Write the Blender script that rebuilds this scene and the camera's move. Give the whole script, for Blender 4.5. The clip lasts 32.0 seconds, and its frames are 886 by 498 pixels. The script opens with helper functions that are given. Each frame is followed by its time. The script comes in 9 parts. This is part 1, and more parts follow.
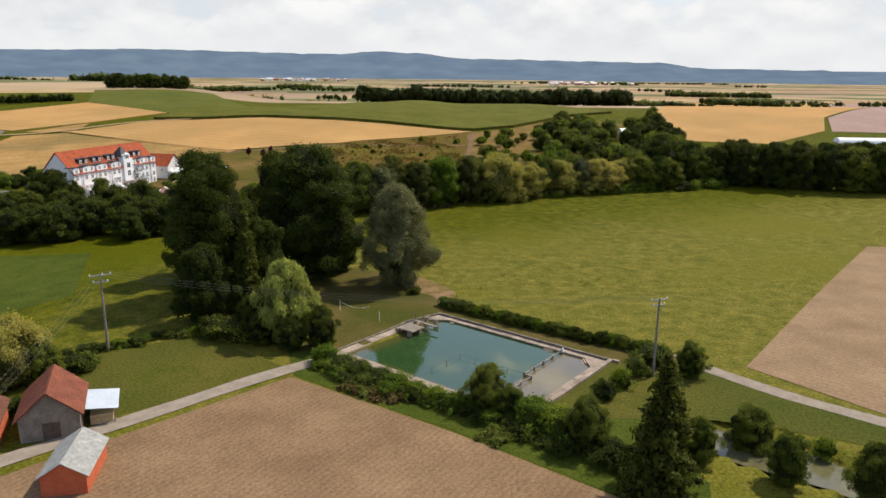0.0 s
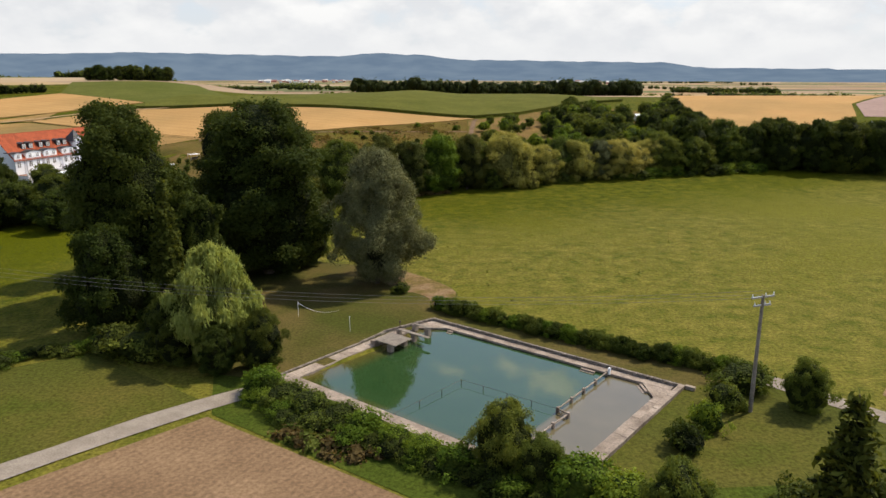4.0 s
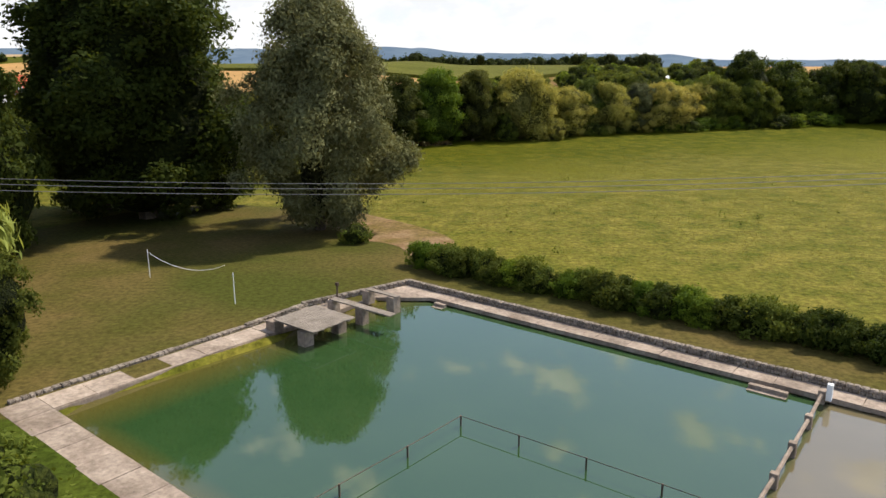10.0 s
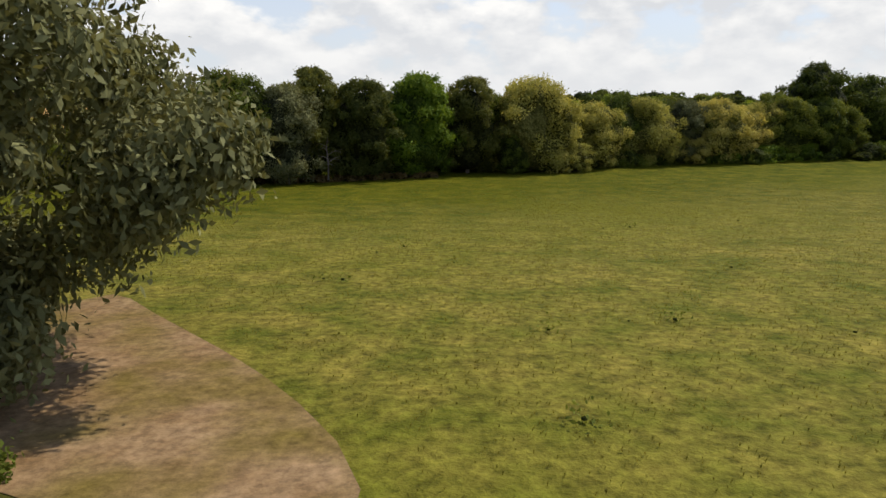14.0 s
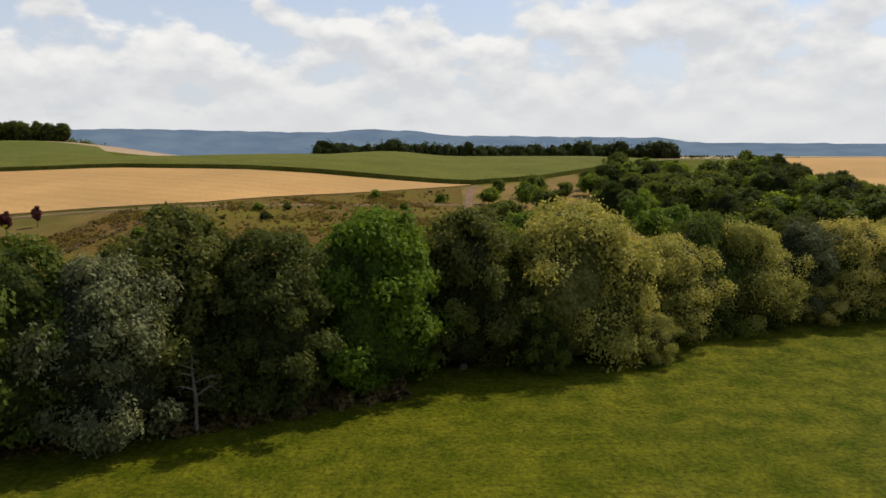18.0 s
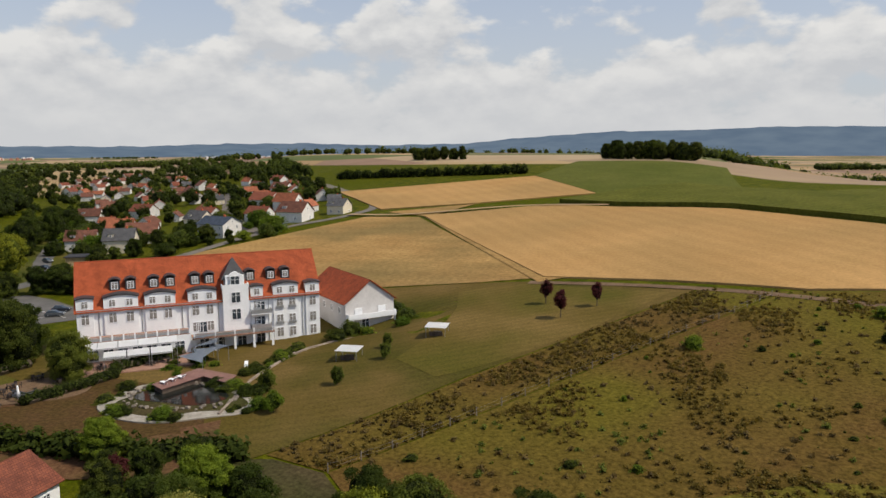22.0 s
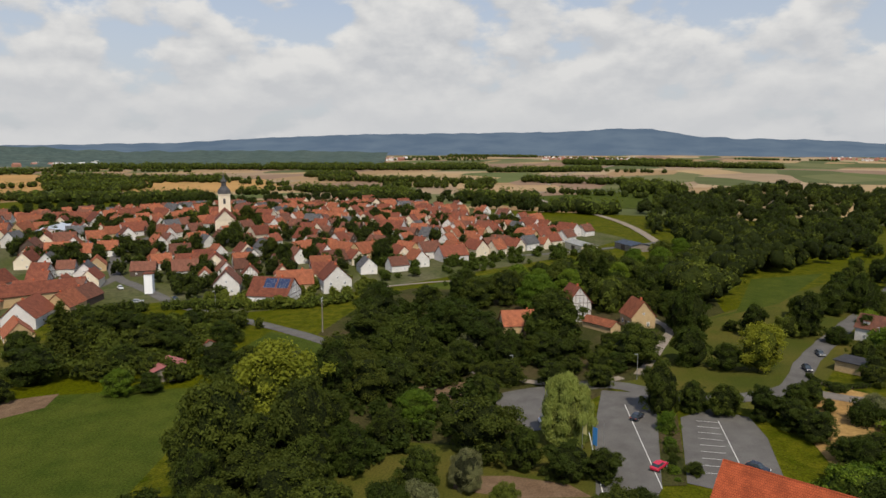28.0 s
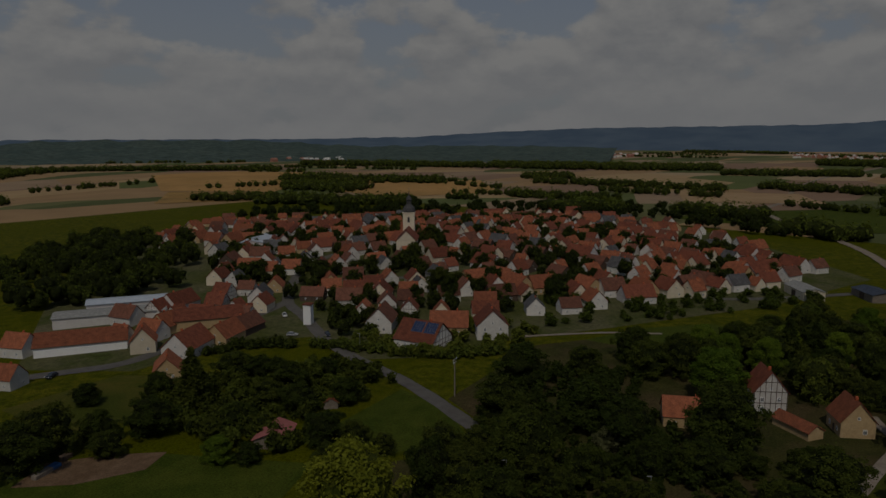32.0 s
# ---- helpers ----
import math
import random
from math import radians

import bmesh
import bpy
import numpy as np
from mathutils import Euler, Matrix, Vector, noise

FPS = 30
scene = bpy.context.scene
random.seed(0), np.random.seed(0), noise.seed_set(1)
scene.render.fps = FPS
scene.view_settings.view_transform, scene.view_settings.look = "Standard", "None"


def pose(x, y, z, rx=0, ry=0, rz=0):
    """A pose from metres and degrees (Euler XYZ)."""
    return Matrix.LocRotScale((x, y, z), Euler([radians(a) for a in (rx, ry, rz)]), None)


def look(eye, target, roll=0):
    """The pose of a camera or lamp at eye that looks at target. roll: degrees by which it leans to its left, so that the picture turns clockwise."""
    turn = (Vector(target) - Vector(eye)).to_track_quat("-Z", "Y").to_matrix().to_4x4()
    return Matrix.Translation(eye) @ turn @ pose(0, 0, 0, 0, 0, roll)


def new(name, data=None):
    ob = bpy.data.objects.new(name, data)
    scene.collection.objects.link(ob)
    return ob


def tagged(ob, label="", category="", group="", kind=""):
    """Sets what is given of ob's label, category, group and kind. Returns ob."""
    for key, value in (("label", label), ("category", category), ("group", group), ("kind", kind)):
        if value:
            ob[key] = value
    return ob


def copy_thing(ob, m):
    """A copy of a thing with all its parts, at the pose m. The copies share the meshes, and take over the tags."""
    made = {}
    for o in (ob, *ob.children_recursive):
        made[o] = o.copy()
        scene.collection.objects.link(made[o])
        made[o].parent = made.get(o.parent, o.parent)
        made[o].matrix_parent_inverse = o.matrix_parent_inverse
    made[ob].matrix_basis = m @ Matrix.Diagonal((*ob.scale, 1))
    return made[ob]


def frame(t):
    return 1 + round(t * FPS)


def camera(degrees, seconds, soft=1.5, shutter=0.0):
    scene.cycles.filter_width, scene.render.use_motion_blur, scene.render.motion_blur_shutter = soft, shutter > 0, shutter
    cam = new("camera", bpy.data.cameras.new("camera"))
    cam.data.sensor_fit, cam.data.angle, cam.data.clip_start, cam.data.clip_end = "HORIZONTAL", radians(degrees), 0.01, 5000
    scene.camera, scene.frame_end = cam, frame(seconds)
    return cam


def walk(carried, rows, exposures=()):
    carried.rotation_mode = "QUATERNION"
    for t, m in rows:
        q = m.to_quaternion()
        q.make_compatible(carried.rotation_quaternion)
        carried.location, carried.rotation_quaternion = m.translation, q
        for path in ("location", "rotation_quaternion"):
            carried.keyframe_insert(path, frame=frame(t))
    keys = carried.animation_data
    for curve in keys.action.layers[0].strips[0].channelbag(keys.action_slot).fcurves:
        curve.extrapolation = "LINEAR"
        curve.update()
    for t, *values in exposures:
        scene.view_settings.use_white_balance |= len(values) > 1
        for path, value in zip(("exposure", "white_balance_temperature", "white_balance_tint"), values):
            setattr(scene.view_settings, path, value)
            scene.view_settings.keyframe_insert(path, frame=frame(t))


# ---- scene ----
cam = camera(63.76, 32.0)
ROWS = [
    (0, 0, 0, 48.1, -0.35, -14.15, -0.53),
    (0.5, 0.13, 4.2, 46.66, -0.33, -14.12, -0.44),
    (1, 0.29, 8.45, 45.11, -0.33, -14.04, -0.37),
    (1.5, 0.46, 12.85, 43.45, -0.35, -13.93, -0.32),
    (2, 0.62, 17.42, 41.84, -0.37, -13.87, -0.29),
    (2.5, 0.78, 22.13, 40.33, -0.37, -13.84, -0.25),
    (3, 0.96, 26.91, 38.88, -0.33, -13.9, -0.2),
    (3.5, 1.2, 31.64, 37.32, -0.33, -13.9, -0.15),
    (4.5, 1.55, 41.02, 34.05, -0.32, -13.87, -0.06),
    (5.5, 1.88, 50.22, 30.68, -0.26, -13.87, -0.04),
    (6, 2.1, 54.72, 28.99, -0.2, -13.91, -0.02),
    (6.5, 2.25, 58.95, 27.31, -0.2, -13.93, 0.01),
    (7, 2.44, 63.13, 25.64, -0.15, -13.93, 0.04),
    (7.5, 2.66, 67.14, 23.96, -0.13, -13.94, 0.14),
    (8, 2.83, 70.99, 22.25, -0.07, -13.95, 0.23),
    (8.5, 2.96, 74.52, 20.64, -0.05, -14, 0.24),
    (9, 3.12, 77.88, 19.06, 0.03, -14.08, 0.2),
    (9.5, 3.23, 81.2, 17.47, 0.06, -14.08, 0.17),
    (10, 3.35, 84.84, 15.79, 0.07, -14.12, 0.17),
    (10.5, 3.42, 88.79, 14.09, 0.01, -14.16, 0.18),
    (11, 3.58, 93.49, 12.35, -0.02, -14.21, 0.17),
    (11.5, 3.75, 98.88, 10.81, -0.11, -13.74, 0.12),
    (12, 3.97, 105.15, 9.59, -0.16, -13.11, 0.1),
    (12.5, 4.25, 112.16, 8.15, -0.22, -13.11, 0.11),
    (13, 4.82, 119.84, 7.38, -0.19, -12.6, 0.06),
    (13.5, 5.44, 127.85, 7.4, -0.14, -11.59, 0.01),
    (14, 6.12, 136.24, 8.16, -0.06, -10.51, -0.03),
    (14.5, 6.19, 144.57, 9.57, -0.22, -9.56, -0.04),
    (15.5, 6.56, 161.53, 12.87, -0.62, -8.35, 0.04),
    (16.5, 6.95, 177.65, 16.47, -1, -7.9, 0.14),
    (17, 7.07, 184.93, 18.26, -1.14, -7.91, 0.13),
    (17.5, 7.19, 191.61, 20.04, -1.24, -7.89, 0.09),
    (18, 7.45, 198.07, 21.98, -0.95, -7.83, 0.07),
    (18.5, 7.57, 204.51, 23.85, 3.09, -7.86, 0.07),
    (19, 7.66, 211.07, 25.77, 9.51, -7.88, 0.06),
    (19.5, 7.75, 217.27, 27.47, 15.93, -7.86, -0.03),
    (20, 7.12, 223.44, 29.32, 22.43, -7.81, -0.11),
    (20.5, 6.18, 229.45, 31.14, 28.74, -7.85, -0.13),
    (21, 4.86, 235.07, 33.12, 35.24, -7.91, -0.07),
    (21.5, 3.49, 240.62, 35.09, 41.46, -8.08, 0.04),
    (22, 1.5, 246.31, 37.01, 48.14, -8.07, 0.19),
    (22.5, -1.09, 251.98, 38.9, 54.03, -8.13, 0.29),
    (23, -4.36, 257.11, 40.97, 59.7, -8.21, 0.41),
    (23.5, -7.93, 261.6, 42.96, 64.79, -8.28, 0.48),
    (24, -11.73, 265.76, 44.97, 70.24, -8.27, 0.5),
    (24.5, -15.68, 269.77, 46.88, 75.46, -8.31, 0.49),
    (25, -20.04, 273.56, 48.89, 81.05, -8.33, 0.44),
    (25.5, -24.55, 276.91, 50.77, 86.35, -8.36, 0.41),
    (26.5, -33.9, 281.96, 54.17, 96.98, -8.39, 0.21),
    (27.5, -43.69, 285.14, 57.43, 107.71, -8.41, 0.09),
    (28, -48.76, 286.14, 59.12, 113.13, -8.45, 0.03),
    (28.5, -53.92, 287.15, 60.99, 117.12, -8.55, -0.04),
    (29, -59.09, 288.19, 63, 119.96, -8.66, -0.06),
    (29.5, -64.26, 289.11, 65, 122.59, -8.78, -0.03),
    (30, -69.49, 289.86, 66.94, 124.99, -8.82, -0.03),
    (30.5, -74.65, 290.44, 68.82, 126.87, -8.92, -0),
    (31, -79.66, 290.88, 70.73, 128.77, -8.98, 0.05),
    (31.5, -84.59, 291.34, 72.57, 130.22, -9.09, 0.08),
    (32, -89.51, 291.84, 74.37, 131.61, -9.11, 0.09),
]
walk(cam, [(t, pose(x, y, z, 90 + pitch, roll, yaw)) for t, x, y, z, yaw, pitch, roll in ROWS],
     exposures=[(0, 0.08), (6, 0.14), (9, 0.34), (11, 0.4), (12, 0.42), (13, 0.40), (13.5, 0.26), (14, 0.04), (14.5, -0.08), (16.5, -0.15), (18, -0.12), (21, -0.3), (23, -0.38), (31.0, -0.38), (31.2, -0.65), (31.5, -1.45), (31.8, -2.05), (32.0, -2.6)])

# world: hazy summer sky with fair-weather cumulus
SUN_DIR = Vector((0.82, 0.57, 1.28)).normalized()
world = bpy.data.worlds.new("world")
scene.world = world
world.use_nodes = True


def build_sky():
    nt = world.node_tree
    nt.nodes.clear()
    N, L = nt.nodes.new, nt.links.new
    out, bg = N("ShaderNodeOutputWorld"), N("ShaderNodeBackground")
    sky = N("ShaderNodeTexSky")
    sky.sky_type, sky.sun_disc = "NISHITA", False
    sky.sun_elevation = math.asin(SUN_DIR.z)
    sky.sun_rotation = math.atan2(SUN_DIR.x, SUN_DIR.y)
    sky.dust_density, sky.air_density, sky.altitude = 1.2, 1.0, 300
    tc = N("ShaderNodeTexCoord")
    sep = N("ShaderNodeSeparateXYZ")
    L(tc.outputs["Generated"], sep.inputs[0])
    def math_node(op, a, b):
        n = N("ShaderNodeMath")
        n.operation = op
        for k, v in enumerate((a, b)):
            if isinstance(v, (int, float)):
                n.inputs[k].default_value = v
            else:
                L(v, n.inputs[k])
        return n.outputs[0]

    def puffs(rise):
        """Billows of cumulus, read a little higher in the sky by rise."""
        mp = N("ShaderNodeMapping")
        mp.inputs["Location"].default_value = (3.1, 1.7, rise)
        mp.inputs["Scale"].default_value = (8.5, 8.5, 16.0)
        L(tc.outputs["Generated"], mp.inputs[0])
        n = N("ShaderNodeTexNoise")
        n.inputs["Scale"].default_value, n.inputs["Detail"].default_value, n.inputs["Roughness"].default_value = 1.0, 8.0, 0.52
        L(mp.outputs[0], n.inputs["Vector"])
        return n.outputs[0]

    low, high = puffs(0.0), puffs(0.30)
    lie = N("ShaderNodeMapRange")
    lie.inputs[1].default_value, lie.inputs[2].default_value = 0.02, 0.27
    lie.inputs[3].default_value, lie.inputs[4].default_value = 0.20, -0.085
    L(sep.outputs[2], lie.inputs[0])
    cover = N("ShaderNodeMapRange")
    cover.interpolation_type = "SMOOTHSTEP"
    cover.inputs[1].default_value, cover.inputs[2].default_value = 0.49, 0.60
    L(math_node("ADD", low, lie.outputs[0]), cover.inputs[0])
    lit = N("ShaderNodeMapRange")
    lit.inputs[1].default_value, lit.inputs[2].default_value = -0.10, 0.13
    L(math_node("SUBTRACT", low, high), lit.inputs[0])
    shade = N("ShaderNodeMixRGB")
    shade.inputs[1].default_value, shade.inputs[2].default_value = (6.4, 6.55, 6.8, 1), (8.9, 8.8, 8.6, 1)
    # thick haze swallows the modelling near the horizon
    thin = N("ShaderNodeMapRange")
    thin.inputs[1].default_value, thin.inputs[2].default_value, thin.inputs[3].default_value, thin.inputs[4].default_value = 0.03, 0.13, 0.25, 1.0
    L(sep.outputs[2], thin.inputs[0])
    flat = N("ShaderNodeMixRGB")
    flat.inputs[1].default_value = (0.3, 0.3, 0.3, 1)
    L(thin.outputs[0], flat.inputs[0])
    L(lit.outputs[0], flat.inputs[2])
    L(flat.outputs[0], shade.inputs[0])
    veil = N("ShaderNodeMapRange")
    veil.inputs[1].default_value, veil.inputs[2].default_value = 0.0, 0.34
    veil.inputs[3].default_value, veil.inputs[4].default_value = 0.95, 0.30
    L(sep.outputs[2], veil.inputs[0])
    mixv = N("ShaderNodeMixRGB")
    mixv.inputs[2].default_value = (6.4, 6.6, 6.9, 1)
    L(veil.outputs[0], mixv.inputs[0])
    clear = N("ShaderNodeMixRGB")
    clear.blend_type = "MULTIPLY"
    clear.inputs[0].default_value, clear.inputs[2].default_value = 1.0, (1.28, 1.36, 1.52, 1)
    L(sky.outputs[0], clear.inputs[1])
    L(clear.outputs[0], mixv.inputs[1])
    mixc = N("ShaderNodeMixRGB")
    L(cover.outputs[0], mixc.inputs[0])
    L(mixv.outputs[0], mixc.inputs[1])
    L(shade.outputs[0], mixc.inputs[2])
    L(mixc.outputs[0], bg.inputs[0])
    bg.inputs[1].default_value = 0.11
    L(bg.outputs[0], out.inputs[0])


build_sky()
sun = new("sun", bpy.data.lights.new("sun", "SUN"))
sun.data.energy, sun.data.angle, sun.data.color = 4.7, radians(0.8), (1.0, 0.89, 0.72)
sun.matrix_basis = look(SUN_DIR * 900, (0, 0, 0))


# materials
def nodes_of(name):
    m = bpy.data.materials.new(name)
    m.use_nodes = True
    nt = m.node_tree
    return m, nt, nt.nodes["Principled BSDF"], nt.nodes.new, nt.links.new


def rgb(c):
    return (*c, 1) if len(c) == 3 else c


def surf(name, c1, c2, scale=1.0, rough=0.8, bump=0.0, fine=8.0, fine_amt=0.35, stripes=None, metal=0.0, c3=None, big=None, vary=0.0, coords="Object"):
    """Two-scale mottled surface. scale, fine: features per metre; stripes: (angle, metres between, strength); c3, big: a third colour in large patches."""
    m, nt, p, N, L = nodes_of(name)
    tc = N("ShaderNodeTexCoord")
    n1 = N("ShaderNodeTexNoise")
    n1.inputs["Scale"].default_value, n1.inputs["Detail"].default_value = scale, 6
    n1.inputs["Roughness"].default_value = 0.6
    L(tc.outputs[coords], n1.inputs["Vector"])
    mr = N("ShaderNodeMapRange")
    mr.inputs[1].default_value, mr.inputs[2].default_value = 0.34, 0.66
    L(n1.outputs[0], mr.inputs[0])
    mix = N("ShaderNodeMixRGB")
    mix.inputs[1].default_value, mix.inputs[2].default_value = rgb(c1), rgb(c2)
    L(mr.outputs[0], mix.inputs[0])
    col = mix.outputs[0]
    if c3 is not None:
        n3 = N("ShaderNodeTexNoise")
        n3.inputs["Scale"].default_value, n3.inputs["Detail"].default_value = big, 4
        L(tc.outputs[coords], n3.inputs["Vector"])
        r3 = N("ShaderNodeMapRange")
        r3.inputs[1].default_value, r3.inputs[2].default_value = 0.45, 0.65
        L(n3.outputs[0], r3.inputs[0])
        m3 = N("ShaderNodeMixRGB")
        m3.inputs[2].default_value = rgb(c3)
        L(r3.outputs[0], m3.inputs[0])
        L(col, m3.inputs[1])
        col = m3.outputs[0]
    n2 = N("ShaderNodeTexNoise")
    n2.inputs["Scale"].default_value, n2.inputs["Detail"].default_value = fine, 4
    n2.inputs["Roughness"].default_value = 0.7
    L(tc.outputs[coords], n2.inputs["Vector"])
    f2 = N("ShaderNodeMapRange")
    f2.inputs[1].default_value, f2.inputs[2].default_value = 0.3, 0.7
    f2.inputs[3].default_value, f2.inputs[4].default_value = 1 - fine_amt, 1 + fine_amt
    L(n2.outputs[0], f2.inputs[0])
    ml = N("ShaderNodeMixRGB")
    ml.blend_type = "MULTIPLY"
    ml.inputs[0].default_value = 1
    L(col, ml.inputs[1])
    L(f2.outputs[0], ml.inputs[2])
    col, hgt = ml.outputs[0], n2.outputs[0]
    if stripes:
        ang, gap, amt = stripes
        mp = N("ShaderNodeMapping")
        mp.inputs["Rotation"].default_value = (0, 0, radians(ang))
        L(tc.outputs[coords], mp.inputs[0])
        w = N("ShaderNodeTexWave")
        w.inputs["Scale"].default_value = 0.314 / gap
        w.inputs["Distortion"].default_value = 1.2
        w.inputs["Detail"].default_value = 3
        w.inputs["Detail Scale"].default_value = 1.5
        L(mp.outputs[0], w.inputs["Vector"])
        wr = N("ShaderNodeMapRange")
        wr.inputs[3].default_value, wr.inputs[4].default_value = 1 - amt, 1 + amt
        L(w.outputs[1], wr.inputs[0])
        m4 = N("ShaderNodeMixRGB")
        m4.blend_type = "MULTIPLY"
        m4.inputs[0].default_value = 1
        L(col, m4.inputs[1])
        L(wr.outputs[0], m4.inputs[2])
        col = m4.outputs[0]
    if vary:
        oi = N("ShaderNodeObjectInfo")
        vr = N("ShaderNodeMapRange")
        vr.inputs[3].default_value, vr.inputs[4].default_value = 1 - vary, 1 + vary
        L(oi.outputs["Random"], vr.inputs[0])
        m5 = N("ShaderNodeMixRGB")
        m5.blend_type = "MULTIPLY"
        m5.inputs[0].default_value = 1
        L(col, m5.inputs[1])
        L(vr.outputs[0], m5.inputs[2])
        col = m5.outputs[0]
    L(col, p.inputs["Base Color"])
    p.inputs["Roughness"].default_value, p.inputs["Metallic"].default_value = rough, metal
    if rough > 0.6:
        p.inputs["Specular IOR Level"].default_value = 0.2 if rough < 0.9 else 0.04
    if bump:
        b = N("ShaderNodeBump")
        b.inputs["Strength"].default_value, b.inputs["Distance"].default_value = 0.8, bump
        L(hgt, b.inputs["Height"])
        L(b.outputs[0], p.inputs["Normal"])
    return m


def leafy(name, dark, light, vary=0.25, glow=0.42):
    """Foliage: each leaf its own tint, patches of light and dark, some light through the leaf."""
    m, nt, p, N, L = nodes_of(name)
    geo, oi, tc = N("ShaderNodeNewGeometry"), N("ShaderNodeObjectInfo"), N("ShaderNodeTexCoord")
    ns = N("ShaderNodeTexNoise")
    ns.inputs["Scale"].default_value, ns.inputs["Detail"].default_value = 0.45, 3
    L(tc.outputs["Object"], ns.inputs["Vector"])
    add = N("ShaderNodeMath")
    add.operation = "MULTIPLY_ADD"
    L(geo.outputs["Random Per Island"], add.inputs[0])
    add.inputs[1].default_value = 0.4
    sub = N("ShaderNodeMath")
    sub.operation = "SUBTRACT"
    L(ns.outputs[0], sub.inputs[0])
    sub.inputs[1].default_value = 0.2
    L(sub.outputs[0], add.inputs[2])
    mix = N("ShaderNodeMixRGB")
    mix.inputs[1].default_value, mix.inputs[2].default_value = rgb(dark), rgb(light)
    L(add.outputs[0], mix.inputs[0])
    hs = N("ShaderNodeHueSaturation")
    hv = N("ShaderNodeMapRange")
    hv.inputs[3].default_value, hv.inputs[4].default_value = 1 - vary, 1 + vary
    L(oi.outputs["Random"], hv.inputs[0])
    L(hv.outputs[0], hs.inputs["Value"])
    hh = N("ShaderNodeMapRange")
    hh.inputs[3].default_value, hh.inputs[4].default_value = 0.5 + 0.06 * vary, 0.5 - 0.06 * vary
    L(oi.outputs["Random"], hh.inputs[0])
    L(hh.outputs[0], hs.inputs["Hue"])
    L(mix.outputs[0], hs.inputs["Color"])
    L(hs.outputs[0], p.inputs["Base Color"])
    p.inputs["Roughness"].default_value = 0.7
    p.inputs["Specular IOR Level"].default_value = 0.10
    tr = N("ShaderNodeBsdfTranslucent")
    warm = N("ShaderNodeMixRGB")
    warm.blend_type = "MULTIPLY"
    warm.inputs[0].default_value, warm.inputs[2].default_value = 1, (1.25, 1.1, 0.7, 1)
    L(hs.outputs[0], warm.inputs[1])
    L(warm.outputs[0], tr.inputs[0])
    ms = N("ShaderNodeMixShader")
    ms.inputs[0].default_value = glow
    L(p.outputs[0], ms.inputs[1])
    L(tr.outputs[0], ms.inputs[2])
    L(ms.outputs[0], nt.nodes["Material Output"].inputs[0])
    CORES[name] = shaded_core(name + "_inner", dark, light)
    return m


# core materials with painted-in shade, by the name of their leaf material
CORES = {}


def shaded_core(name, dark, light):
    """Dense inner foliage: leaf-sized mottling with deep relief. Leaf colours cut to a third paint the shade inside a
    crown.
    """
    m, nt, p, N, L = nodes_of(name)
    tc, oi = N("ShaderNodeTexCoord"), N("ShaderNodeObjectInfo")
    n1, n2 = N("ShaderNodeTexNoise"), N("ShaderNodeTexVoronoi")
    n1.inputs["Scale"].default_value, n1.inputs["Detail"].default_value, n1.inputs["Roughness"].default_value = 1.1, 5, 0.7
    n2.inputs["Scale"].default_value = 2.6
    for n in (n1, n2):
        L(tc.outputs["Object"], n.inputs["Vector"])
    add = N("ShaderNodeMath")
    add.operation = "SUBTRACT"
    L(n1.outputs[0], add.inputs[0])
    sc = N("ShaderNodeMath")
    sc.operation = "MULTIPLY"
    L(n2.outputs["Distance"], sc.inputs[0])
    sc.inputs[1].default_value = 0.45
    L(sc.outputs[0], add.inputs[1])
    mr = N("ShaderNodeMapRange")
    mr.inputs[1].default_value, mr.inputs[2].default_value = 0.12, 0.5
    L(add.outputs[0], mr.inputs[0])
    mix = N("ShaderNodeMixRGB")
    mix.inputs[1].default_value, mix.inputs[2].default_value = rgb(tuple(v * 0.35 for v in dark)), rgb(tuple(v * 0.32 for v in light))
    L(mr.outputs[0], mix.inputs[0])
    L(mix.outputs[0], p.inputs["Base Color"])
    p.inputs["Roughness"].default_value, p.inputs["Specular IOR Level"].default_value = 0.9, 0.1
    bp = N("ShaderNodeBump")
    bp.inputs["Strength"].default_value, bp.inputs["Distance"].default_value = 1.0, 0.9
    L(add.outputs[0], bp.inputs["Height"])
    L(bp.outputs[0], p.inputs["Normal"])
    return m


def plain(name, c, rough=0.6, metal=0.0, vary=0.1):
    return surf(name, c, tuple(v * 0.86 for v in c), 0.8, rough, 0, 6.0, vary, metal=metal)


def glass(name, c=(0.03, 0.04, 0.05)):
    return surf(name, c, tuple(v * 1.6 for v in c), 0.5, 0.08, 0, 2.0, 0.2)


MEADOW = surf("meadow_grass", (0.074, 0.084, 0.010), (0.164, 0.140, 0.027), 0.30, 0.9, 0.22, 2.0, 0.55, c3=(0.116, 0.112, 0.013), big=0.013)


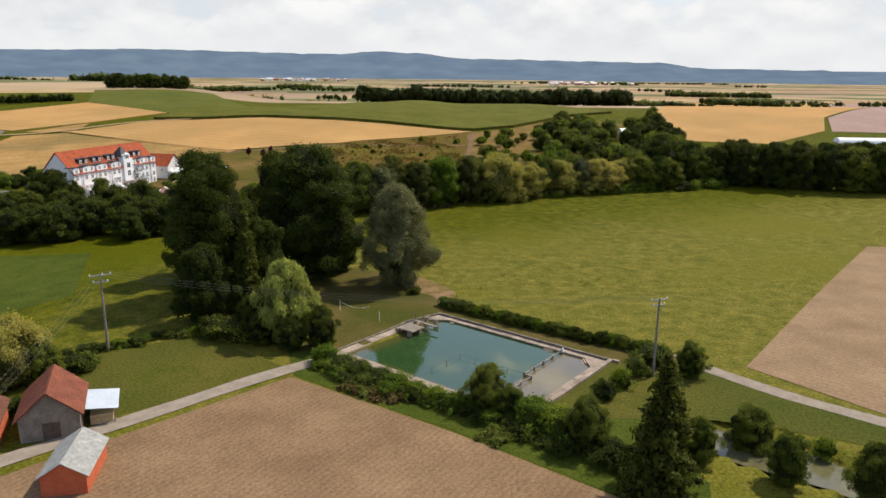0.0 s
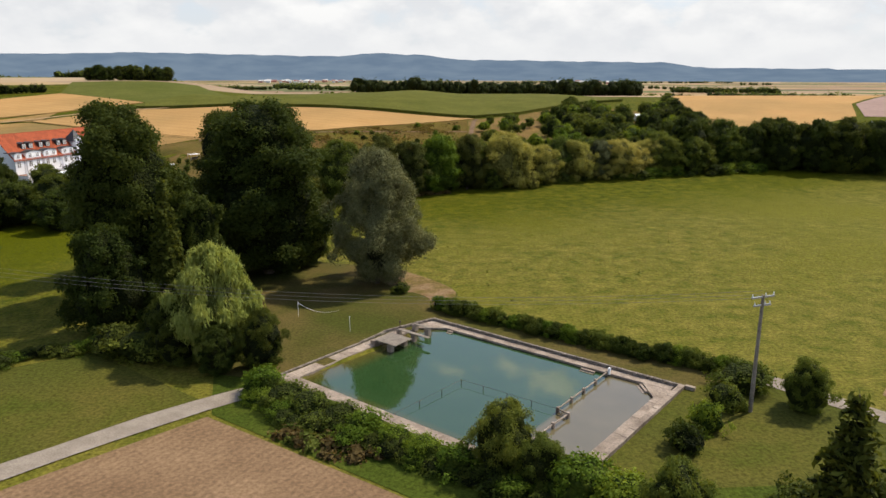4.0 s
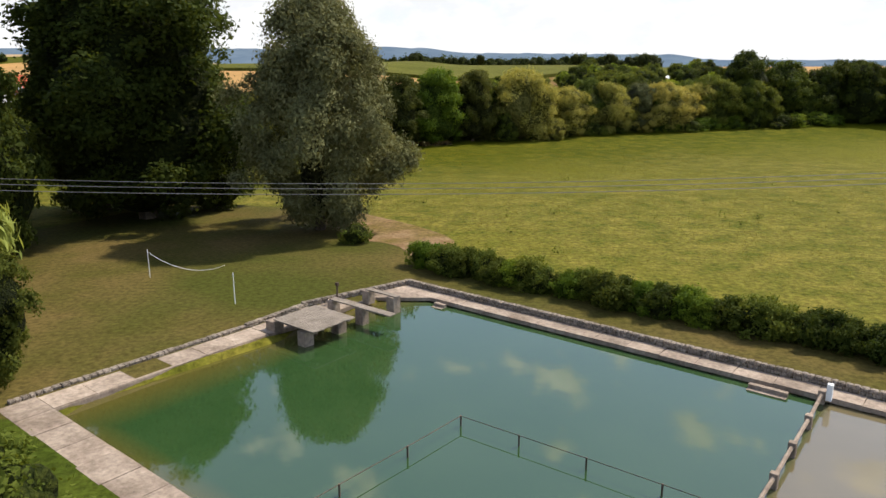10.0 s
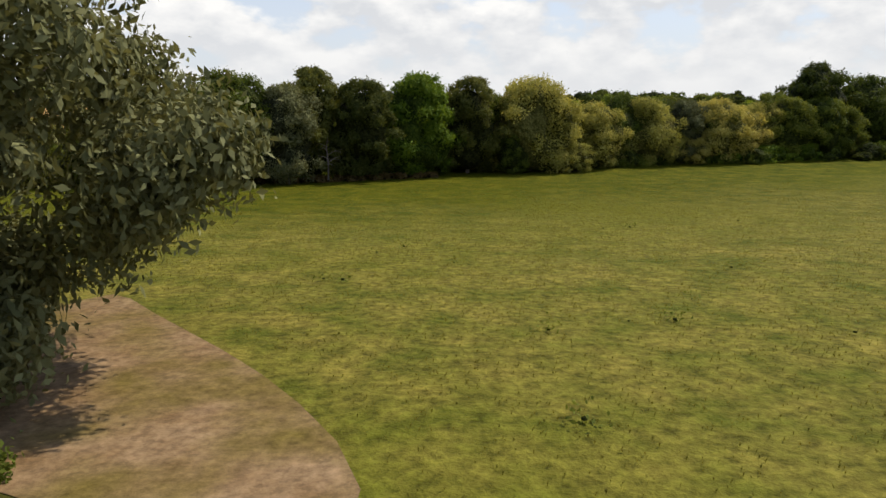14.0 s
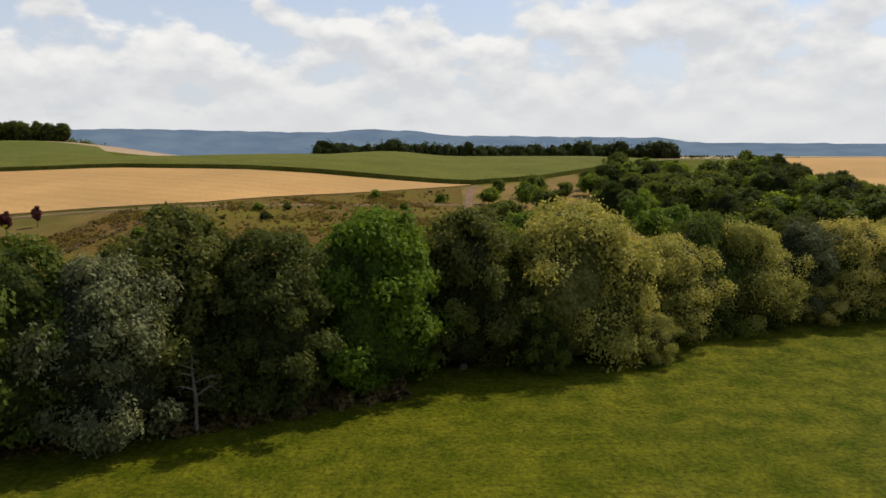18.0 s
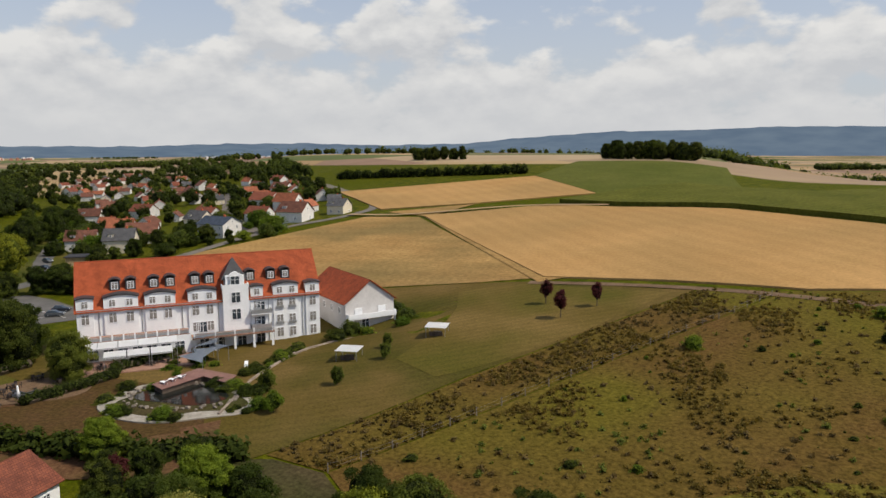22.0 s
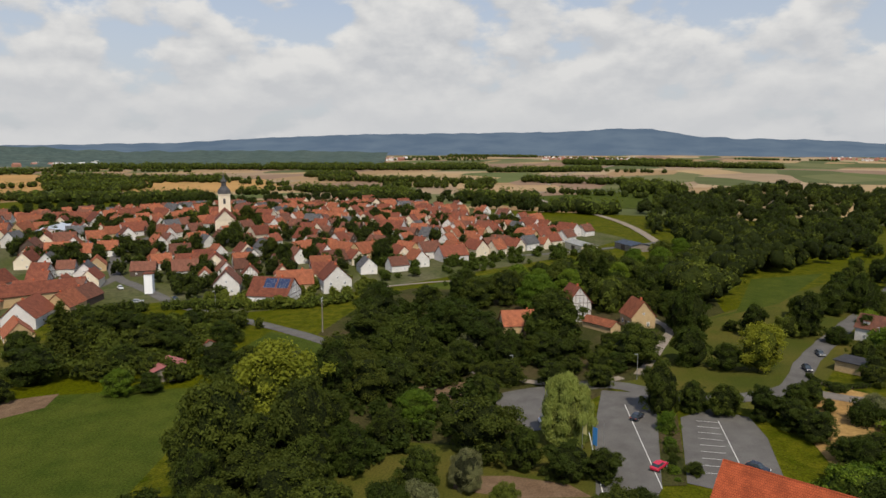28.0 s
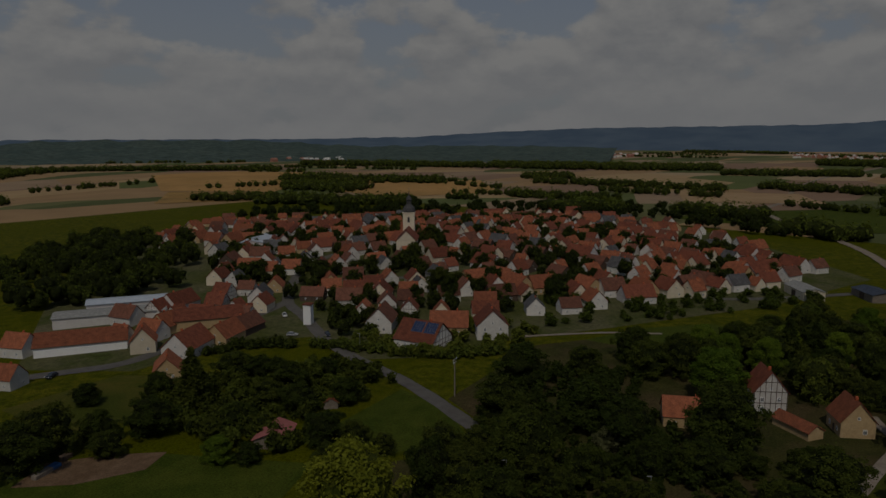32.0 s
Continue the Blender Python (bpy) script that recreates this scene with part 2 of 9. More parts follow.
def lush_zones(m):
    """Greener growth towards the stream and in the western hollow."""
    nt = m.node_tree
    N, L, p = nt.nodes.new, nt.links.new, nt.nodes["Principled BSDF"]
    src = p.inputs["Base Color"].links[0].from_socket
    tc, dot, sep = N("ShaderNodeTexCoord"), N("ShaderNodeVectorMath"), N("ShaderNodeSeparateXYZ")
    dot.operation = "DOT_PRODUCT"
    dot.inputs[1].default_value = (-0.455, 0.89, 0)
    L(tc.outputs["Object"], dot.inputs[0])
    L(tc.outputs["Object"], sep.inputs[0])
    ns = N("ShaderNodeTexNoise")
    ns.inputs["Scale"].default_value, ns.inputs["Detail"].default_value = 0.06, 4
    L(tc.outputs["Object"], ns.inputs["Vector"])
    wob = N("ShaderNodeMath")
    wob.operation = "MULTIPLY_ADD"
    L(ns.outputs[0], wob.inputs[0])
    wob.inputs[1].default_value = 40
    L(dot.outputs["Value"], wob.inputs[2])
    a = N("ShaderNodeMapRange")
    a.inputs[1].default_value, a.inputs[2].default_value = 186, 224
    L(wob.outputs[0], a.inputs[0])
    wx = N("ShaderNodeMath")
    wx.operation = "MULTIPLY_ADD"
    L(ns.outputs[0], wx.inputs[0])
    wx.inputs[1].default_value = 40
    L(sep.outputs[0], wx.inputs[2])
    b = N("ShaderNodeMapRange")
    b.inputs[1].default_value, b.inputs[2].default_value, b.inputs[3].default_value, b.inputs[4].default_value = -60, -20, 1, 0
    L(wx.outputs[0], b.inputs[0])
    mx = N("ShaderNodeMath")
    mx.operation = "MAXIMUM"
    L(a.outputs[0], mx.inputs[0])
    L(b.outputs[0], mx.inputs[1])
    hs = N("ShaderNodeHueSaturation")
    hs.inputs["Hue"].default_value, hs.inputs["Saturation"].default_value, hs.inputs["Value"].default_value = 0.525, 1.12, 0.62
    L(src, hs.inputs["Color"])
    mix = N("ShaderNodeMixRGB")
    L(mx.outputs[0], mix.inputs[0])
    L(src, mix.inputs[1])
    L(hs.outputs[0], mix.inputs[2])
    L(mix.outputs[0], p.inputs["Base Color"])


lush_zones(MEADOW)

LAWN = surf("dry_lawn", (0.066, 0.062, 0.014), (0.114, 0.084, 0.030), 0.13, 0.9, 0.06, 2.6, 0.38, c3=(0.054, 0.060, 0.012), big=0.05)
PADDOCK = surf("paddock_grass", (0.060, 0.070, 0.010), (0.105, 0.088, 0.020), 0.10, 0.9, 0.08, 2.4, 0.45, c3=(0.050, 0.062, 0.010), big=0.05)
FOREST_FLOOR = surf("woodland_floor", (0.030, 0.036, 0.010), (0.058, 0.056, 0.018), 0.18, 0.95, 0.1, 1.8, 0.5, c3=(0.070, 0.054, 0.026), big=0.06)
LUSH = surf("lush_grass", (0.038, 0.057, 0.007), (0.064, 0.080, 0.011), 0.15, 0.9, 0.1, 2.4, 0.45)
ROUGH_GRASS = surf("rough_grassland", (0.094, 0.064, 0.013), (0.108, 0.062, 0.019), 0.10, 0.95, 0.2, 1.6, 0.55, c3=(0.104, 0.086, 0.012), big=0.025)
STRAW_GRASS = surf("straw_grass", (0.150, 0.098, 0.032), (0.200, 0.125, 0.045), 0.12, 0.95, 0.15, 1.6, 0.45, c3=(0.085, 0.078, 0.016), big=0.05)
VERGE = surf("brown_verge", (0.085, 0.048, 0.021), (0.066, 0.044, 0.014), 0.2, 0.95, 0.14, 1.6, 0.5)
DRY_SOIL = surf("dry_red_soil", (0.098, 0.050, 0.026), (0.135, 0.074, 0.038), 0.25, 0.95, 0.1, 2.0, 0.4, c3=(0.070, 0.052, 0.018), big=0.08)
STRAW_LAWN = surf("straw_dry_lawn", (0.100, 0.074, 0.017), (0.166, 0.112, 0.036), 0.05, 0.9, 0.05, 2.6, 0.34, c3=(0.084, 0.074, 0.013), big=0.035, stripes=(28, 2.2, 0.06))
PASTURE_GREEN = surf("green_pasture", (0.098, 0.086, 0.013), (0.126, 0.106, 0.017), 0.12, 0.95, 0.2, 1.6, 0.5, c3=(0.118, 0.092, 0.018), big=0.05)
WEED_Y = leafy("weeds_yellow", (0.105, 0.078, 0.016), (0.215, 0.160, 0.038), 0.0)
WEED_B = leafy("weeds_brown", (0.085, 0.062, 0.022), (0.20, 0.145, 0.055), 0.0)
TUFT = leafy("meadow_tufts", (0.092, 0.100, 0.013), (0.190, 0.165, 0.030), 0.0, 0.55)
HOTEL_LAWN = surf("hotel_lawn_grass", (0.086, 0.064, 0.014), (0.142, 0.095, 0.031), 0.05, 0.9, 0.05, 2.6, 0.34, c3=(0.064, 0.058, 0.011), big=0.035, stripes=(28, 2.2, 0.05))
PALE_ROAD = surf("weathered_asphalt", (0.15, 0.132, 0.115), (0.20, 0.178, 0.155), 0.4, 0.9, 0.01, 4.0, 0.15)
EARTH = surf("trodden_earth", (0.165, 0.105, 0.052), (0.24, 0.165, 0.095), 0.55, 0.95, 0.05, 2.6, 0.4, c3=(0.125, 0.095, 0.026), big=0.22)
YARD = surf("village_yards", (0.055, 0.07, 0.018), (0.130, 0.118, 0.072), 0.06, 0.9, 0.03, 0.6, 0.35, c3=(0.065, 0.075, 0.02), big=0.03)
WEED_G = leafy("weeds_green", (0.07, 0.095, 0.016), (0.19, 0.22, 0.04), 0.0)
STUBBLE = surf("stubble_soil", (0.165, 0.105, 0.060), (0.225, 0.148, 0.086), 0.09, 0.95, 0.06, 2.6, 0.32, stripes=(33, 0.9, 0.06))
STUBBLE_E = surf("harrowed_soil", (0.200, 0.135, 0.080), (0.260, 0.180, 0.110), 0.09, 0.95, 0.06, 2.2, 0.28, stripes=(-48, 1.4, 0.06))
WHEAT = surf("ripe_wheat", (0.37, 0.215, 0.080), (0.44, 0.265, 0.104), 0.03, 0.9, 0.05, 1.2, 0.16, stripes=(118, 7.0, 0.035), c3=(0.33, 0.205, 0.08), big=0.014)
WHEAT_DULL = surf("mown_wheat", (0.29, 0.172, 0.062), (0.37, 0.232, 0.086), 0.05, 0.9, 0.05, 0.8, 0.25, stripes=(70, 11.0, 0.05), c3=(0.21, 0.145, 0.055), big=0.02)
MAIZE = surf("maize_field", (0.076, 0.082, 0.012), (0.106, 0.106, 0.018), 0.05, 0.9, 0.12, 0.9, 0.35, stripes=(110, 3.0, 0.1))
GREENCROP = surf("beet_field", (0.074, 0.086, 0.014), (0.104, 0.108, 0.022), 0.03, 0.9, 0, 0.5, 0.2)
PINKFIELD = surf("bare_field", (0.268, 0.186, 0.155), (0.319, 0.223, 0.194), 0.02, 0.9, 0, 0.3, 0.12)
PALEFIELD = surf("pale_stubble", (0.33, 0.225, 0.125), (0.39, 0.275, 0.155), 0.02, 0.9, 0, 0.3, 0.12)
LANE = surf("lane_gravel", (0.22, 0.185, 0.15), (0.29, 0.25, 0.205), 0.5, 0.95, 0.02, 6.0, 0.25)
ASPHALT = surf("worn_asphalt", (0.105, 0.10, 0.095), (0.14, 0.134, 0.127), 0.25, 0.9, 0.01, 8.0, 0.2)
DIRT = surf("bare_earth", (0.125, 0.080, 0.048), (0.185, 0.125, 0.08), 0.3, 0.95, 0.05, 3.0, 0.3)
CONCRETE = surf("weathered_concrete", (0.19, 0.150, 0.120), (0.37, 0.305, 0.250), 0.45, 0.9, 0.02, 4.0, 0.3, vary=0.12)
LIGHT_STONE = surf("rubble_stone", (0.13, 0.11, 0.09), (0.36, 0.31, 0.26), 2.2, 0.9, 0.06, 7.0, 0.4, vary=0.3)
BARK = surf("bark", (0.07, 0.055, 0.042), (0.13, 0.105, 0.08), 2.0, 0.95, 0.05, 9.0, 0.3)
WOOD_GREY = surf("grey_wood", (0.17, 0.145, 0.12), (0.26, 0.225, 0.19), 1.0, 0.85, 0.02, 8.0, 0.25)
METAL = surf("galvanised_steel", (0.35, 0.36, 0.37), (0.45, 0.46, 0.47), 1.0, 0.45, 0, 9.0, 0.15, metal=0.6)
WHITE = surf("white_render", (0.82, 0.835, 0.85), (0.86, 0.875, 0.89), 0.4, 0.85, 0.005, 3.0, 0.06)
GREY_WALL = surf("grey_render", (0.58, 0.56, 0.55), (0.65, 0.63, 0.62), 0.4, 0.85, 0, 3.0, 0.08)
HOUSE_WHITE = surf("house_render", (0.58, 0.565, 0.54), (0.68, 0.665, 0.64), 0.4, 0.85, 0.005, 2.0, 0.14, vary=0.14)
CREAM = surf("cream_render", (0.62, 0.55, 0.42), (0.7, 0.63, 0.5), 0.4, 0.85, 0, 3.0, 0.08, vary=0.15)
SAND = surf("sandstone", (0.42, 0.30, 0.16), (0.5, 0.37, 0.21), 0.8, 0.85, 0.02, 3.0, 0.15)
REDWALL = surf("brick_red_render", (0.42, 0.1, 0.045), (0.5, 0.13, 0.06), 0.8, 0.85, 0.01, 5.0, 0.15)
DARKWOOD = surf("dark_timber", (0.07, 0.05, 0.04), (0.12, 0.09, 0.07), 1.5, 0.8, 0.01, 9.0, 0.25)
PANE = glass("window_pane")
CURTAINED = surf("curtained_pane", (0.16, 0.15, 0.14), (0.30, 0.28, 0.26), 1.2, 0.12, 0, 0.9, 0.3)
LEAF_DARK = leafy("leaves_dark", (0.022, 0.036, 0.006), (0.094, 0.120, 0.019))
LEAF_MID = leafy("leaves_mid", (0.044, 0.070, 0.010), (0.170, 0.205, 0.032))
# Darker copy of LEAF_MID: cloud shade on the woods put into the leaf colour
LEAF_MID_SHADED = leafy("leaves_mid_shaded", (0.025, 0.041, 0.006), (0.100, 0.130, 0.020))
LEAF_BRIGHT = leafy("leaves_bright", (0.060, 0.112, 0.010), (0.215, 0.290, 0.028))
LEAF_OLIVE = leafy("leaves_willow", (0.15, 0.155, 0.030), (0.50, 0.47, 0.12))
LEAF_SILVER = leafy("leaves_silver", (0.050, 0.060, 0.024), (0.190, 0.202, 0.090), 0.25, 0.25)
LEAF_LIME = leafy("leaves_lime", (0.17, 0.215, 0.038), (0.47, 0.505, 0.135))
LEAF_ALDER = leafy("leaves_alder", (0.040, 0.054, 0.012), (0.160, 0.172, 0.040))
LEAF_YELLOW = leafy("leaves_yellow_green", (0.085, 0.115, 0.010), (0.260, 0.290, 0.030))
LEAF_RED = leafy("leaves_red", (0.045, 0.014, 0.014), (0.11, 0.035, 0.03))


# building helpers
def mesh_ob(name, verts, faces, material, parent=None, label="", smooth=False, mats=None, midx=None):
    me = bpy.data.meshes.new(name)
    me.from_pydata(verts, [], faces)
    for m in mats or [material]:
        me.materials.append(m)
    if midx:
        me.polygons.foreach_set("material_index", midx)
    if smooth:
        me.polygons.foreach_set("use_smooth", [True] * len(faces))
    me.update()
    ob = new(name, me)
    if parent:
        ob.parent = parent
    if label:
        ob["label"] = label
    return ob


def part(name, bm, material, parent, label=""):
    """Links a bmesh as one mesh object under a thing or a part."""
    me = bpy.data.meshes.new(name)
    bm.to_mesh(me)
    bm.free()
    me.materials.append(material)
    ob = new(name, me)
    if parent:
        ob.parent = parent
    if label:
        ob["label"] = label
    return ob


def thing(name, label, category, loc=(0, 0, 0), rz=0.0, group="", kind="", scale=1.0):
    e = new(name)
    e.empty_display_size = 0.3
    e.matrix_basis = pose(*loc, 0, 0, rz) @ Matrix.Scale(scale, 4)
    return tagged(e, label, category, group, kind)


def box(bm, x0, y0, z0, x1, y1, z1, m=None, bevel=0.0):
    vs = [bm.verts.new(Vector(v) if m is None else m @ Vector(v)) for v in
          ((x0, y0, z0), (x1, y0, z0), (x1, y1, z0), (x0, y1, z0), (x0, y0, z1), (x1, y0, z1), (x1, y1, z1), (x0, y1, z1))]
    fs = [bm.faces.new([vs[i] for i in f]) for f in ((3, 2, 1, 0), (4, 5, 6, 7), (0, 1, 5, 4), (1, 2, 6, 5), (2, 3, 7, 6), (3, 0, 4, 7))]
    if bevel:
        bmesh.ops.bevel(bm, geom=list({e for f in fs for e in f.edges}), offset=bevel, segments=1, affect="EDGES")
    return bm


def boxes(*rows, m=None, bevel=0.0):
    bm = bmesh.new()
    for r in rows:
        box(bm, *r, m=m, bevel=bevel)
    return bm


def prism(bm, pts, z0, z1):
    """An upright prism over a polygon."""
    lo, hi = [bm.verts.new((x, y, z0)) for x, y in pts], [bm.verts.new((x, y, z1)) for x, y in pts]
    n = len(pts)
    bm.faces.new(lo[::-1])
    bm.faces.new(hi)
    for i in range(n):
        bm.faces.new((lo[i], lo[(i + 1) % n], hi[(i + 1) % n], hi[i]))
    return bm


def tube(bm, path, radii, seg=6):
    """A tapered round bar along points."""
    rings = []
    for i, pt in enumerate(path):
        a, b = Vector(path[max(i - 1, 0)]), Vector(path[min(i + 1, len(path) - 1)])
        q = (b - a).to_track_quat("Z", "Y")
        rings.append([bm.verts.new(Vector(pt) + q @ Vector((math.cos(k * math.tau / seg) * radii[i], math.sin(k * math.tau / seg) * radii[i], 0))) for k in range(seg)])
    for r0, r1 in zip(rings, rings[1:]):
        for k in range(seg):
            bm.faces.new((r0[k], r0[(k + 1) % seg], r1[(k + 1) % seg], r1[k]))
    bm.faces.new(rings[0][::-1])
    bm.faces.new(rings[-1])
    return bm


def sstep(a, b, x):
    t = min(1, max(0, (x - a) / (b - a)))
    return t * t * (3 - 2 * t)


def softp(d, k):
    return k * math.log1p(math.exp(max(-40, d / k))) if d / k < 40 else d


POOL_O, POOL_U, POOL_V = Vector((0.5, 136.3)), Vector((0.779, -0.627)), Vector((-0.627, -0.779))
POOL_L, POOL_W = 37.3, 27.4



def height(x, y):
    """The lie of the land: valley floor, the hill with the fields, the village rise, rolling country beyond."""
    toe = 280 - 0.2 * x if x < 0 else 280 + 0.05 * x
    d = softp(y - toe, 8)
    h = -3 * max(sstep(140, 250, y), sstep(-50, -130, x))
    crest = 310 - 90 * sstep(-250, -140, x) * (1 - sstep(-60, 0, x))
    h += 0.105 * (1 - 0.05 * sstep(-260, -160, x) - 0.32 * sstep(-70, 25, x)) * (d - softp(d - crest, 22)) * (1 - sstep(520 - 190 * sstep(-420, -290, x), 1150 - 400 * sstep(-420, -290, x), y - toe)) * (1 - sstep(700, 1500, abs(x)))
    h -= 2.4 * math.exp(-((x + 133) / 22) ** 2 - ((y - 328) / 24) ** 2) + 1.5 * math.exp(-((x + 121) / 8) ** 2 - ((y - 340) / 8) ** 2)
    r = math.hypot(x + 60, y - 150)
    h += sstep(550, 1100, r) * (5 * math.sin(x * 0.0031 + 1.3) * math.cos(y * 0.0037 + 0.4) + 3 * math.sin(x * 0.008 + y * 0.006)) * (1 - 0.6 * sstep(1500, 3000, r)) * (1 - 0.7 * sstep(480, 620, y))
    h += 11 * math.exp(-((x + 420) / 150) ** 2 - ((y + 60) / 170) ** 2)
    h += sstep(420, 900, -x - 0.25 * y) * 5 * (1 - sstep(1500, 2500, r))
    return h


def pool_uv(x, y):
    d = Vector((x, y)) - POOL_O
    return d.dot(POOL_U), d.dot(POOL_V)


def pool_xy(u, v):
    return POOL_O + POOL_U * u + POOL_V * v


PONDS = [(44.0, 83.5, 9.5, 3.6, -38), (52.5, 76.5, 5.5, 2.8, -30)]


def in_pond(x, y):
    """How deep inside a fish pond a place lies (over 1 outside)."""
    best = 9.0
    for px, py, a, b, rot in PONDS:
        c, s = math.cos(radians(rot)), math.sin(radians(rot))
        dx, dy = x - px, y - py
        best = min(best, math.hypot((dx * c + dy * s) / a, (-dx * s + dy * c) / b))
    return best


def ground_z(x, y):
    """The sheet of ground, with the pool's basin and the ponds sunk into it."""
    h = height(x, y)
    u, v = pool_uv(x, y)
    inside = min(u, POOL_L - u, v, POOL_W - v)
    if inside > 0.6:
        h -= 2.2 * sstep(0.6, 2.6, inside)
    p = in_pond(x, y)
    if p < 1.5:
        h -= 2.0 * sstep(1.5, 0.8, p)
    return h


def spaced(spans):
    out = []
    for a, b, n in spans:
        out += [a + (b - a) * i / n for i in range(n)]
    return out + [spans[-1][1]]


def far_country():
    """Patchwork of distant fields, their colours paled to paint in some haze."""
    m, nt, p, N, L = nodes_of("hazy_far_fields")
    tc, mp = N("ShaderNodeTexCoord"), N("ShaderNodeMapping")
    mp.inputs["Rotation"].default_value = (0, 0, radians(24))
    mp.inputs["Scale"].default_value = (0.0042, 0.0095, 0.0)
    L(tc.outputs["Object"], mp.inputs[0])
    vo = N("ShaderNodeTexVoronoi")
    vo.inputs["Scale"].default_value = 1.0
    vo.inputs["Randomness"].default_value = 0.8
    L(mp.outputs[0], vo.inputs["Vector"])
    ramp = N("ShaderNodeValToRGB")
    ramp.color_ramp.interpolation = "CONSTANT"
    cols = [(0.0, (0.30, 0.20, 0.105)), (0.16, (0.085, 0.100, 0.036)), (0.3, (0.36, 0.255, 0.135)), (0.44, (0.235, 0.155, 0.105)), (0.54, (0.100, 0.120, 0.040)), (0.66, (0.36, 0.27, 0.165)), (0.78, (0.130, 0.135, 0.055)), (0.88, (0.29, 0.21, 0.135))]
    e = ramp.color_ramp.elements
    e[0].position, e[0].color = 0.0, rgb(cols[0][1])
    e[1].position, e[1].color = cols[1][0], rgb(cols[1][1])
    for pos, c in cols[2:]:
        k = e.new(pos)
        k.color = rgb(c)
    sp = N("ShaderNodeSeparateColor")
    L(vo.outputs["Color"], sp.inputs[0])
    L(sp.outputs[0], ramp.inputs[0])
    ns = N("ShaderNodeTexNoise")
    ns.inputs["Scale"].default_value, ns.inputs["Detail"].default_value = 0.02, 5
    L(tc.outputs["Object"], ns.inputs["Vector"])
    mr = N("ShaderNodeMapRange")
    mr.inputs[3].default_value, mr.inputs[4].default_value = 0.75, 1.25
    L(ns.outputs[0], mr.inputs[0])
    ml = N("ShaderNodeMixRGB")
    ml.blend_type = "MULTIPLY"
    ml.inputs[0].default_value = 1
    L(ramp.outputs[0], ml.inputs[1])
    L(mr.outputs[0], ml.inputs[2])
    L(ml.outputs[0], p.inputs["Base Color"])
    p.inputs["Roughness"].default_value = 0.95
    p.inputs["Specular IOR Level"].default_value = 0.1
    return m


FAR = far_country()


def build_ground():
    xs = spaced([(-4600, -1500, 20), (-1500, -420, 36), (-420, -130, 36), (-130, 130, 104), (130, 400, 34), (400, 1500, 36), (1500, 4600, 20)])
    ys = spaced([(-4300, -1200, 20), (-1200, -300, 30), (-300, 10, 30), (10, 340, 132), (340, 720, 48), (720, 1700, 33), (1700, 4800, 20)])
    verts = [(x, y, ground_z(x, y)) for y in ys for x in xs]
    nx = len(xs)
    faces, mi = [], []
    for j in range(len(ys) - 1):
        for i in range(nx - 1):
            a = j * nx + i
            faces.append((a, a + 1, a + nx + 1, a + nx))
            x, y = xs[i], ys[j]
            far = y > 620 or abs(x + 60) > 620 or y < -420
            mi.append(1 if far else 0)
    ob = mesh_ob("ground", verts, faces, None, mats=[MEADOW, FAR], midx=mi, smooth=True)
    tagged(ob, "valley meadow and rolling farmland reaching to the horizon", "ground", kind="structure")


build_ground()


def field(name, pts, material, label, lift=0.06, step=8.0, category="field", thick=0.0):
    """A piece of ground cover that follows the land, as a sheet over a polygon."""
    bm = bmesh.new()
    bm.faces.new([bm.verts.new((x, y, 0)) for x, y in pts])
    for axis in (0, 1):
        lo, hi = min(p[axis] for p in pts), max(p[axis] for p in pts)
        k = math.floor(lo / step) + 1
        while k * step < hi:
            co, no = [0, 0, 0], [0, 0, 0]
            co[axis], no[axis] = k * step, 1
            bmesh.ops.bisect_plane(bm, geom=bm.verts[:] + bm.edges[:] + bm.faces[:], plane_co=co, plane_no=no)
            k += 1
    rim = [e for e in bm.edges if len(e.link_faces) == 1]
    if thick:
        ext = bmesh.ops.extrude_edge_only(bm, edges=rim)
        low = {v for v in ext["geom"] if isinstance(v, bmesh.types.BMVert)}
    else:
        low = set()
    for v in bm.verts:
        v.co.z = height(v.co.x, v.co.y) + (lift if v not in low else lift - thick)
    bmesh.ops.recalc_face_normals(bm, faces=bm.faces)
    if sum(f.normal.z for f in bm.faces) < 0:
        bmesh.ops.reverse_faces(bm, faces=bm.faces)
    ob = part(name, bm, material, None)
    return tagged(ob, label, category, kind="structure")


def ribbon(name, pts, width, material, label, lift=0.1, category="road", step=4.0):
    """A road along a line, smoothed, lying on the land."""
    pv = [Vector(p) for p in pts]
    dense = []
    for i in range(len(pv) - 1):
        p0, p1, p2, p3 = pv[max(i - 1, 0)], pv[i], pv[i + 1], pv[min(i + 2, len(pv) - 1)]
        n = max(2, int((p2 - p1).length / step))
        for k in range(n):
            t = k / n
            dense.append(0.5 * ((2 * p1) + (p2 - p0) * t + (2 * p0 - 5 * p1 + 4 * p2 - p3) * t * t + (3 * p1 - p0 - 3 * p2 + p3) * t ** 3))
    dense.append(pv[-1])
    verts, faces = [], []
    for i, p in enumerate(dense):
        d = (dense[min(i + 1, len(dense) - 1)] - dense[max(i - 1, 0)]).normalized()
        nrm = Vector((-d.y, d.x))
        w = width * (1 + 0.06 * math.sin(i * 1.7))
        for s in (-0.5, 0, 0.5):
            q = p + nrm * w * s
            verts.append((q.x, q.y, height(q.x, q.y) + lift + (0.03 if s == 0 else 0)))
    for i in range(len(dense) - 1):
        for k in (0, 1):
            a = i * 3 + k
            faces.append((a, a + 3, a + 4, a + 1))
    ob = mesh_ob(name, verts, faces, material)
    return tagged(ob, label, category, kind="structure")


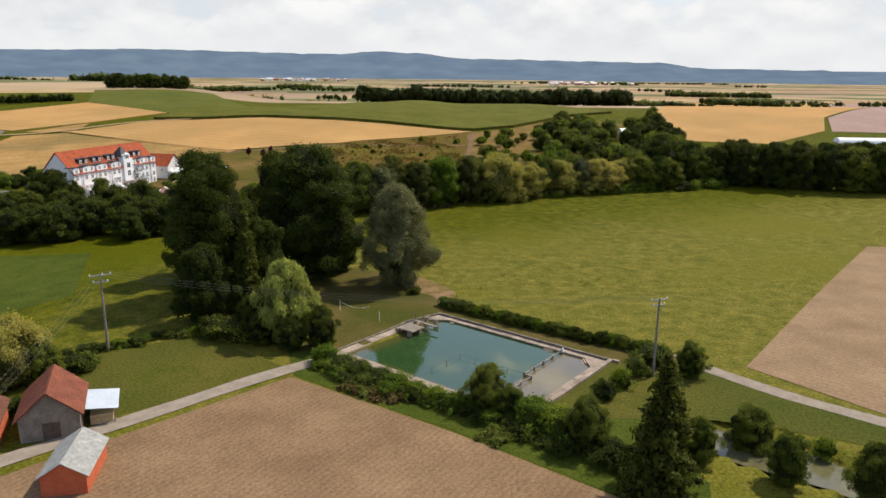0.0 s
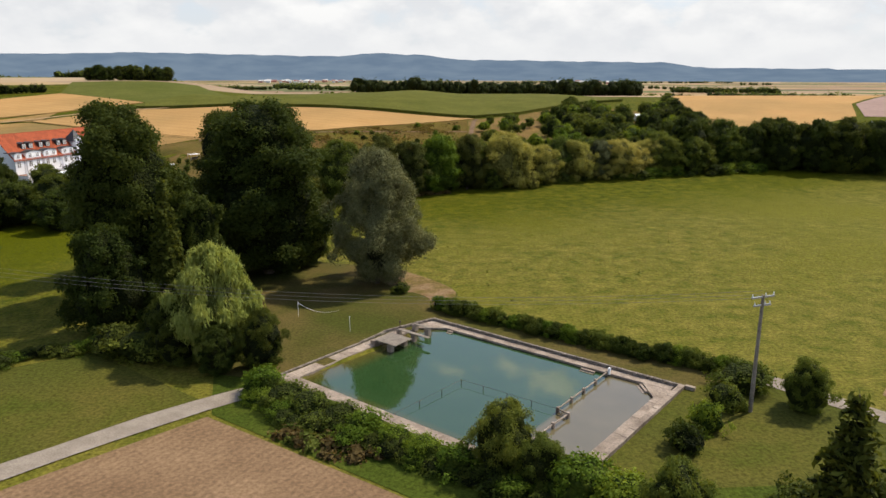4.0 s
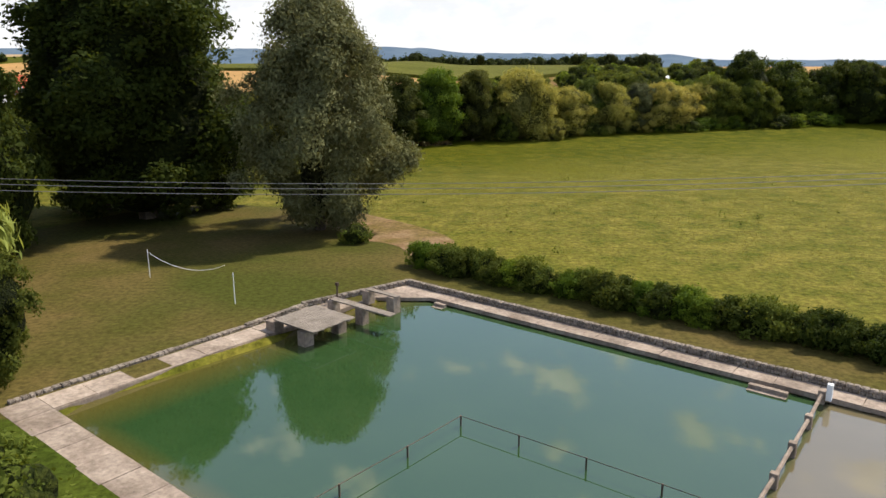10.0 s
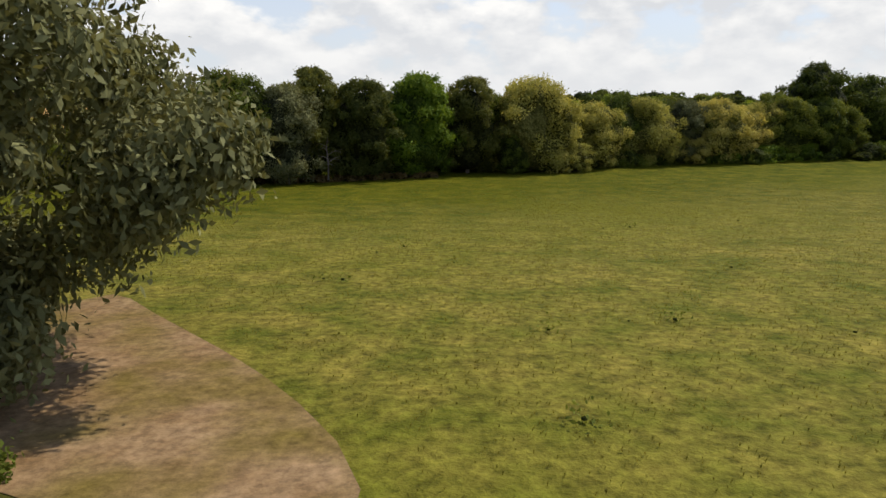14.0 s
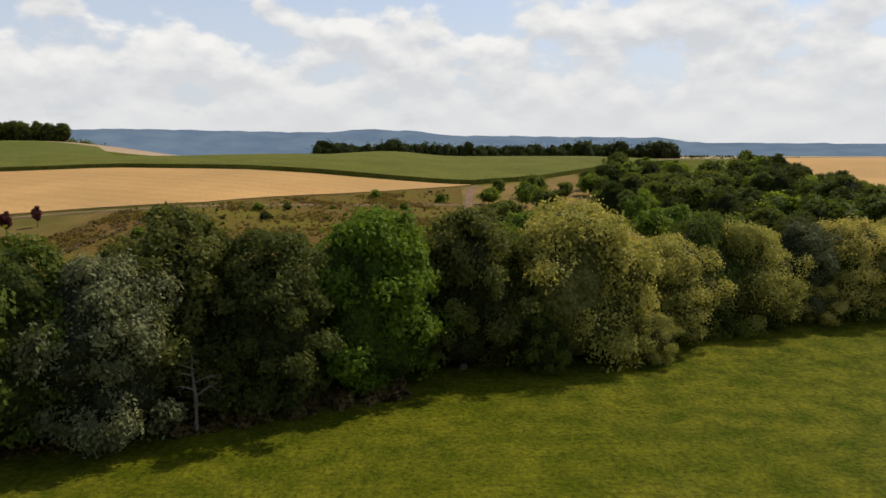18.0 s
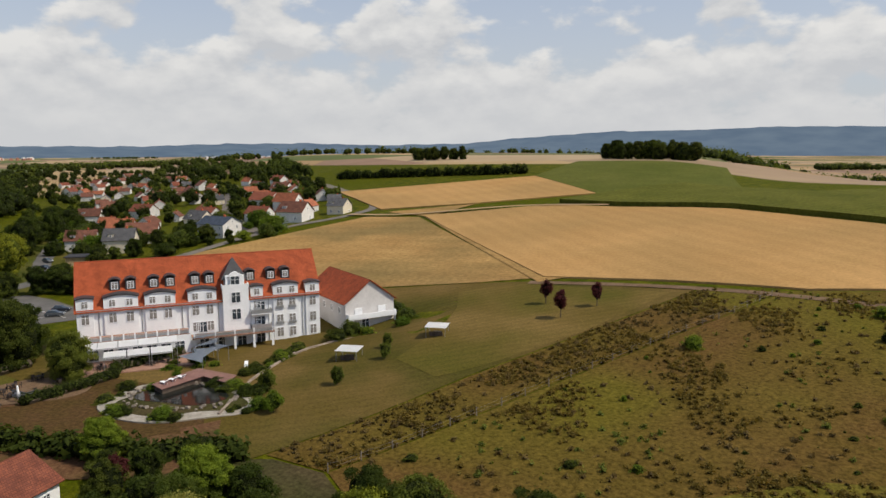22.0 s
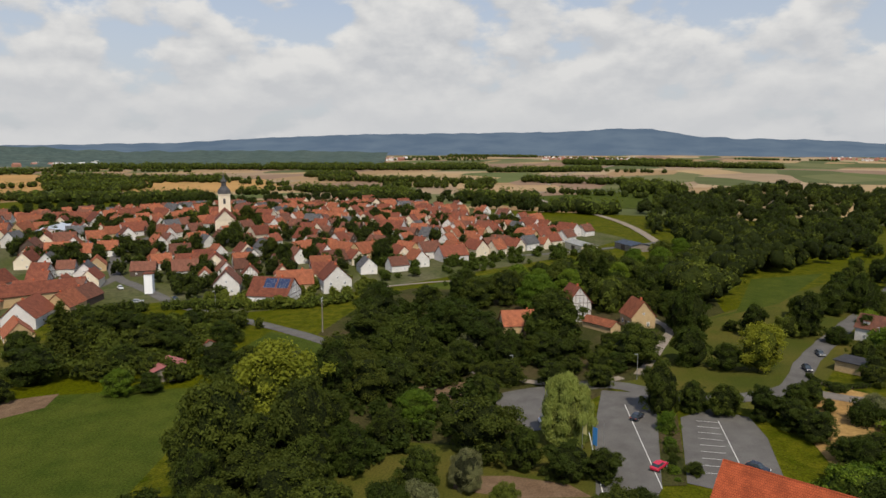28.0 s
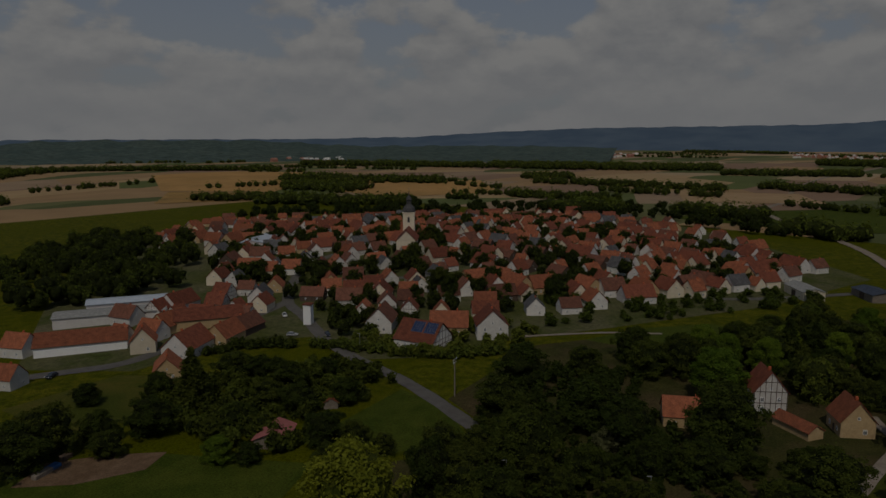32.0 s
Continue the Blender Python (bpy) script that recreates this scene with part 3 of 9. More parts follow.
pN, pE, pW, pS = (pool_xy(*c) for c in ((0, 0), (POOL_L, 0), (0, POOL_W), (POOL_L, POOL_W)))
# valley
field("stubble_field", [(-45, 84.1), (-23.3, 105.9), (2.2, 88.3), (21, 73.2), (62, 40), (40, -60), (-110, -60), (-90, 40)], STUBBLE, "harvested brown stubble field with drill rows", 0.08)
field("harrowed_field", [(128, 205), (52.1, 111), (65.4, 94), (120, 50), (260, 60), (300, 190)], STUBBLE_E, "bare harrowed field with tractor lines beside a meadow", 0.08)
field("pool_lawn", [pN[:], (-3, 140.5), (3, 141), (4.6, 149.5), (-10, 168), (-30, 176), (-42, 150), (-26, 117), pW[:]], LAWN, "sun-dried sunbathing lawn beside the pool", 0.05)
field("pool_lawn", [pN[:], (-3, 140.5), (3, 141), (39.5, 116), pE[:]], LAWN, "strip of dry grass between pool wall and hedge", 0.055)
field("pool_lawn", [pE[:], (39.5, 116), (46, 109), (64, 90.5), (60, 84), (47, 90), (36, 93), pS[:]], PADDOCK, "mown lawn between the pool and the ponds", 0.06)
field("bank_grass", [pW[:], (-26, 117), (-23, 106.5), (2.4, 88.6), (21, 73.5), (30, 66), (33, 76), (30, 88), (36, 93), pS[:]], LUSH, "rank green grass bank under the shrubs", 0.05)
field("paddock", [(-24, 109), (-44, 124), (-66, 110), (-62, 101), (-47, 91)], PADDOCK, "mown paddock beside the lane", 0.05)
ribbon("lane", [(-70, 66), (-54, 80.6), (-47.2, 87), (-38.8, 95), (-28.9, 104.9), (-21.5, 111.1), (-17.5, 113.5)], 3.2, LANE, "pale narrow farm lane", 0.12)
ribbon("lane", [(39, 117), (45.4, 109.8), (53.7, 100.3), (63.8, 91.5), (84, 74), (110, 48)], 3.0, LANE, "pale gravel lane beside a harrowed field", 0.12)
field("dry_bank", [(-128, 243), (-106, 262.5), (-93, 270), (-82, 284), (-97, 289), (-118, 268), (-124, 258)], VERGE, "dry brown bank below the hotel garden", 0.07)
field("dry_bank", [(-128, 258), (-126, 266), (-121, 276), (-114, 274), (-107, 274.2), (-97, 281.2), (-95.5, 289), (-84, 282.5), (-83.5, 275), (-90, 267), (-100.5, 261.6), (-112, 254)], DRY_SOIL, "bare reddish-brown earth below the garden pond", 0.15, 5, "soil")
field("copse_floor", [(-83.4, 274), (-84, 282), (-78, 288), (-70, 290.5), (-59, 287.5), (-36, 302.5), (-22, 300), (-30, 284), (-58, 270)], FOREST_FLOOR, "dark rank growth at the foot of the pasture", 0.14, 6, "ground cover")
field("worn_path", [(-4.6, 151.2), (-6.6, 153.8), (-8.4, 157.4), (-10.2, 161.8), (-11.4, 166), (-11.2, 169.2), (-10.2, 170.6), (-8.9, 169.6), (-6.6, 166.7), (-4.4, 164.1), (-2, 161.3), (0.2, 158.5), (1.9, 156), (3.4, 153.4), (4.3, 150.9), (4.2, 148.2), (3.2, 145.6), (1.7, 143.6), (0.9, 143.4), (0.3, 144.8), (-0.1, 146.8), (-0.9, 148.6), (-2.4, 150.2)], EARTH, "worn bare-earth path between meadow and lawn", 0.066, 3.0, "path")
# hill
field("wheat_field", [(-112, 381.5), (-84, 391.8), (-56, 398.8), (-41, 409.5), (-22, 422), (-8, 434), (11, 453), (22.5, 464), (7, 465), (-23, 466.5), (-49, 470), (-118, 489), (-131, 488), (-161, 481), (-190, 478), (-224.4, 438)], WHEAT, "ripe golden wheat field on the slope", 0.5, thick=0.6)
field("wheat_field", [(-357, 484), (-269, 559), (-191, 511), (-228, 470), (-262, 444)], WHEAT, "ripe golden wheat field on the hill", 0.5, thick=0.6)
field("wheat_field", [(-225, 438), (-110, 377), (-105.5, 386), (-222, 443), (-226, 470), (-252, 440)], WHEAT_DULL, "mown wheat strip", 0.3)
field("mown_field", [(-250, 330), (-160, 345), (-124, 370), (-113.5, 380), (-225, 436), (-252, 428)], WHEAT_DULL, "straw-coloured mown field behind the hotel", 0.15)
field("maize_field", [(23, 468), (51, 486), (100, 548), (137, 572), (112, 604), (80, 660), (5, 640), (-60, 622), (-109, 542), (-171, 551), (-190, 484), (-161, 485), (-131, 492), (-118, 493), (-49, 474)], MAIZE, "tall green maize field on the hill", 1.8, thick=2.2)
field("beet_field", [(-191, 511), (-269, 559), (-300, 640), (-200, 650), (-130, 530), (-163, 487)], GREENCROP, "green root-crop field on the hilltop", 0.6, thick=0.8)
field("rough_pasture", [(-69.8, 291), (-66.8, 324), (-63.8, 353), (-60.9, 377.4), (-59.5, 396), (-40, 409), (-22, 420), (-8, 432), (11, 451), (18, 458), (16, 394), (12.5, 353), (5, 331), (-15, 315), (-36, 303), (-59, 288)], ROUGH_GRASS, "rough ungrazed pasture with scattered scrub", 0.1)
field("weedy_verge", [(-80, 288), (-79.5, 325), (-77, 352), (-74.5, 388), (-59.8, 396), (-61.2, 377.4), (-64.1, 353), (-67.1, 324), (-70.1, 291)], ROUGH_GRASS, "brown weedy verge along the fence", 0.1)
field("hotel_lawn", [(-150, 268), (-80.3, 285), (-80, 325), (-77.5, 352), (-75, 387.7), (-112, 377), (-124, 369.5), (-160, 343), (-175, 300)], HOTEL_LAWN, "dry mown hotel lawn with mowing stripes", 0.1)
field("straw_lawn", [(-97.1, 323), (-103.7, 339.3), (-112, 352), (-122, 362), (-112, 374.5), (-98, 378), (-78.5, 384), (-78, 352), (-81, 330), (-84, 321)], STRAW_LAWN, "straw-dry part of the mown hotel lawn", 0.16, 6, "lawn")
field("green_pasture", [(-19, 316), (-6, 322.5), (4, 332), (10.5, 346), (11.5, 362), (2, 352), (-10, 337), (-26, 326), (-34, 314), (-28, 310)], PASTURE_GREEN, "greener growth along the foot of the pasture", 0.15, 6, "grass")
field("orchard_floor", [(16.3, 394), (18.3, 458), (50, 483), (100, 545), (131, 506), (165, 500), (150, 430), (106, 342), (42, 325), (8, 331), (12.8, 353)], STRAW_GRASS, "dry grass under the orchard", 0.1)
field("east_field", [(128, 440), (150, 500), (185, 610), (260, 800), (420, 1250), (640, 1250), (560, 900), (420, 700), (300, 560), (262, 486), (200, 430)], WHEAT, "pale harvested field on the eastern slope", 0.3, 24)
field("east_field", [(302, 558), (422, 698), (562, 898), (642, 1248), (820, 1200), (760, 800), (560, 540), (400, 470), (266, 484)], PINKFIELD, "bare pinkish field beyond the stream", 0.3, 24)
ribbon("farm_track", [(-59.5, 286.5), (-36.5, 301.5), (-15, 313), (1.6, 325.3), (13.3, 332.3), (42.2, 341.3), (96.1, 354)], 3.0, LANE, "pale farm track along the foot of the slope", 0.15)
ribbon("farm_track", [(10, 328), (13, 353), (17, 395), (21.5, 450), (24, 464)], 2.4, DIRT, "earth track climbing between fruit trees", 0.15)

# distant ridges
def ridge(name, label, az0, az1, dist, profile, material, foot=-10):
    n = 240
    verts, faces = [], []
    for i in range(n + 1):
        az = radians(az0 + (az1 - az0) * i / n)
        top = profile(math.degrees(az))
        for dd, zz in ((-700, foot), (-350, foot + 0.45 * (top - foot)), (0, top), (300, top * 0.9)):
            r = dist + dd
            verts.append((-60 - math.sin(az) * r, 200 + math.cos(az) * r, zz + 5 * noise.noise((az * 40, dd * 0.01, 3))))
    for i in range(n):
        for k in range(3):
            a = i * 4 + k
            faces.append((a, a + 1, a + 5, a + 4))
    return tagged(mesh_ob(name, verts, faces, material, smooth=True), label, "hills", kind="structure")


# backdrop hills: blue haze painted into the colour, which glows by itself
def hazy_glow_material():
    m, nt, p, N, L = nodes_of("hazy_glow_hills")
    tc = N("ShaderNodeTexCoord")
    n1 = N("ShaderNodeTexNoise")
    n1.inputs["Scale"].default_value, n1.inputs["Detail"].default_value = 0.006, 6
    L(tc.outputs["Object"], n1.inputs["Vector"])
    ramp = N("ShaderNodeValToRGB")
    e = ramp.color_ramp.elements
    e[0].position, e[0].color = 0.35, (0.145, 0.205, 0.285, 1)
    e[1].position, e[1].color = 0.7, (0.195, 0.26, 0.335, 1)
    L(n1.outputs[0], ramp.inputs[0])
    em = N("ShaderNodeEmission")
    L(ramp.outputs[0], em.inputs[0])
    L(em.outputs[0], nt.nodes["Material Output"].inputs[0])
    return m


HILLS = hazy_glow_material()


# how far the hills stand above eye level, by bearing (left of north positive)
BEARINGS = [-80, -32, -21, -19, -8, -1.7, -0.6, 4.4, 7, 10, 15, 22, 28, 34, 41, 45, 52, 58, 65, 70, 80, 84, 90, 93, 95.5, 99, 102, 110, 119, 127, 132, 142, 185, 240, 290]
CRESTS = [6, 8, 11, 19, 23, 25, 31, 36, 30, 30, 32, 34, 30, 29, 19, 10, 7, 11, 10, 6, 7, 13, 16, 20, 32, 33, 28, 26, 24, 17, 10, 6, 6, 5, 6]


def skyline(a):
    """A long tableland with steps, notches and small knolls along its crest."""
    z = sum(float(np.interp(a + d, BEARINGS, CRESTS)) for d in (-0.5, 0, 0.5)) / 3
    return 30 + 3.41 * (z + 0.5 * math.sin(a * 2.3) + 0.35 * math.sin(a * 5.9 + 1))


ridge("hills_north", "wooded hills on the horizon, blue with painted haze", -75, 70, 4300, skyline, HILLS)
ridge("hills_west", "long ridge on the horizon, blue with painted haze", 70, 185, 4300, skyline, HILLS)
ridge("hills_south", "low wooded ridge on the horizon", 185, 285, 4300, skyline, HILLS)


# nearer wooded rise to the south-west, its green blued by painted-in haze
WOODED = surf("hazy_wooded_rise", (0.055, 0.082, 0.075), (0.078, 0.105, 0.090), 0.012, 0.9, 0, 0.05, 0.4)


def rise(a):
    return 22 + 34 * math.exp(-((a - 152) / 13) ** 4) + 10 * math.exp(-((a - 128) / 10) ** 2) + 2.0 * math.sin(a * 1.7) + 1.2 * math.sin(a * 4.1)


ridge("wooded_rise", "dark wooded rise behind the southern fields, blued with painted haze", 116, 184, 2700, rise, WOODED)


# trees
def ball(level):
    bm = bmesh.new()
    bmesh.ops.create_icosphere(bm, subdivisions=level, radius=1)
    v = np.array([p.co[:] for p in bm.verts])
    f = np.array([[p.index for p in q.verts] for q in bm.faces])
    bm.free()
    return v, f


BALLS = {k: ball(k) for k in (1, 2, 3, 4)}


def leaf_cloud(name, lobes, n, leaf, rng, material, parent, droop=0.0, shell=0.30, spread=0.5, up=0.4, core=2, twigs=0):
    """A crown of separate leaf tufts on the outside of several lobes: n tufts in all, each of a few leaf blades."""
    lb = np.array(lobes, float)
    big = lb
    if twigs:
        # each bough breaks up into smaller tufted heads on its outer and upper side
        q = rng.normal(size=(len(lb), twigs, 3))
        q[..., 2] += 0.35
        q /= np.linalg.norm(q, axis=2)[..., None]
        k = 0.32 + 0.16 * rng.random((len(lb), twigs, 1))
        lb = np.concatenate([lb[:, None, :3] + q * lb[:, None, 3:] * 0.86, lb[:, None, 3:] * k], 2).reshape(-1, 6)
    w = (lb[:, 3] * lb[:, 4] + lb[:, 3] * lb[:, 5]) ** 1.0
    pick = rng.choice(len(lb), n, p=w / w.sum())
    d = rng.normal(size=(n, 3))
    d /= np.linalg.norm(d, axis=1)[:, None]
    d[:, 2] = np.where(d[:, 2] < -0.55, -d[:, 2], d[:, 2])
    rad = 1.06 - shell * rng.random(n) ** 1.6
    c = lb[pick, :3] + d * lb[pick, 3:] * rad[:, None]
    per = 5
    cen = np.repeat(c, per, 0) + rng.normal(size=(n * per, 3)) * spread
    nrm = np.repeat(d, per, 0) + rng.normal(size=(n * per, 3)) * 0.5 + (0, 0, up)
    nrm /= np.linalg.norm(nrm, axis=1)[:, None]
    t = rng.normal(size=(n * per, 3))
    t[:, 2] -= droop * 2.5
    t -= (t * nrm).sum(1)[:, None] * nrm
    t /= np.linalg.norm(t, axis=1)[:, None] + 1e-9
    b = np.cross(nrm, t)
    size = leaf * (0.6 + 0.8 * rng.random(n * per))[:, None]
    lng = 1.0 + abs(droop) * 1.2
    v = np.stack([cen - t * size * lng, cen + b * size * 0.55, cen + t * size * lng - nrm * size * 0.25, cen - b * size * 0.55], 1).reshape(-1, 3)
    m = n * per
    quads = np.arange(m * 4, dtype=np.int32)
    tris = np.zeros(0, np.int32)
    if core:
        # dense uneven inner foliage of each bough, in colours darkened for shade
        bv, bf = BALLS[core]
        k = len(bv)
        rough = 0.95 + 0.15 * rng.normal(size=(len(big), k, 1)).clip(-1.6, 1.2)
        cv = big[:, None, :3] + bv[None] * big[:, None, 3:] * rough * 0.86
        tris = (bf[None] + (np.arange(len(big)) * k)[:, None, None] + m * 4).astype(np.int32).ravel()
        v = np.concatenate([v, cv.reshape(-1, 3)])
    nt = len(tris) // 3
    me = bpy.data.meshes.new(name)
    me.vertices.add(len(v))
    me.vertices.foreach_set("co", v.ravel())
    me.loops.add(m * 4 + nt * 3)
    me.loops.foreach_set("vertex_index", np.concatenate([quads, tris]))
    me.polygons.add(m + nt)
    me.polygons.foreach_set("loop_start", np.concatenate([np.arange(0, m * 4, 4), m * 4 + np.arange(0, nt * 3, 3)]).astype(np.int32))
    me.polygons.foreach_set("loop_total", np.concatenate([np.full(m, 4), np.full(nt, 3)]).astype(np.int32))
    me.materials.append(material)
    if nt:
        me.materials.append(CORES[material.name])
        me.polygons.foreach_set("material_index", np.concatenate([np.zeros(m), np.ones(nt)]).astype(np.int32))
    me.update()
    me.validate()
    ob = new(name, me)
    ob.parent = parent
    return ob


def trunk_mesh(h, r, rng, limbs, parent, lean=0.0, reach=1e9):
    bm = bmesh.new()
    tube(bm, [(0, 0, -0.4), (lean * 0.2, 0, h * 0.15), (lean * 0.5, 0.1, h * 0.45), (lean, 0, h * 0.8)], [r * 1.25, r, r * 0.7, r * 0.2], 7)
    many = limbs > 8
    arms = []
    for _ in range(limbs):
        a, z0, l = rng.random() * math.tau, h * (0.22 + 0.4 * rng.random()), h * (0.18 + 0.16 * rng.random())
        l = min(l, reach)
        ca, sa = math.cos(a), math.sin(a)
        arm = bmesh.new() if many else bm
        arms.append(arm)
        tube(arm, [(0, 0, z0), (ca * l * 0.5, sa * l * 0.5, z0 + l * 0.5), (ca * l, sa * l, z0 + l * 0.85)], [r * 0.45, r * 0.3, r * 0.08], 5)
    if many:
        for arm in arms:
            part("limb", arm, BARK, parent)
    return part("trunk", bm, BARK, parent)


ROUND = ((0, 0.12, 0.35, 0.6, 0.8, 0.93, 1), (0.42, 0.78, 1, 0.95, 0.72, 0.44, 0.14))
TALL = ((0, 0.15, 0.4, 0.7, 0.88, 1), (0.5, 0.84, 1, 0.88, 0.6, 0.16))
DOMED = ((0, 0.3, 0.6, 0.8, 0.93, 1), (0.86, 1, 0.95, 0.74, 0.46, 0.12))
LOOSE = ((0, 0.1, 0.25, 0.45, 0.62, 0.8, 0.92, 1), (0.30, 0.72, 1, 0.98, 0.78, 0.62, 0.4, 0.12))


def full_crown(h, base, w, shape, clumps, tufts, leaf, rng, material, parent, droop=0.0, lump=0.30, core=0.80, sizes=(0.07, 0.15), spread=0.3, flat=0.72):
    """A crown of leafy clumps over an uneven envelope, hollow between its boughs, with dense growth inside whose colour
    is darkened for shade.
    """
    seed = Vector(rng.random(3) * 50)

    def reach(f, a):
        q = Vector((math.cos(a) * 0.9, math.sin(a) * 0.9, f * 2.2 * (h - base) / w))
        n = noise.noise(q * 1.5 + seed) + 0.5 * noise.noise(q * 3.4 + seed)
        return max(0.25, 1 + lump * 1.5 * n) * float(np.interp(f, *shape)) * w * 0.5

    cl, out = [], []
    for i in range(clumps):
        while True:
            f = 0.02 + 0.96 * rng.random()
            if rng.random() < 0.22 + float(np.interp(f, *shape)):
                break
        a = rng.random() * math.tau
        rc = w * (sizes[0] + (sizes[1] - sizes[0]) * rng.random())
        r = max(0.0, reach(f, a) * (1.0 - 0.42 * rng.random() ** 2.2) - rc * 0.7)
        z = min(base + f * (h - base), h - rc * flat)
        cl.append((math.cos(a) * r, math.sin(a) * r, max(z, base + rc * 0.3), rc))
        o = Vector((math.cos(a), math.sin(a), 1.5 * (f - 0.35)))
        out.append(o.normalized()[:])
    cl, out = np.array(cl), np.array(out)
    pick = rng.choice(clumps, tufts, p=cl[:, 3] ** 1.7 / (cl[:, 3] ** 1.7).sum())
    d = rng.normal(size=(tufts, 3)) + out[pick] * 0.9 + (0, 0, 0.45)
    d /= np.linalg.norm(d, axis=1)[:, None]
    c = cl[pick, :3] + d * cl[pick, 3:] * (1.08 - 0.5 * rng.random(tufts) ** 1.5)[:, None] * (1, 1, flat)
    per = 5
    m = tufts * per
    cen = np.repeat(c, per, 0) + rng.normal(size=(m, 3)) * spread
    nrm = np.repeat(d, per, 0) * 0.9 + rng.normal(size=(m, 3)) * 0.55 + (0, 0, 0.25)
    nrm /= np.linalg.norm(nrm, axis=1)[:, None]
    t = rng.normal(size=(m, 3))
    t[:, 2] -= droop * 2.5
    t -= (t * nrm).sum(1)[:, None] * nrm
    t /= np.linalg.norm(t, axis=1)[:, None] + 1e-9
    bt = np.cross(nrm, t)
    size = leaf * (0.55 + 0.9 * rng.random(m))[:, None]
    lng = 1.0 + abs(droop) * 1.2
    v = np.stack([cen - t * size * lng, cen + bt * size * 0.58, cen + t * size * lng - nrm * size * 0.3, cen - bt * size * 0.58], 1).reshape(-1, 3)
    tris = np.zeros(0, np.int32)
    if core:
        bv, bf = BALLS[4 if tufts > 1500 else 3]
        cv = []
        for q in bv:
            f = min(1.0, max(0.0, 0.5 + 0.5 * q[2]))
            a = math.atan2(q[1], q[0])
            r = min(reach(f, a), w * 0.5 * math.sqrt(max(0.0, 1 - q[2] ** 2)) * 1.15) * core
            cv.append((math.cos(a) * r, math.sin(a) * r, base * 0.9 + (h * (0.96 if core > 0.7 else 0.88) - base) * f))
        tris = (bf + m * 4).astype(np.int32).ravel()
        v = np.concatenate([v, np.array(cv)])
    nt = len(tris) // 3
    me = bpy.data.meshes.new("crown")
    me.vertices.add(len(v))
    me.vertices.foreach_set("co", v.ravel())
    me.loops.add(m * 4 + nt * 3)
    me.loops.foreach_set("vertex_index", np.concatenate([np.arange(m * 4, dtype=np.int32), tris]))
    me.polygons.add(m + nt)
    me.polygons.foreach_set("loop_start", np.concatenate([np.arange(0, m * 4, 4), m * 4 + np.arange(0, nt * 3, 3)]).astype(np.int32))
    me.polygons.foreach_set("loop_total", np.concatenate([np.full(m, 4), np.full(nt, 3)]).astype(np.int32))
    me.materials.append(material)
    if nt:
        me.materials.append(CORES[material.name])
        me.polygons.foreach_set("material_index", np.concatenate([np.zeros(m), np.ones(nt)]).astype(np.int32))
    me.update()
    me.validate()
    ob = new("crown", me)
    ob.parent = parent
    return ob


def tree_kind(name, label, material, h, w, tufts, leaf, seed, base=0.14, clumps=110, droop=0.0, category="tree", limbs=5, spread=0.3, trunk_r=None, lump=0.42, core=0.76, shape=ROUND, sizes=(0.07, 0.15)):
    rng = np.random.default_rng(seed)
    e = thing(name, label, category, (0, 0, -60))
    trunk_mesh(h, trunk_r or h * 0.022, rng, limbs, e, reach=w * 0.3)
    full_crown(h, h * base, w, shape, clumps, tufts, leaf, rng, material, e, droop, lump, core, sizes, spread)
    e["h"], e["w"] = h, w
    return e


def conifer_kind(name, label, material, h, w, tufts, leaf, seed):
    """Whorls of boughs that reach out and hang, shorter towards the tip."""
    rng = np.random.default_rng(seed)
    e = thing(name, label, "tree", (0, 0, -60))
    trunk_mesh(h * 1.2, h * 0.014, rng, 0, e)
    lobes = []
    n = 22
    for i in range(n):
        f = i / n
        reach = w * 0.5 * (1 - f) ** 0.75
        for k in range(6):
            a, l = i * 1.9 + k * math.tau / 6 + rng.random() * 0.7, reach * (0.65 + 0.5 * rng.random())
            for q in (0.35, 0.65, 0.95):
                r = max(0.22, reach * 0.26 * (1.2 - 0.5 * q))
                lobes.append((math.cos(a) * l * q, math.sin(a) * l * q, h * (0.07 + 0.91 * f) - l * 0.28 * q * q, r, r, r * 0.45))
    leaf_cloud("crown", lobes, tufts, leaf, rng, material, e, 0.3, spread=0.22, core=1)
    e["h"], e["w"] = h, w
    return e


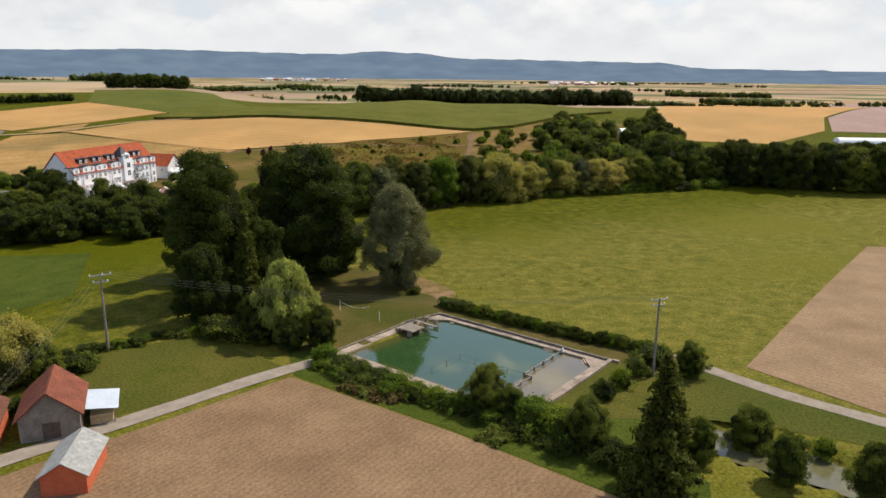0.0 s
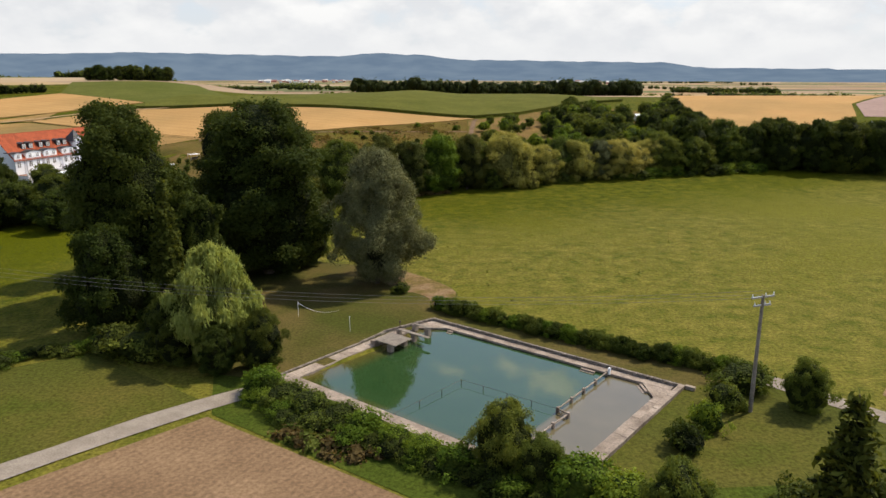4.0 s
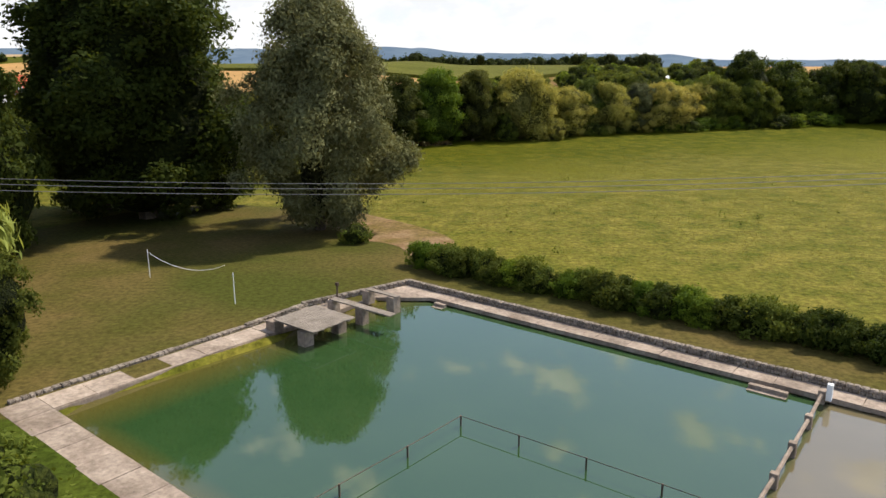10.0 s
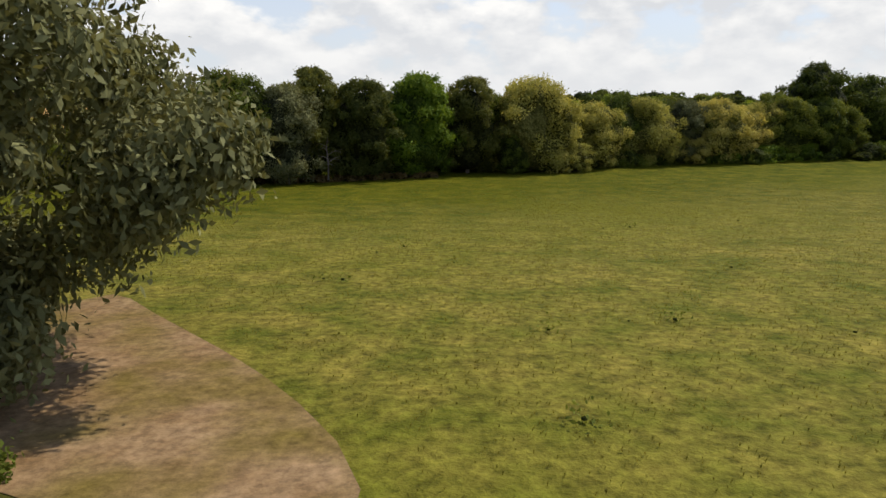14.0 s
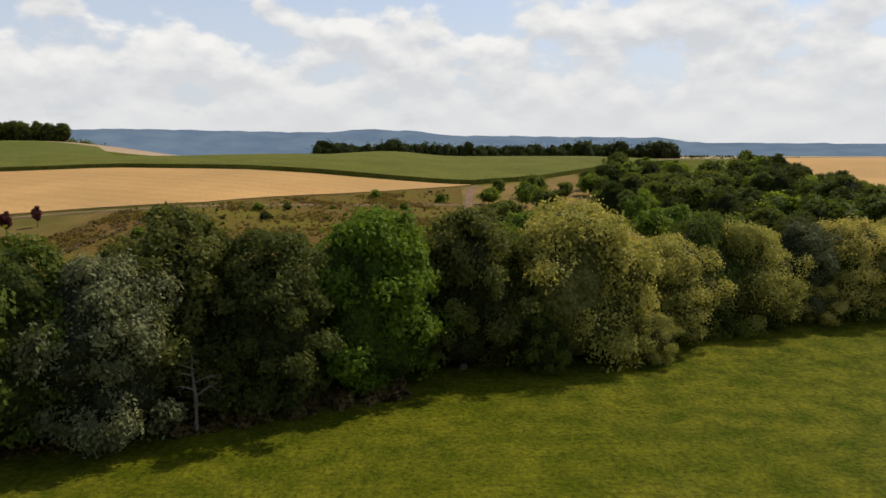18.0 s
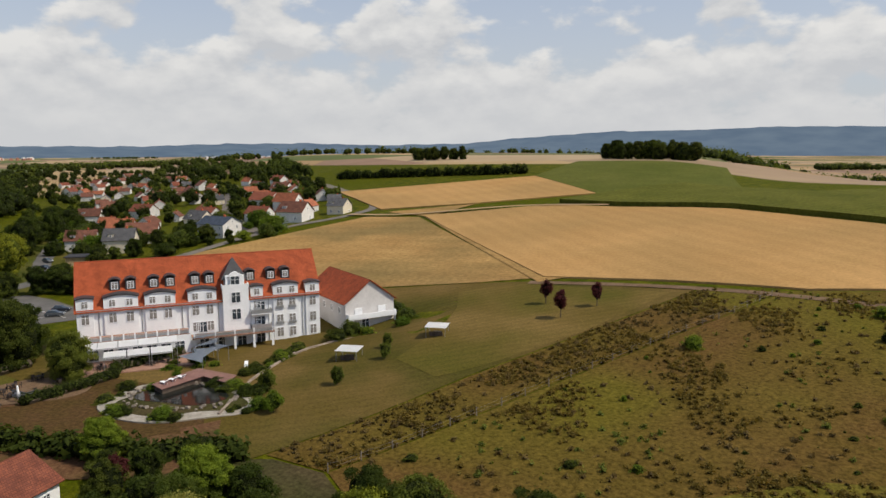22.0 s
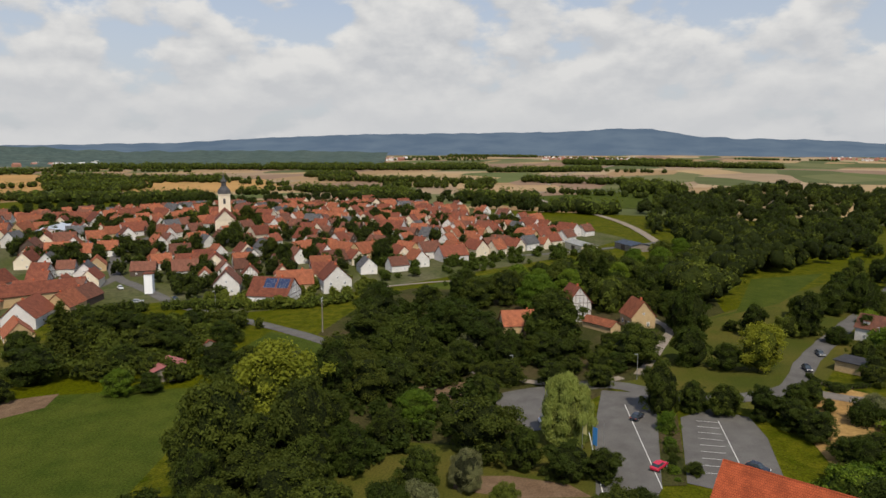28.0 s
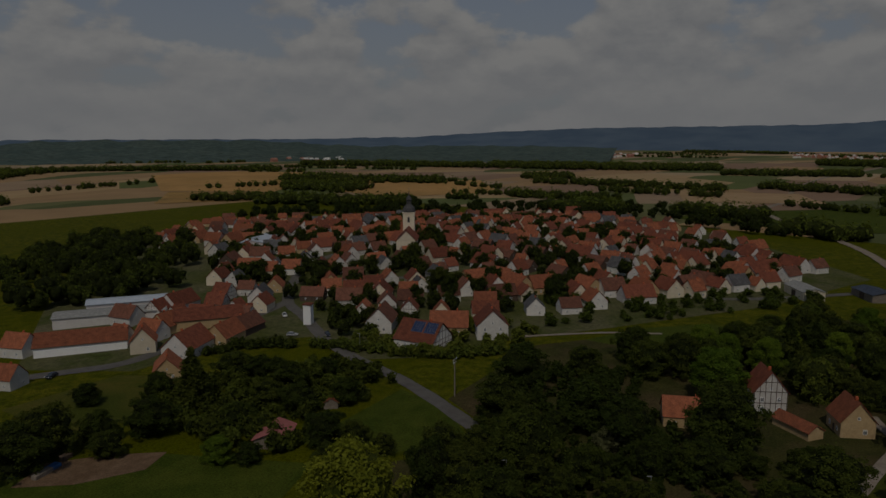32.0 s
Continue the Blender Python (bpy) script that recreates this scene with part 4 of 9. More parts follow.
KIND = {
    "dark": [tree_kind("broadleaf_tree", "tall dark green broadleaf tree with dense crown", LEAF_DARK, 20, 16.5, 6500, 0.25, s, base=0.03, clumps=120, shape=TALL) for s in (1, 2)],
    "poplar": [tree_kind("poplar_tree", "very tall dark green poplar with a deep ragged crown", LEAF_DARK, 31, 17, 19000, 0.21, s, base=0.03, clumps=230, shape=TALL, lump=0.42, sizes=(0.06, 0.14), spread=0.4, limbs=9) for s in (41, 42)],
    "alder": [tree_kind("alder_tree", "dark olive alder with a loose upright crown", LEAF_ALDER, 18, 13, 6500, 0.21, s, base=0.05, clumps=100, shape=TALL, lump=0.5, core=0.7) for s in (51, 52)],
    "mid": [tree_kind("broadleaf_tree", "leafy green broadleaf tree with uneven crown", LEAF_MID, 15, 14.5, 5000, 0.21, s, base=0.03, clumps=95) for s in (3, 4, 5)],
    "bright": [tree_kind("maple_tree", "fresh green maple with a full crown", LEAF_BRIGHT, 16, 14.5, 6000, 0.23, 6, base=0.03, clumps=95)],
    "olive": [tree_kind("willow_tree", "olive green willow with soft rounded crown", LEAF_OLIVE, 14, 15.5, 7000, 0.17, s, base=0.02, clumps=80, shape=DOMED, sizes=(0.08, 0.18)) for s in (7, 8)],
    "silver": [tree_kind("white_willow", "silvery grey-green willow with feathery boughs", LEAF_SILVER, 15, 14.5, 7000, 0.17, s, base=0.05, clumps=90, droop=0.2) for s in (9, 10)],
    "silver_big": [tree_kind("white_willow", "large silvery grey-green willow with feathery boughs", LEAF_SILVER, 23, 18.5, 27000, 0.14, 58, base=0.07, clumps=150, droop=0.25, shape=LOOSE, lump=0.42, core=0.25, sizes=(0.06, 0.14), spread=0.4, limbs=14)],
    "weeping": [tree_kind("weeping_willow", "pale lime weeping willow with hanging fronds", LEAF_LIME, 12, 10.5, 9000, 0.17, 11, base=0.02, clumps=90, droop=1.0, shape=DOMED, sizes=(0.09, 0.18))],
    "shrub": [tree_kind("shrub", "dense green leafy shrub", m, 4, 6.0, 520, 0.17, s, base=0.0, clumps=36, category="shrub", limbs=2, spread=0.22, sizes=(0.12, 0.22), shape=DOMED) for m, s in ((LEAF_MID, 12), (LEAF_DARK, 13), (LEAF_BRIGHT, 14))],
    "fruit": [tree_kind("fruit_tree", "small round-headed orchard tree", m, 6, 6.0, 420, 0.26, s, base=0.22, clumps=40, spread=0.26, sizes=(0.1, 0.2)) for m, s in ((LEAF_MID, 15), (LEAF_BRIGHT, 16))],
    "red": [tree_kind("copper_maple", "young copper-red maple on the lawn", LEAF_RED, 6, 2.8, 420, 0.18, 17, base=0.38, clumps=36, spread=0.22, sizes=(0.1, 0.2))],
    "spruce": [conifer_kind("spruce", "dark pointed spruce with drooping boughs", LEAF_DARK, 18, 9.0, 3600, 0.24, 18)],
    "cypress": [conifer_kind("columnar_conifer", "slender dark columnar conifer", LEAF_DARK, 22, 7, 3600, 0.24, 19)],
    "lime": [tree_kind("yellow_green_tree", "yellow-green young broadleaf tree", LEAF_YELLOW, 10, 8.5, 2200, 0.2, 20, base=0.1, clumps=70)],
    "woods": [tree_kind("woodland_tree", "woodland tree in full summer leaf", m, 14, 13, 900, 0.38, s, base=0.02, clumps=52, spread=0.4, limbs=0, sizes=(0.09, 0.18)) for m, s in ((LEAF_DARK, 21), (LEAF_MID, 22), (LEAF_MID_SHADED, 23), (LEAF_DARK, 27))],
    "hedge": [tree_kind("hedge_shrub", "dense green hedge shrub", m, 4, 5.0, 1300, 0.135, s, base=0.0, clumps=50, category="shrub", limbs=2, spread=0.2, sizes=(0.10, 0.20), shape=ROUND, lump=0.6, core=0.66) for m, s in ((LEAF_MID, 12), (LEAF_MID_SHADED, 13), (LEAF_BRIGHT, 14))],
    "mid_wood": [tree_kind("broadleaf_tree", "leafy green broadleaf tree with uneven crown", LEAF_MID_SHADED, 15, 13.5, 2000, 0.29, s, base=0.03, clumps=75, spread=0.35, limbs=2) for s in (33, 34, 35)],
    "dark_wood": [tree_kind("deciduous_tree", "dark green broadleaf tree with dense crown", LEAF_DARK, 16, 14, 2000, 0.29, s, base=0.03, clumps=75, spread=0.35, limbs=2) for s in (36, 37)],
    "far": [tree_kind("hedgerow_tree", "distant leafy hedgerow tree", m, 9, 9, 150, 0.6, s, base=0.0, clumps=26, limbs=0, spread=0.5, sizes=(0.14, 0.24)) for m, s in ((LEAF_DARK, 24), (LEAF_MID, 25))],
}
PROTOS = [o for v in KIND.values() for o in v]
trng = random.Random(5)
PLANTED = []


def plant(kind, x, y, h=None, wide=1.0, group="", label="", z=None):
    """One tree of a kind, at its height, standing on the land."""
    proto = trng.choice(KIND[kind])
    s = (h or proto["h"] * trng.uniform(0.85, 1.15)) / proto["h"]
    zz = (ground_z(x, y) if z is None else z) - 0.05
    ob = copy_thing(proto, pose(x, y, zz, trng.uniform(-2, 2), trng.uniform(-2, 2), trng.uniform(0, 360)) @ Matrix.Diagonal((s * wide, s * wide, s, 1)))
    PLANTED.append((x, y))
    if group or label:
        tagged(ob, label, "", group)
    return ob


def inside(pts, x, y):
    hit = False
    for (x0, y0), (x1, y1) in zip(pts, pts[1:] + pts[:1]):
        if (y0 > y) != (y1 > y) and x < (x1 - x0) * (y - y0) / (y1 - y0) + x0:
            hit = not hit
    return hit


def grove(pts, n, kinds, h0, h1, gap, group, wide=(0.9, 1.25)):
    """Trees scattered over a plot, no nearer to one another than gap."""
    lo_x, hi_x, lo_y, hi_y = min(p[0] for p in pts), max(p[0] for p in pts), min(p[1] for p in pts), max(p[1] for p in pts)
    done, tries = [], 0
    while len(done) < n and tries < n * 40:
        tries += 1
        x, y = trng.uniform(lo_x, hi_x), trng.uniform(lo_y, hi_y)
        if inside(pts, x, y) and all((x - a) ** 2 + (y - b) ** 2 > gap * gap for a, b in done):
            done.append((x, y))
            k = trng.choice(kinds)
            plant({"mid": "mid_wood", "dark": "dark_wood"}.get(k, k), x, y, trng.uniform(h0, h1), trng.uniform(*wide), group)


# the swimming pool
def pool_water():
    m, nt, p, N, L = nodes_of("pool_water")
    tc, sep = N("ShaderNodeTexCoord"), N("ShaderNodeSeparateXYZ")
    L(tc.outputs["Object"], sep.inputs[0])
    ns = N("ShaderNodeTexNoise")
    ns.inputs["Scale"].default_value, ns.inputs["Detail"].default_value = 0.22, 5
    L(tc.outputs["Object"], ns.inputs["Vector"])
    deep = N("ShaderNodeMixRGB")
    deep.inputs[1].default_value, deep.inputs[2].default_value = (0.017, 0.050, 0.014, 1), (0.034, 0.072, 0.024, 1)
    L(ns.outputs[0], deep.inputs[0])
    shallow = N("ShaderNodeMixRGB")
    shallow.inputs[1].default_value, shallow.inputs[2].default_value = (0.105, 0.088, 0.045, 1), (0.16, 0.132, 0.072, 1)
    L(ns.outputs[0], shallow.inputs[0])
    # the shallow third, and the muddy shelf along two sides
    a = N("ShaderNodeMapRange")
    a.inputs[1].default_value, a.inputs[2].default_value = 28.6, 29.2
    L(sep.outputs[0], a.inputs[0])
    mix = N("ShaderNodeMixRGB")
    L(a.outputs[0], mix.inputs[0])
    L(deep.outputs[0], mix.inputs[1])
    L(shallow.outputs[0], mix.inputs[2])
    b = N("ShaderNodeMapRange")
    b.inputs[1].default_value, b.inputs[2].default_value, b.inputs[3].default_value, b.inputs[4].default_value = 0.5, 4.0, 0.85, 0.0
    L(sep.outputs[0], b.inputs[0])
    c = N("ShaderNodeMapRange")
    c.inputs[1].default_value, c.inputs[2].default_value, c.inputs[3].default_value, c.inputs[4].default_value = -26.0, -24.2, 0.8, 0.0
    L(sep.outputs[1], c.inputs[0])
    mx = N("ShaderNodeMath")
    mx.operation = "MAXIMUM"
    L(b.outputs[0], mx.inputs[0])
    L(c.outputs[0], mx.inputs[1])
    shelf = N("ShaderNodeMixRGB")
    shelf.inputs[2].default_value = (0.11, 0.085, 0.018, 1)
    L(mx.outputs[0], shelf.inputs[0])
    L(mix.outputs[0], shelf.inputs[1])
    L(shelf.outputs[0], p.inputs["Base Color"])
    p.inputs["Roughness"].default_value, p.inputs["IOR"].default_value = 0.03, 1.85
    n2 = N("ShaderNodeTexNoise")
    n2.inputs["Scale"].default_value, n2.inputs["Detail"].default_value = 1.4, 3
    L(tc.outputs["Object"], n2.inputs["Vector"])
    bp = N("ShaderNodeBump")
    bp.inputs["Strength"].default_value, bp.inputs["Distance"].default_value = 0.08, 0.02
    L(n2.outputs[0], bp.inputs["Height"])
    L(bp.outputs[0], p.inputs["Normal"])
    return m


POOL_Z = math.degrees(math.atan2(POOL_U.y, POOL_U.x))
prng = random.Random(11)
bm = bmesh.new()
bm.faces.new([bm.verts.new(v) for v in ((-0.6, -26.4, -0.26), (36.6, -26.4, -0.26), (36.6, -0.4, -0.26), (-0.6, -0.4, -0.26))])
water = part("pool_water", bm, pool_water(), None)
water.matrix_basis = pose(POOL_O.x, POOL_O.y, 0, 0, 0, POOL_Z)
tagged(water, "still green pool water, murky brown at the shallow end", "water", kind="structure")

pool = thing("swimming_pool", "old open-air pool with concrete rim and rubble walls", "pool", (POOL_O.x, POOL_O.y, 0), POOL_Z, kind="structure")
# basin walls under the rim
for name, r in (("basin_wall", (-0.3, -1.15, -2.4, 36.2, -0.8, 0.02)), ("basin_wall", (-0.4, -26.3, -2.4, 36.2, -25.7, 0.02)), ("basin_wall", (-0.6, -26.0, -2.4, 0.25, -1.0, 0.0)), ("basin_wall", (35.8, -26.0, -2.4, 36.4, -1.0, 0.02))):
    part(name, boxes(r), CONCRETE, pool)


def slab_run(x0, y0, x1, y1, z, n, along, tilt=0.0):
    for i in range(n):
        f0, f1 = i / n, (i + 1) / n
        g = 0.02
        if along == "x":
            r = (x0 + (x1 - x0) * f0 + g, y0, z - 0.25, x0 + (x1 - x0) * f1 - g, y1, z + prng.uniform(-0.015, 0.015))
        else:
            r = (x0, y0 + (y1 - y0) * f0 + g, z - 0.25, x1, y0 + (y1 - y0) * f1 - g, z + prng.uniform(-0.015, 0.015))
        part("rim_slab", boxes(r), CONCRETE, pool)


slab_run(-0.2, -1.25, 36.6, 0.0, 0.06, 18, "x")
slab_run(-1.8, -27.5, 37.0, -25.7, 0.06, 19, "x")
slab_run(35.8, -25.7, 37.0, -1.25, 0.06, 11, "y")
slab_run(-1.6, -9.2, 0.3, -1.25, 0.06, 4, "y")
slab_run(-1.6, -13.0, 0.3, -9.2, 0.06, 2, "y")
slab_run(-1.6, -25.7, 0.2, -13.0, 0.06, 6, "y")
part("corner_slab", prism(bmesh.new(), [(-0.2, -1.25), (3.4, -1.25), (0.3, -3.6), (-0.2, -3.6)], -0.2, 0.05), CONCRETE, pool)
part("corner_slab", prism(bmesh.new(), [(33.2, -1.25), (35.8, -1.25), (35.8, -4.2)], -0.2, 0.05), CONCRETE, pool)


def stone_mesh(seed):
    rs = random.Random(seed)
    bm = bmesh.new()
    box(bm, -0.5, -0.5, -0.5, 0.5, 0.5, 0.5, bevel=0.13)
    for v in bm.verts:
        v.co += Vector((rs.uniform(-0.07, 0.07), rs.uniform(-0.07, 0.07), rs.uniform(-0.06, 0.06)))
    me = bpy.data.meshes.new("stone")
    bm.to_mesh(me)
    bm.free()
    me.materials.append(LIGHT_STONE)
    return me


STONES = [stone_mesh(s) for s in range(6)]


def stone_wall(parent, x0, y0, x1, y1, height_m, thick, courses, length, name="stone"):
    d = Vector((x1 - x0, y1 - y0, 0))
    rz = math.atan2(d.y, d.x)
    for c in range(courses):
        s = prng.uniform(-0.2, 0.0)
        while s < d.length:
            l = prng.uniform(0.7, 1.3) * length
            hh = height_m / courses
            ob = new(name, prng.choice(STONES))
            ob.parent = parent
            mid = Vector((x0, y0, 0)) + d.normalized() * (s + l / 2)
            ob.matrix_basis = Matrix.LocRotScale((mid.x, mid.y, hh * (c + 0.5) + 0.02), Euler((prng.uniform(-0.05, 0.05), prng.uniform(-0.03, 0.03), rz + prng.uniform(-0.05, 0.05))), (l * 0.96, thick * prng.uniform(0.85, 1.1), hh * prng.uniform(0.92, 1.12)))
            s += l


wall_ne = thing("pool_wall", "low rubble-stone wall behind the pool rim", "wall", (POOL_O.x, POOL_O.y, 0), POOL_Z, kind="structure")
stone_wall(wall_ne, 0.0, 0.2, 37.3, 0.2, 0.44, 0.36, 2, 0.34)
wall_nw = thing("pool_wall", "mossy stone kerb along the sunbathing lawn", "wall", (POOL_O.x, POOL_O.y, 0), POOL_Z, kind="structure")
stone_wall(wall_nw, -0.1, 0.1, -2.1, -8.0, 0.40, 0.36, 2, 0.38)
stone_wall(wall_nw, -2.1, -8.1, -1.85, -13.0, 0.30, 0.36, 2, 0.34)
stone_wall(wall_nw, -1.85, -13.0, -2.0, -26.8, 0.22, 0.34, 1, 0.36)
wall_se = thing("pool_wall", "pale concrete kerb wall at the shallow end", "wall", (POOL_O.x, POOL_O.y, 0), POOL_Z, kind="structure")
for i in range(14):
    part("kerb_block", boxes((37.05, -27.4 + i * 1.98, -0.1, 37.75, -25.46 + i * 1.98, 0.5 + prng.uniform(-0.02, 0.02)), bevel=0.03), CONCRETE, wall_se)
part("kerb_block", boxes((37.75, 0.1, -0.1, 38.9, 0.6, 0.5), bevel=0.03), CONCRETE, wall_se)


def pool_thing(name, label, category):
    return thing(name, label, category, (POOL_O.x, POOL_O.y, 0), POOL_Z)


plat = pool_thing("diving_platform", "weathered plank platform on concrete piers over the water", "platform")
for i in range(16):
    part("plank", boxes((0.15 + prng.uniform(-0.05, 0.05), -12.55 + i * 0.215, 0.84, 3.9 + prng.uniform(-0.06, 0.06), -12.55 + i * 0.215 + 0.195, 0.90)), WOOD_GREY, plat)
for y in (-12.2, -9.5):
    part("beam", boxes((0.2, y - 0.12, 0.66, 3.7, y + 0.12, 0.838)), WOOD_GREY, plat)
    part("pier", boxes((2.4, y - 0.36, -2.2, 3.1, y + 0.36, 0.655), bevel=0.03), CONCRETE, plat)
    part("abutment", boxes((-0.6, y - 0.36, -0.3, 0.3, y + 0.36, 0.655), bevel=0.03), CONCRETE, plat)
brd = pool_thing("diving_board", "grey springboard on concrete piers", "diving board")
part("board", boxes((0.0, -7.75, 0.86, 5.5, -7.15, 0.94)), WOOD_GREY, brd)
part("pier", boxes((2.4, -7.75, -2.2, 3.1, -7.15, 0.85), bevel=0.03), CONCRETE, brd)
part("pier", boxes((-0.2, -7.8, -0.1, 0.35, -7.1, 0.85), bevel=0.03), CONCRETE, brd)
brd2 = pool_thing("diving_board", "short narrow plank bridging two concrete piers", "diving board")
part("board", boxes((0.4, -4.75, 0.90, 3.3, -4.3, 0.97)), WOOD_GREY, brd2)
part("pier", boxes((2.5, -4.9, -2.2, 3.2, -4.2, 0.89), bevel=0.03), CONCRETE, brd2)
part("pier", boxes((0.2, -4.9, -0.1, 0.8, -4.2, 0.89), bevel=0.03), CONCRETE, brd2)
post = pool_thing("shower_post", "dark iron hand-pump post on the rim", "post")
part("post", tube(bmesh.new(), [(-0.9, -6.2, 0.05), (-0.9, -6.2, 1.3)], [0.07, 0.06]), DARKWOOD, post)
part("head", boxes((-1.02, -6.3, 1.3, -0.78, -6.1, 1.55), bevel=0.03), DARKWOOD, post)

div = pool_thing("divider_railing", "concrete-posted railing dividing the shallow end", "railing")
dpts = [(28.7, -1.4), (28.8, -4.6), (28.85, -7.7), (28.9, -10.7), (28.9, -13.8), (30.4, -14.2), (30.3, -17.2), (30.3, -20.3), (30.3, -23.4), (30.3, -25.8)]
for x, y in dpts:
    part("post", boxes((x - 0.16, y - 0.16, -2.2, x + 0.16, y + 0.16, 0.42), bevel=0.02), CONCRETE, div)
for (x0, y0), (x1, y1) in zip(dpts, dpts[1:]):
    part("rail", tube(bmesh.new(), [(x0, y0, 0.22), (x1, y1, 0.22)], [0.09, 0.09], 6), CONCRETE, div)
    part("base_wall", tube(bmesh.new(), [(x0, y0, -0.75), (x1, y1, -0.75)], [0.3, 0.3], 4), CONCRETE, div)
for i in range(8):
    x = 28.98 + i * 0.19
    part("baluster", boxes((x - 0.03, -14.1 + i * -0.012 - 0.03, -0.6, x + 0.03, -14.1 + i * -0.012 + 0.03, 0.2)), DARKWOOD, div)
part("gate_post", boxes((28.9, -1.6, 0.0, 29.15, -1.3, 0.85)), WHITE, div)
rope = pool_thing("swimmers_rail", "thin metal barrier on posts standing in the water", "railing")
rpts = [(28.9, -13.9), (25.7, -14.0), (22.5, -14.1), (19.3, -14.25), (16.2, -14.4), (16.1, -18.0), (15.95, -21.8), (15.8, -25.7)]
for x, y in rpts[1:]:
    part("post", tube(bmesh.new(), [(x, y, -2.2), (x, y, 0.28)], [0.045, 0.045], 6), DARKWOOD, rope)
for (x0, y0), (x1, y1) in zip(rpts, rpts[1:]):
    part("rail", tube(bmesh.new(), [(x0, y0, 0.25), (x1, y1, 0.25)], [0.018, 0.018], 5), DARKWOOD, rope)
for k, (x, y, w) in enumerate(((26.3, -1.6, 1.9), (33.9, -2.2, 2.0), (4.6, -1.5, 0.9))):
    st = pool_thing("pool_steps", "worn concrete steps leading into the water", "steps")
    for i in range(3):
        bm = boxes((x - w / 2, y - 0.30 - i * 0.32, -0.9, x + w / 2, y - i * 0.32, -0.02 - i * 0.2))
        if k == 1:
            bm.transform(Matrix.Translation((x, y, 0)) @ Matrix.Rotation(radians(-48), 4, "Z") @ Matrix.Translation((-x, -y, 0)))
        part("step", bm, CONCRETE, st)

# lawn and hedge round the pool
for i in range(34):
    f = i / 33
    x, y = 1.6 + 38.0 * f + prng.uniform(-0.3, 0.3), 141.6 - 26.2 * f + 1.2 * math.sin(f * 3.1) * -1 + prng.uniform(-0.35, 0.35)
    plant("hedge", x, y, prng.uniform(1.8, 2.4), prng.uniform(0.9, 1.1), "hedge beside the pool")
for kind, x, y, h, w in [("shrub", -5.0, 150.2, 1.9, 0.95), ("shrub", -18.5, 111.5, 3.2, 1.1), ("shrub", -15.5, 108.8, 2.6, 1.2), ("shrub", -12.2, 106.3, 2.8, 1.2), ("shrub", -9, 104.2, 2.4, 1.2),
                         ("shrub", -6, 101.9, 2.6, 1.2), ("shrub", -3, 99.6, 2.2, 1.2), ("shrub", 0, 97.2, 2.4, 1.2), ("shrub", 3, 95, 2.6, 1.2), ("mid", 7.3, 95.2, 7.0, 0.85), ("mid", 10.2, 92.5, 5.0, 1.0),
                         ("shrub", 13.5, 90, 4.2, 1.1), ("shrub", 16.5, 87.5, 4.0, 1.1), ("mid", 19.6, 84.6, 7.2, 0.85), ("shrub", 22.5, 81, 3.0, 1.2)]:
    plant(kind, x, y, h, w, "shrubs below the pool")
for i in range(30):
    f = i / 29
    plant("shrub", -20 + 43 * f + prng.uniform(-1, 1), 110.5 - 31 * f + prng.uniform(-1.2, 1.2), prng.uniform(1.0, 2.0), 1.4, "shrubs below the pool")
for kind, x, y, h, w in [("shrub", 32.8, 108, 2.9, 0.9), ("shrub", 29.0, 103, 3.0, 0.85), ("shrub", 25.6, 99, 2.8, 0.9), ("shrub", 36.5, 112.5, 3.4, 1.2), ("mid", 41.2, 107.5, 6.0, 0.85), ("mid", 42.6, 87.2, 6.8, 1.0),
                         ("mid", 42.6, 76.6, 6.2, 0.8), ("mid", 33.5, 81.5, 6.0, 0.75), ("shrub", 31.5, 86, 4.0, 1.0), ("shrub", 36, 88.5, 2.0, 1.5), ("mid", 50.5, 72, 7.5, 0.8), ("shrub", 51, 83.5, 2.2, 1.0), ("shrub", 56, 79, 1.6, 1.6), ("shrub", 58, 77.5, 1.5, 1.8)]:
    plant(kind, x, y, h, w, "shrubs round the ponds")
for kind, x, y, h, w in [("poplar", -48, 147, 31, 1.05), ("poplar", -30, 163.5, 32, 1.22), ("poplar", -38, 170, 29, 1.0), ("dark", -56, 164, 24, 0.8), ("dark", -44.5, 131.5, 15.5, 0.85), ("dark", -37, 146, 18, 0.75), ("cypress", -37.5, 135.5, 22, 1.0),
                         ("silver_big", -9.4, 156.5, 23, 0.87), ("weeping", -27.5, 122.8, 14.5, 0.68), ("dark", -20.6, 118.8, 7.8, 0.85), ("dark", -25.5, 117.6, 6.0, 0.95), ("dark", -31.5, 120, 6.5, 1.0), ("dark", -34, 123.5, 8, 0.9),
                         ("dark", -24, 170, 15, 0.8), ("spruce", 26.3, 74.6, 18, 1.0), ("shrub", -36, 122, 4, 1.3), ("shrub", -41, 124.5, 3.6, 1.4)]:
    plant(kind, x, y, h, w, "trees by the pool")
# scrub belts by the lane and paddock
for i in range(22):
    f = i / 21
    plant("shrub", -44 - 24 * f + prng.uniform(-1, 1), 126 - 15 * f + prng.uniform(-1.2, 1.2), prng.uniform(0.8, 1.8), 1.5, "scrub along the ditch")
for kind, x, y, h, w in [("olive", -66, 103, 11, 0.9), ("mid", -62, 104, 7, 0.9), ("mid", -71, 98, 11, 1.0), ("shrub", -60, 93.5, 2.4, 1.2), ("shrub", -58, 108, 3, 1.2), ("silver", -76, 108, 12, 1.0)]:
    plant(kind, x, y, h, w, "trees behind the barn")

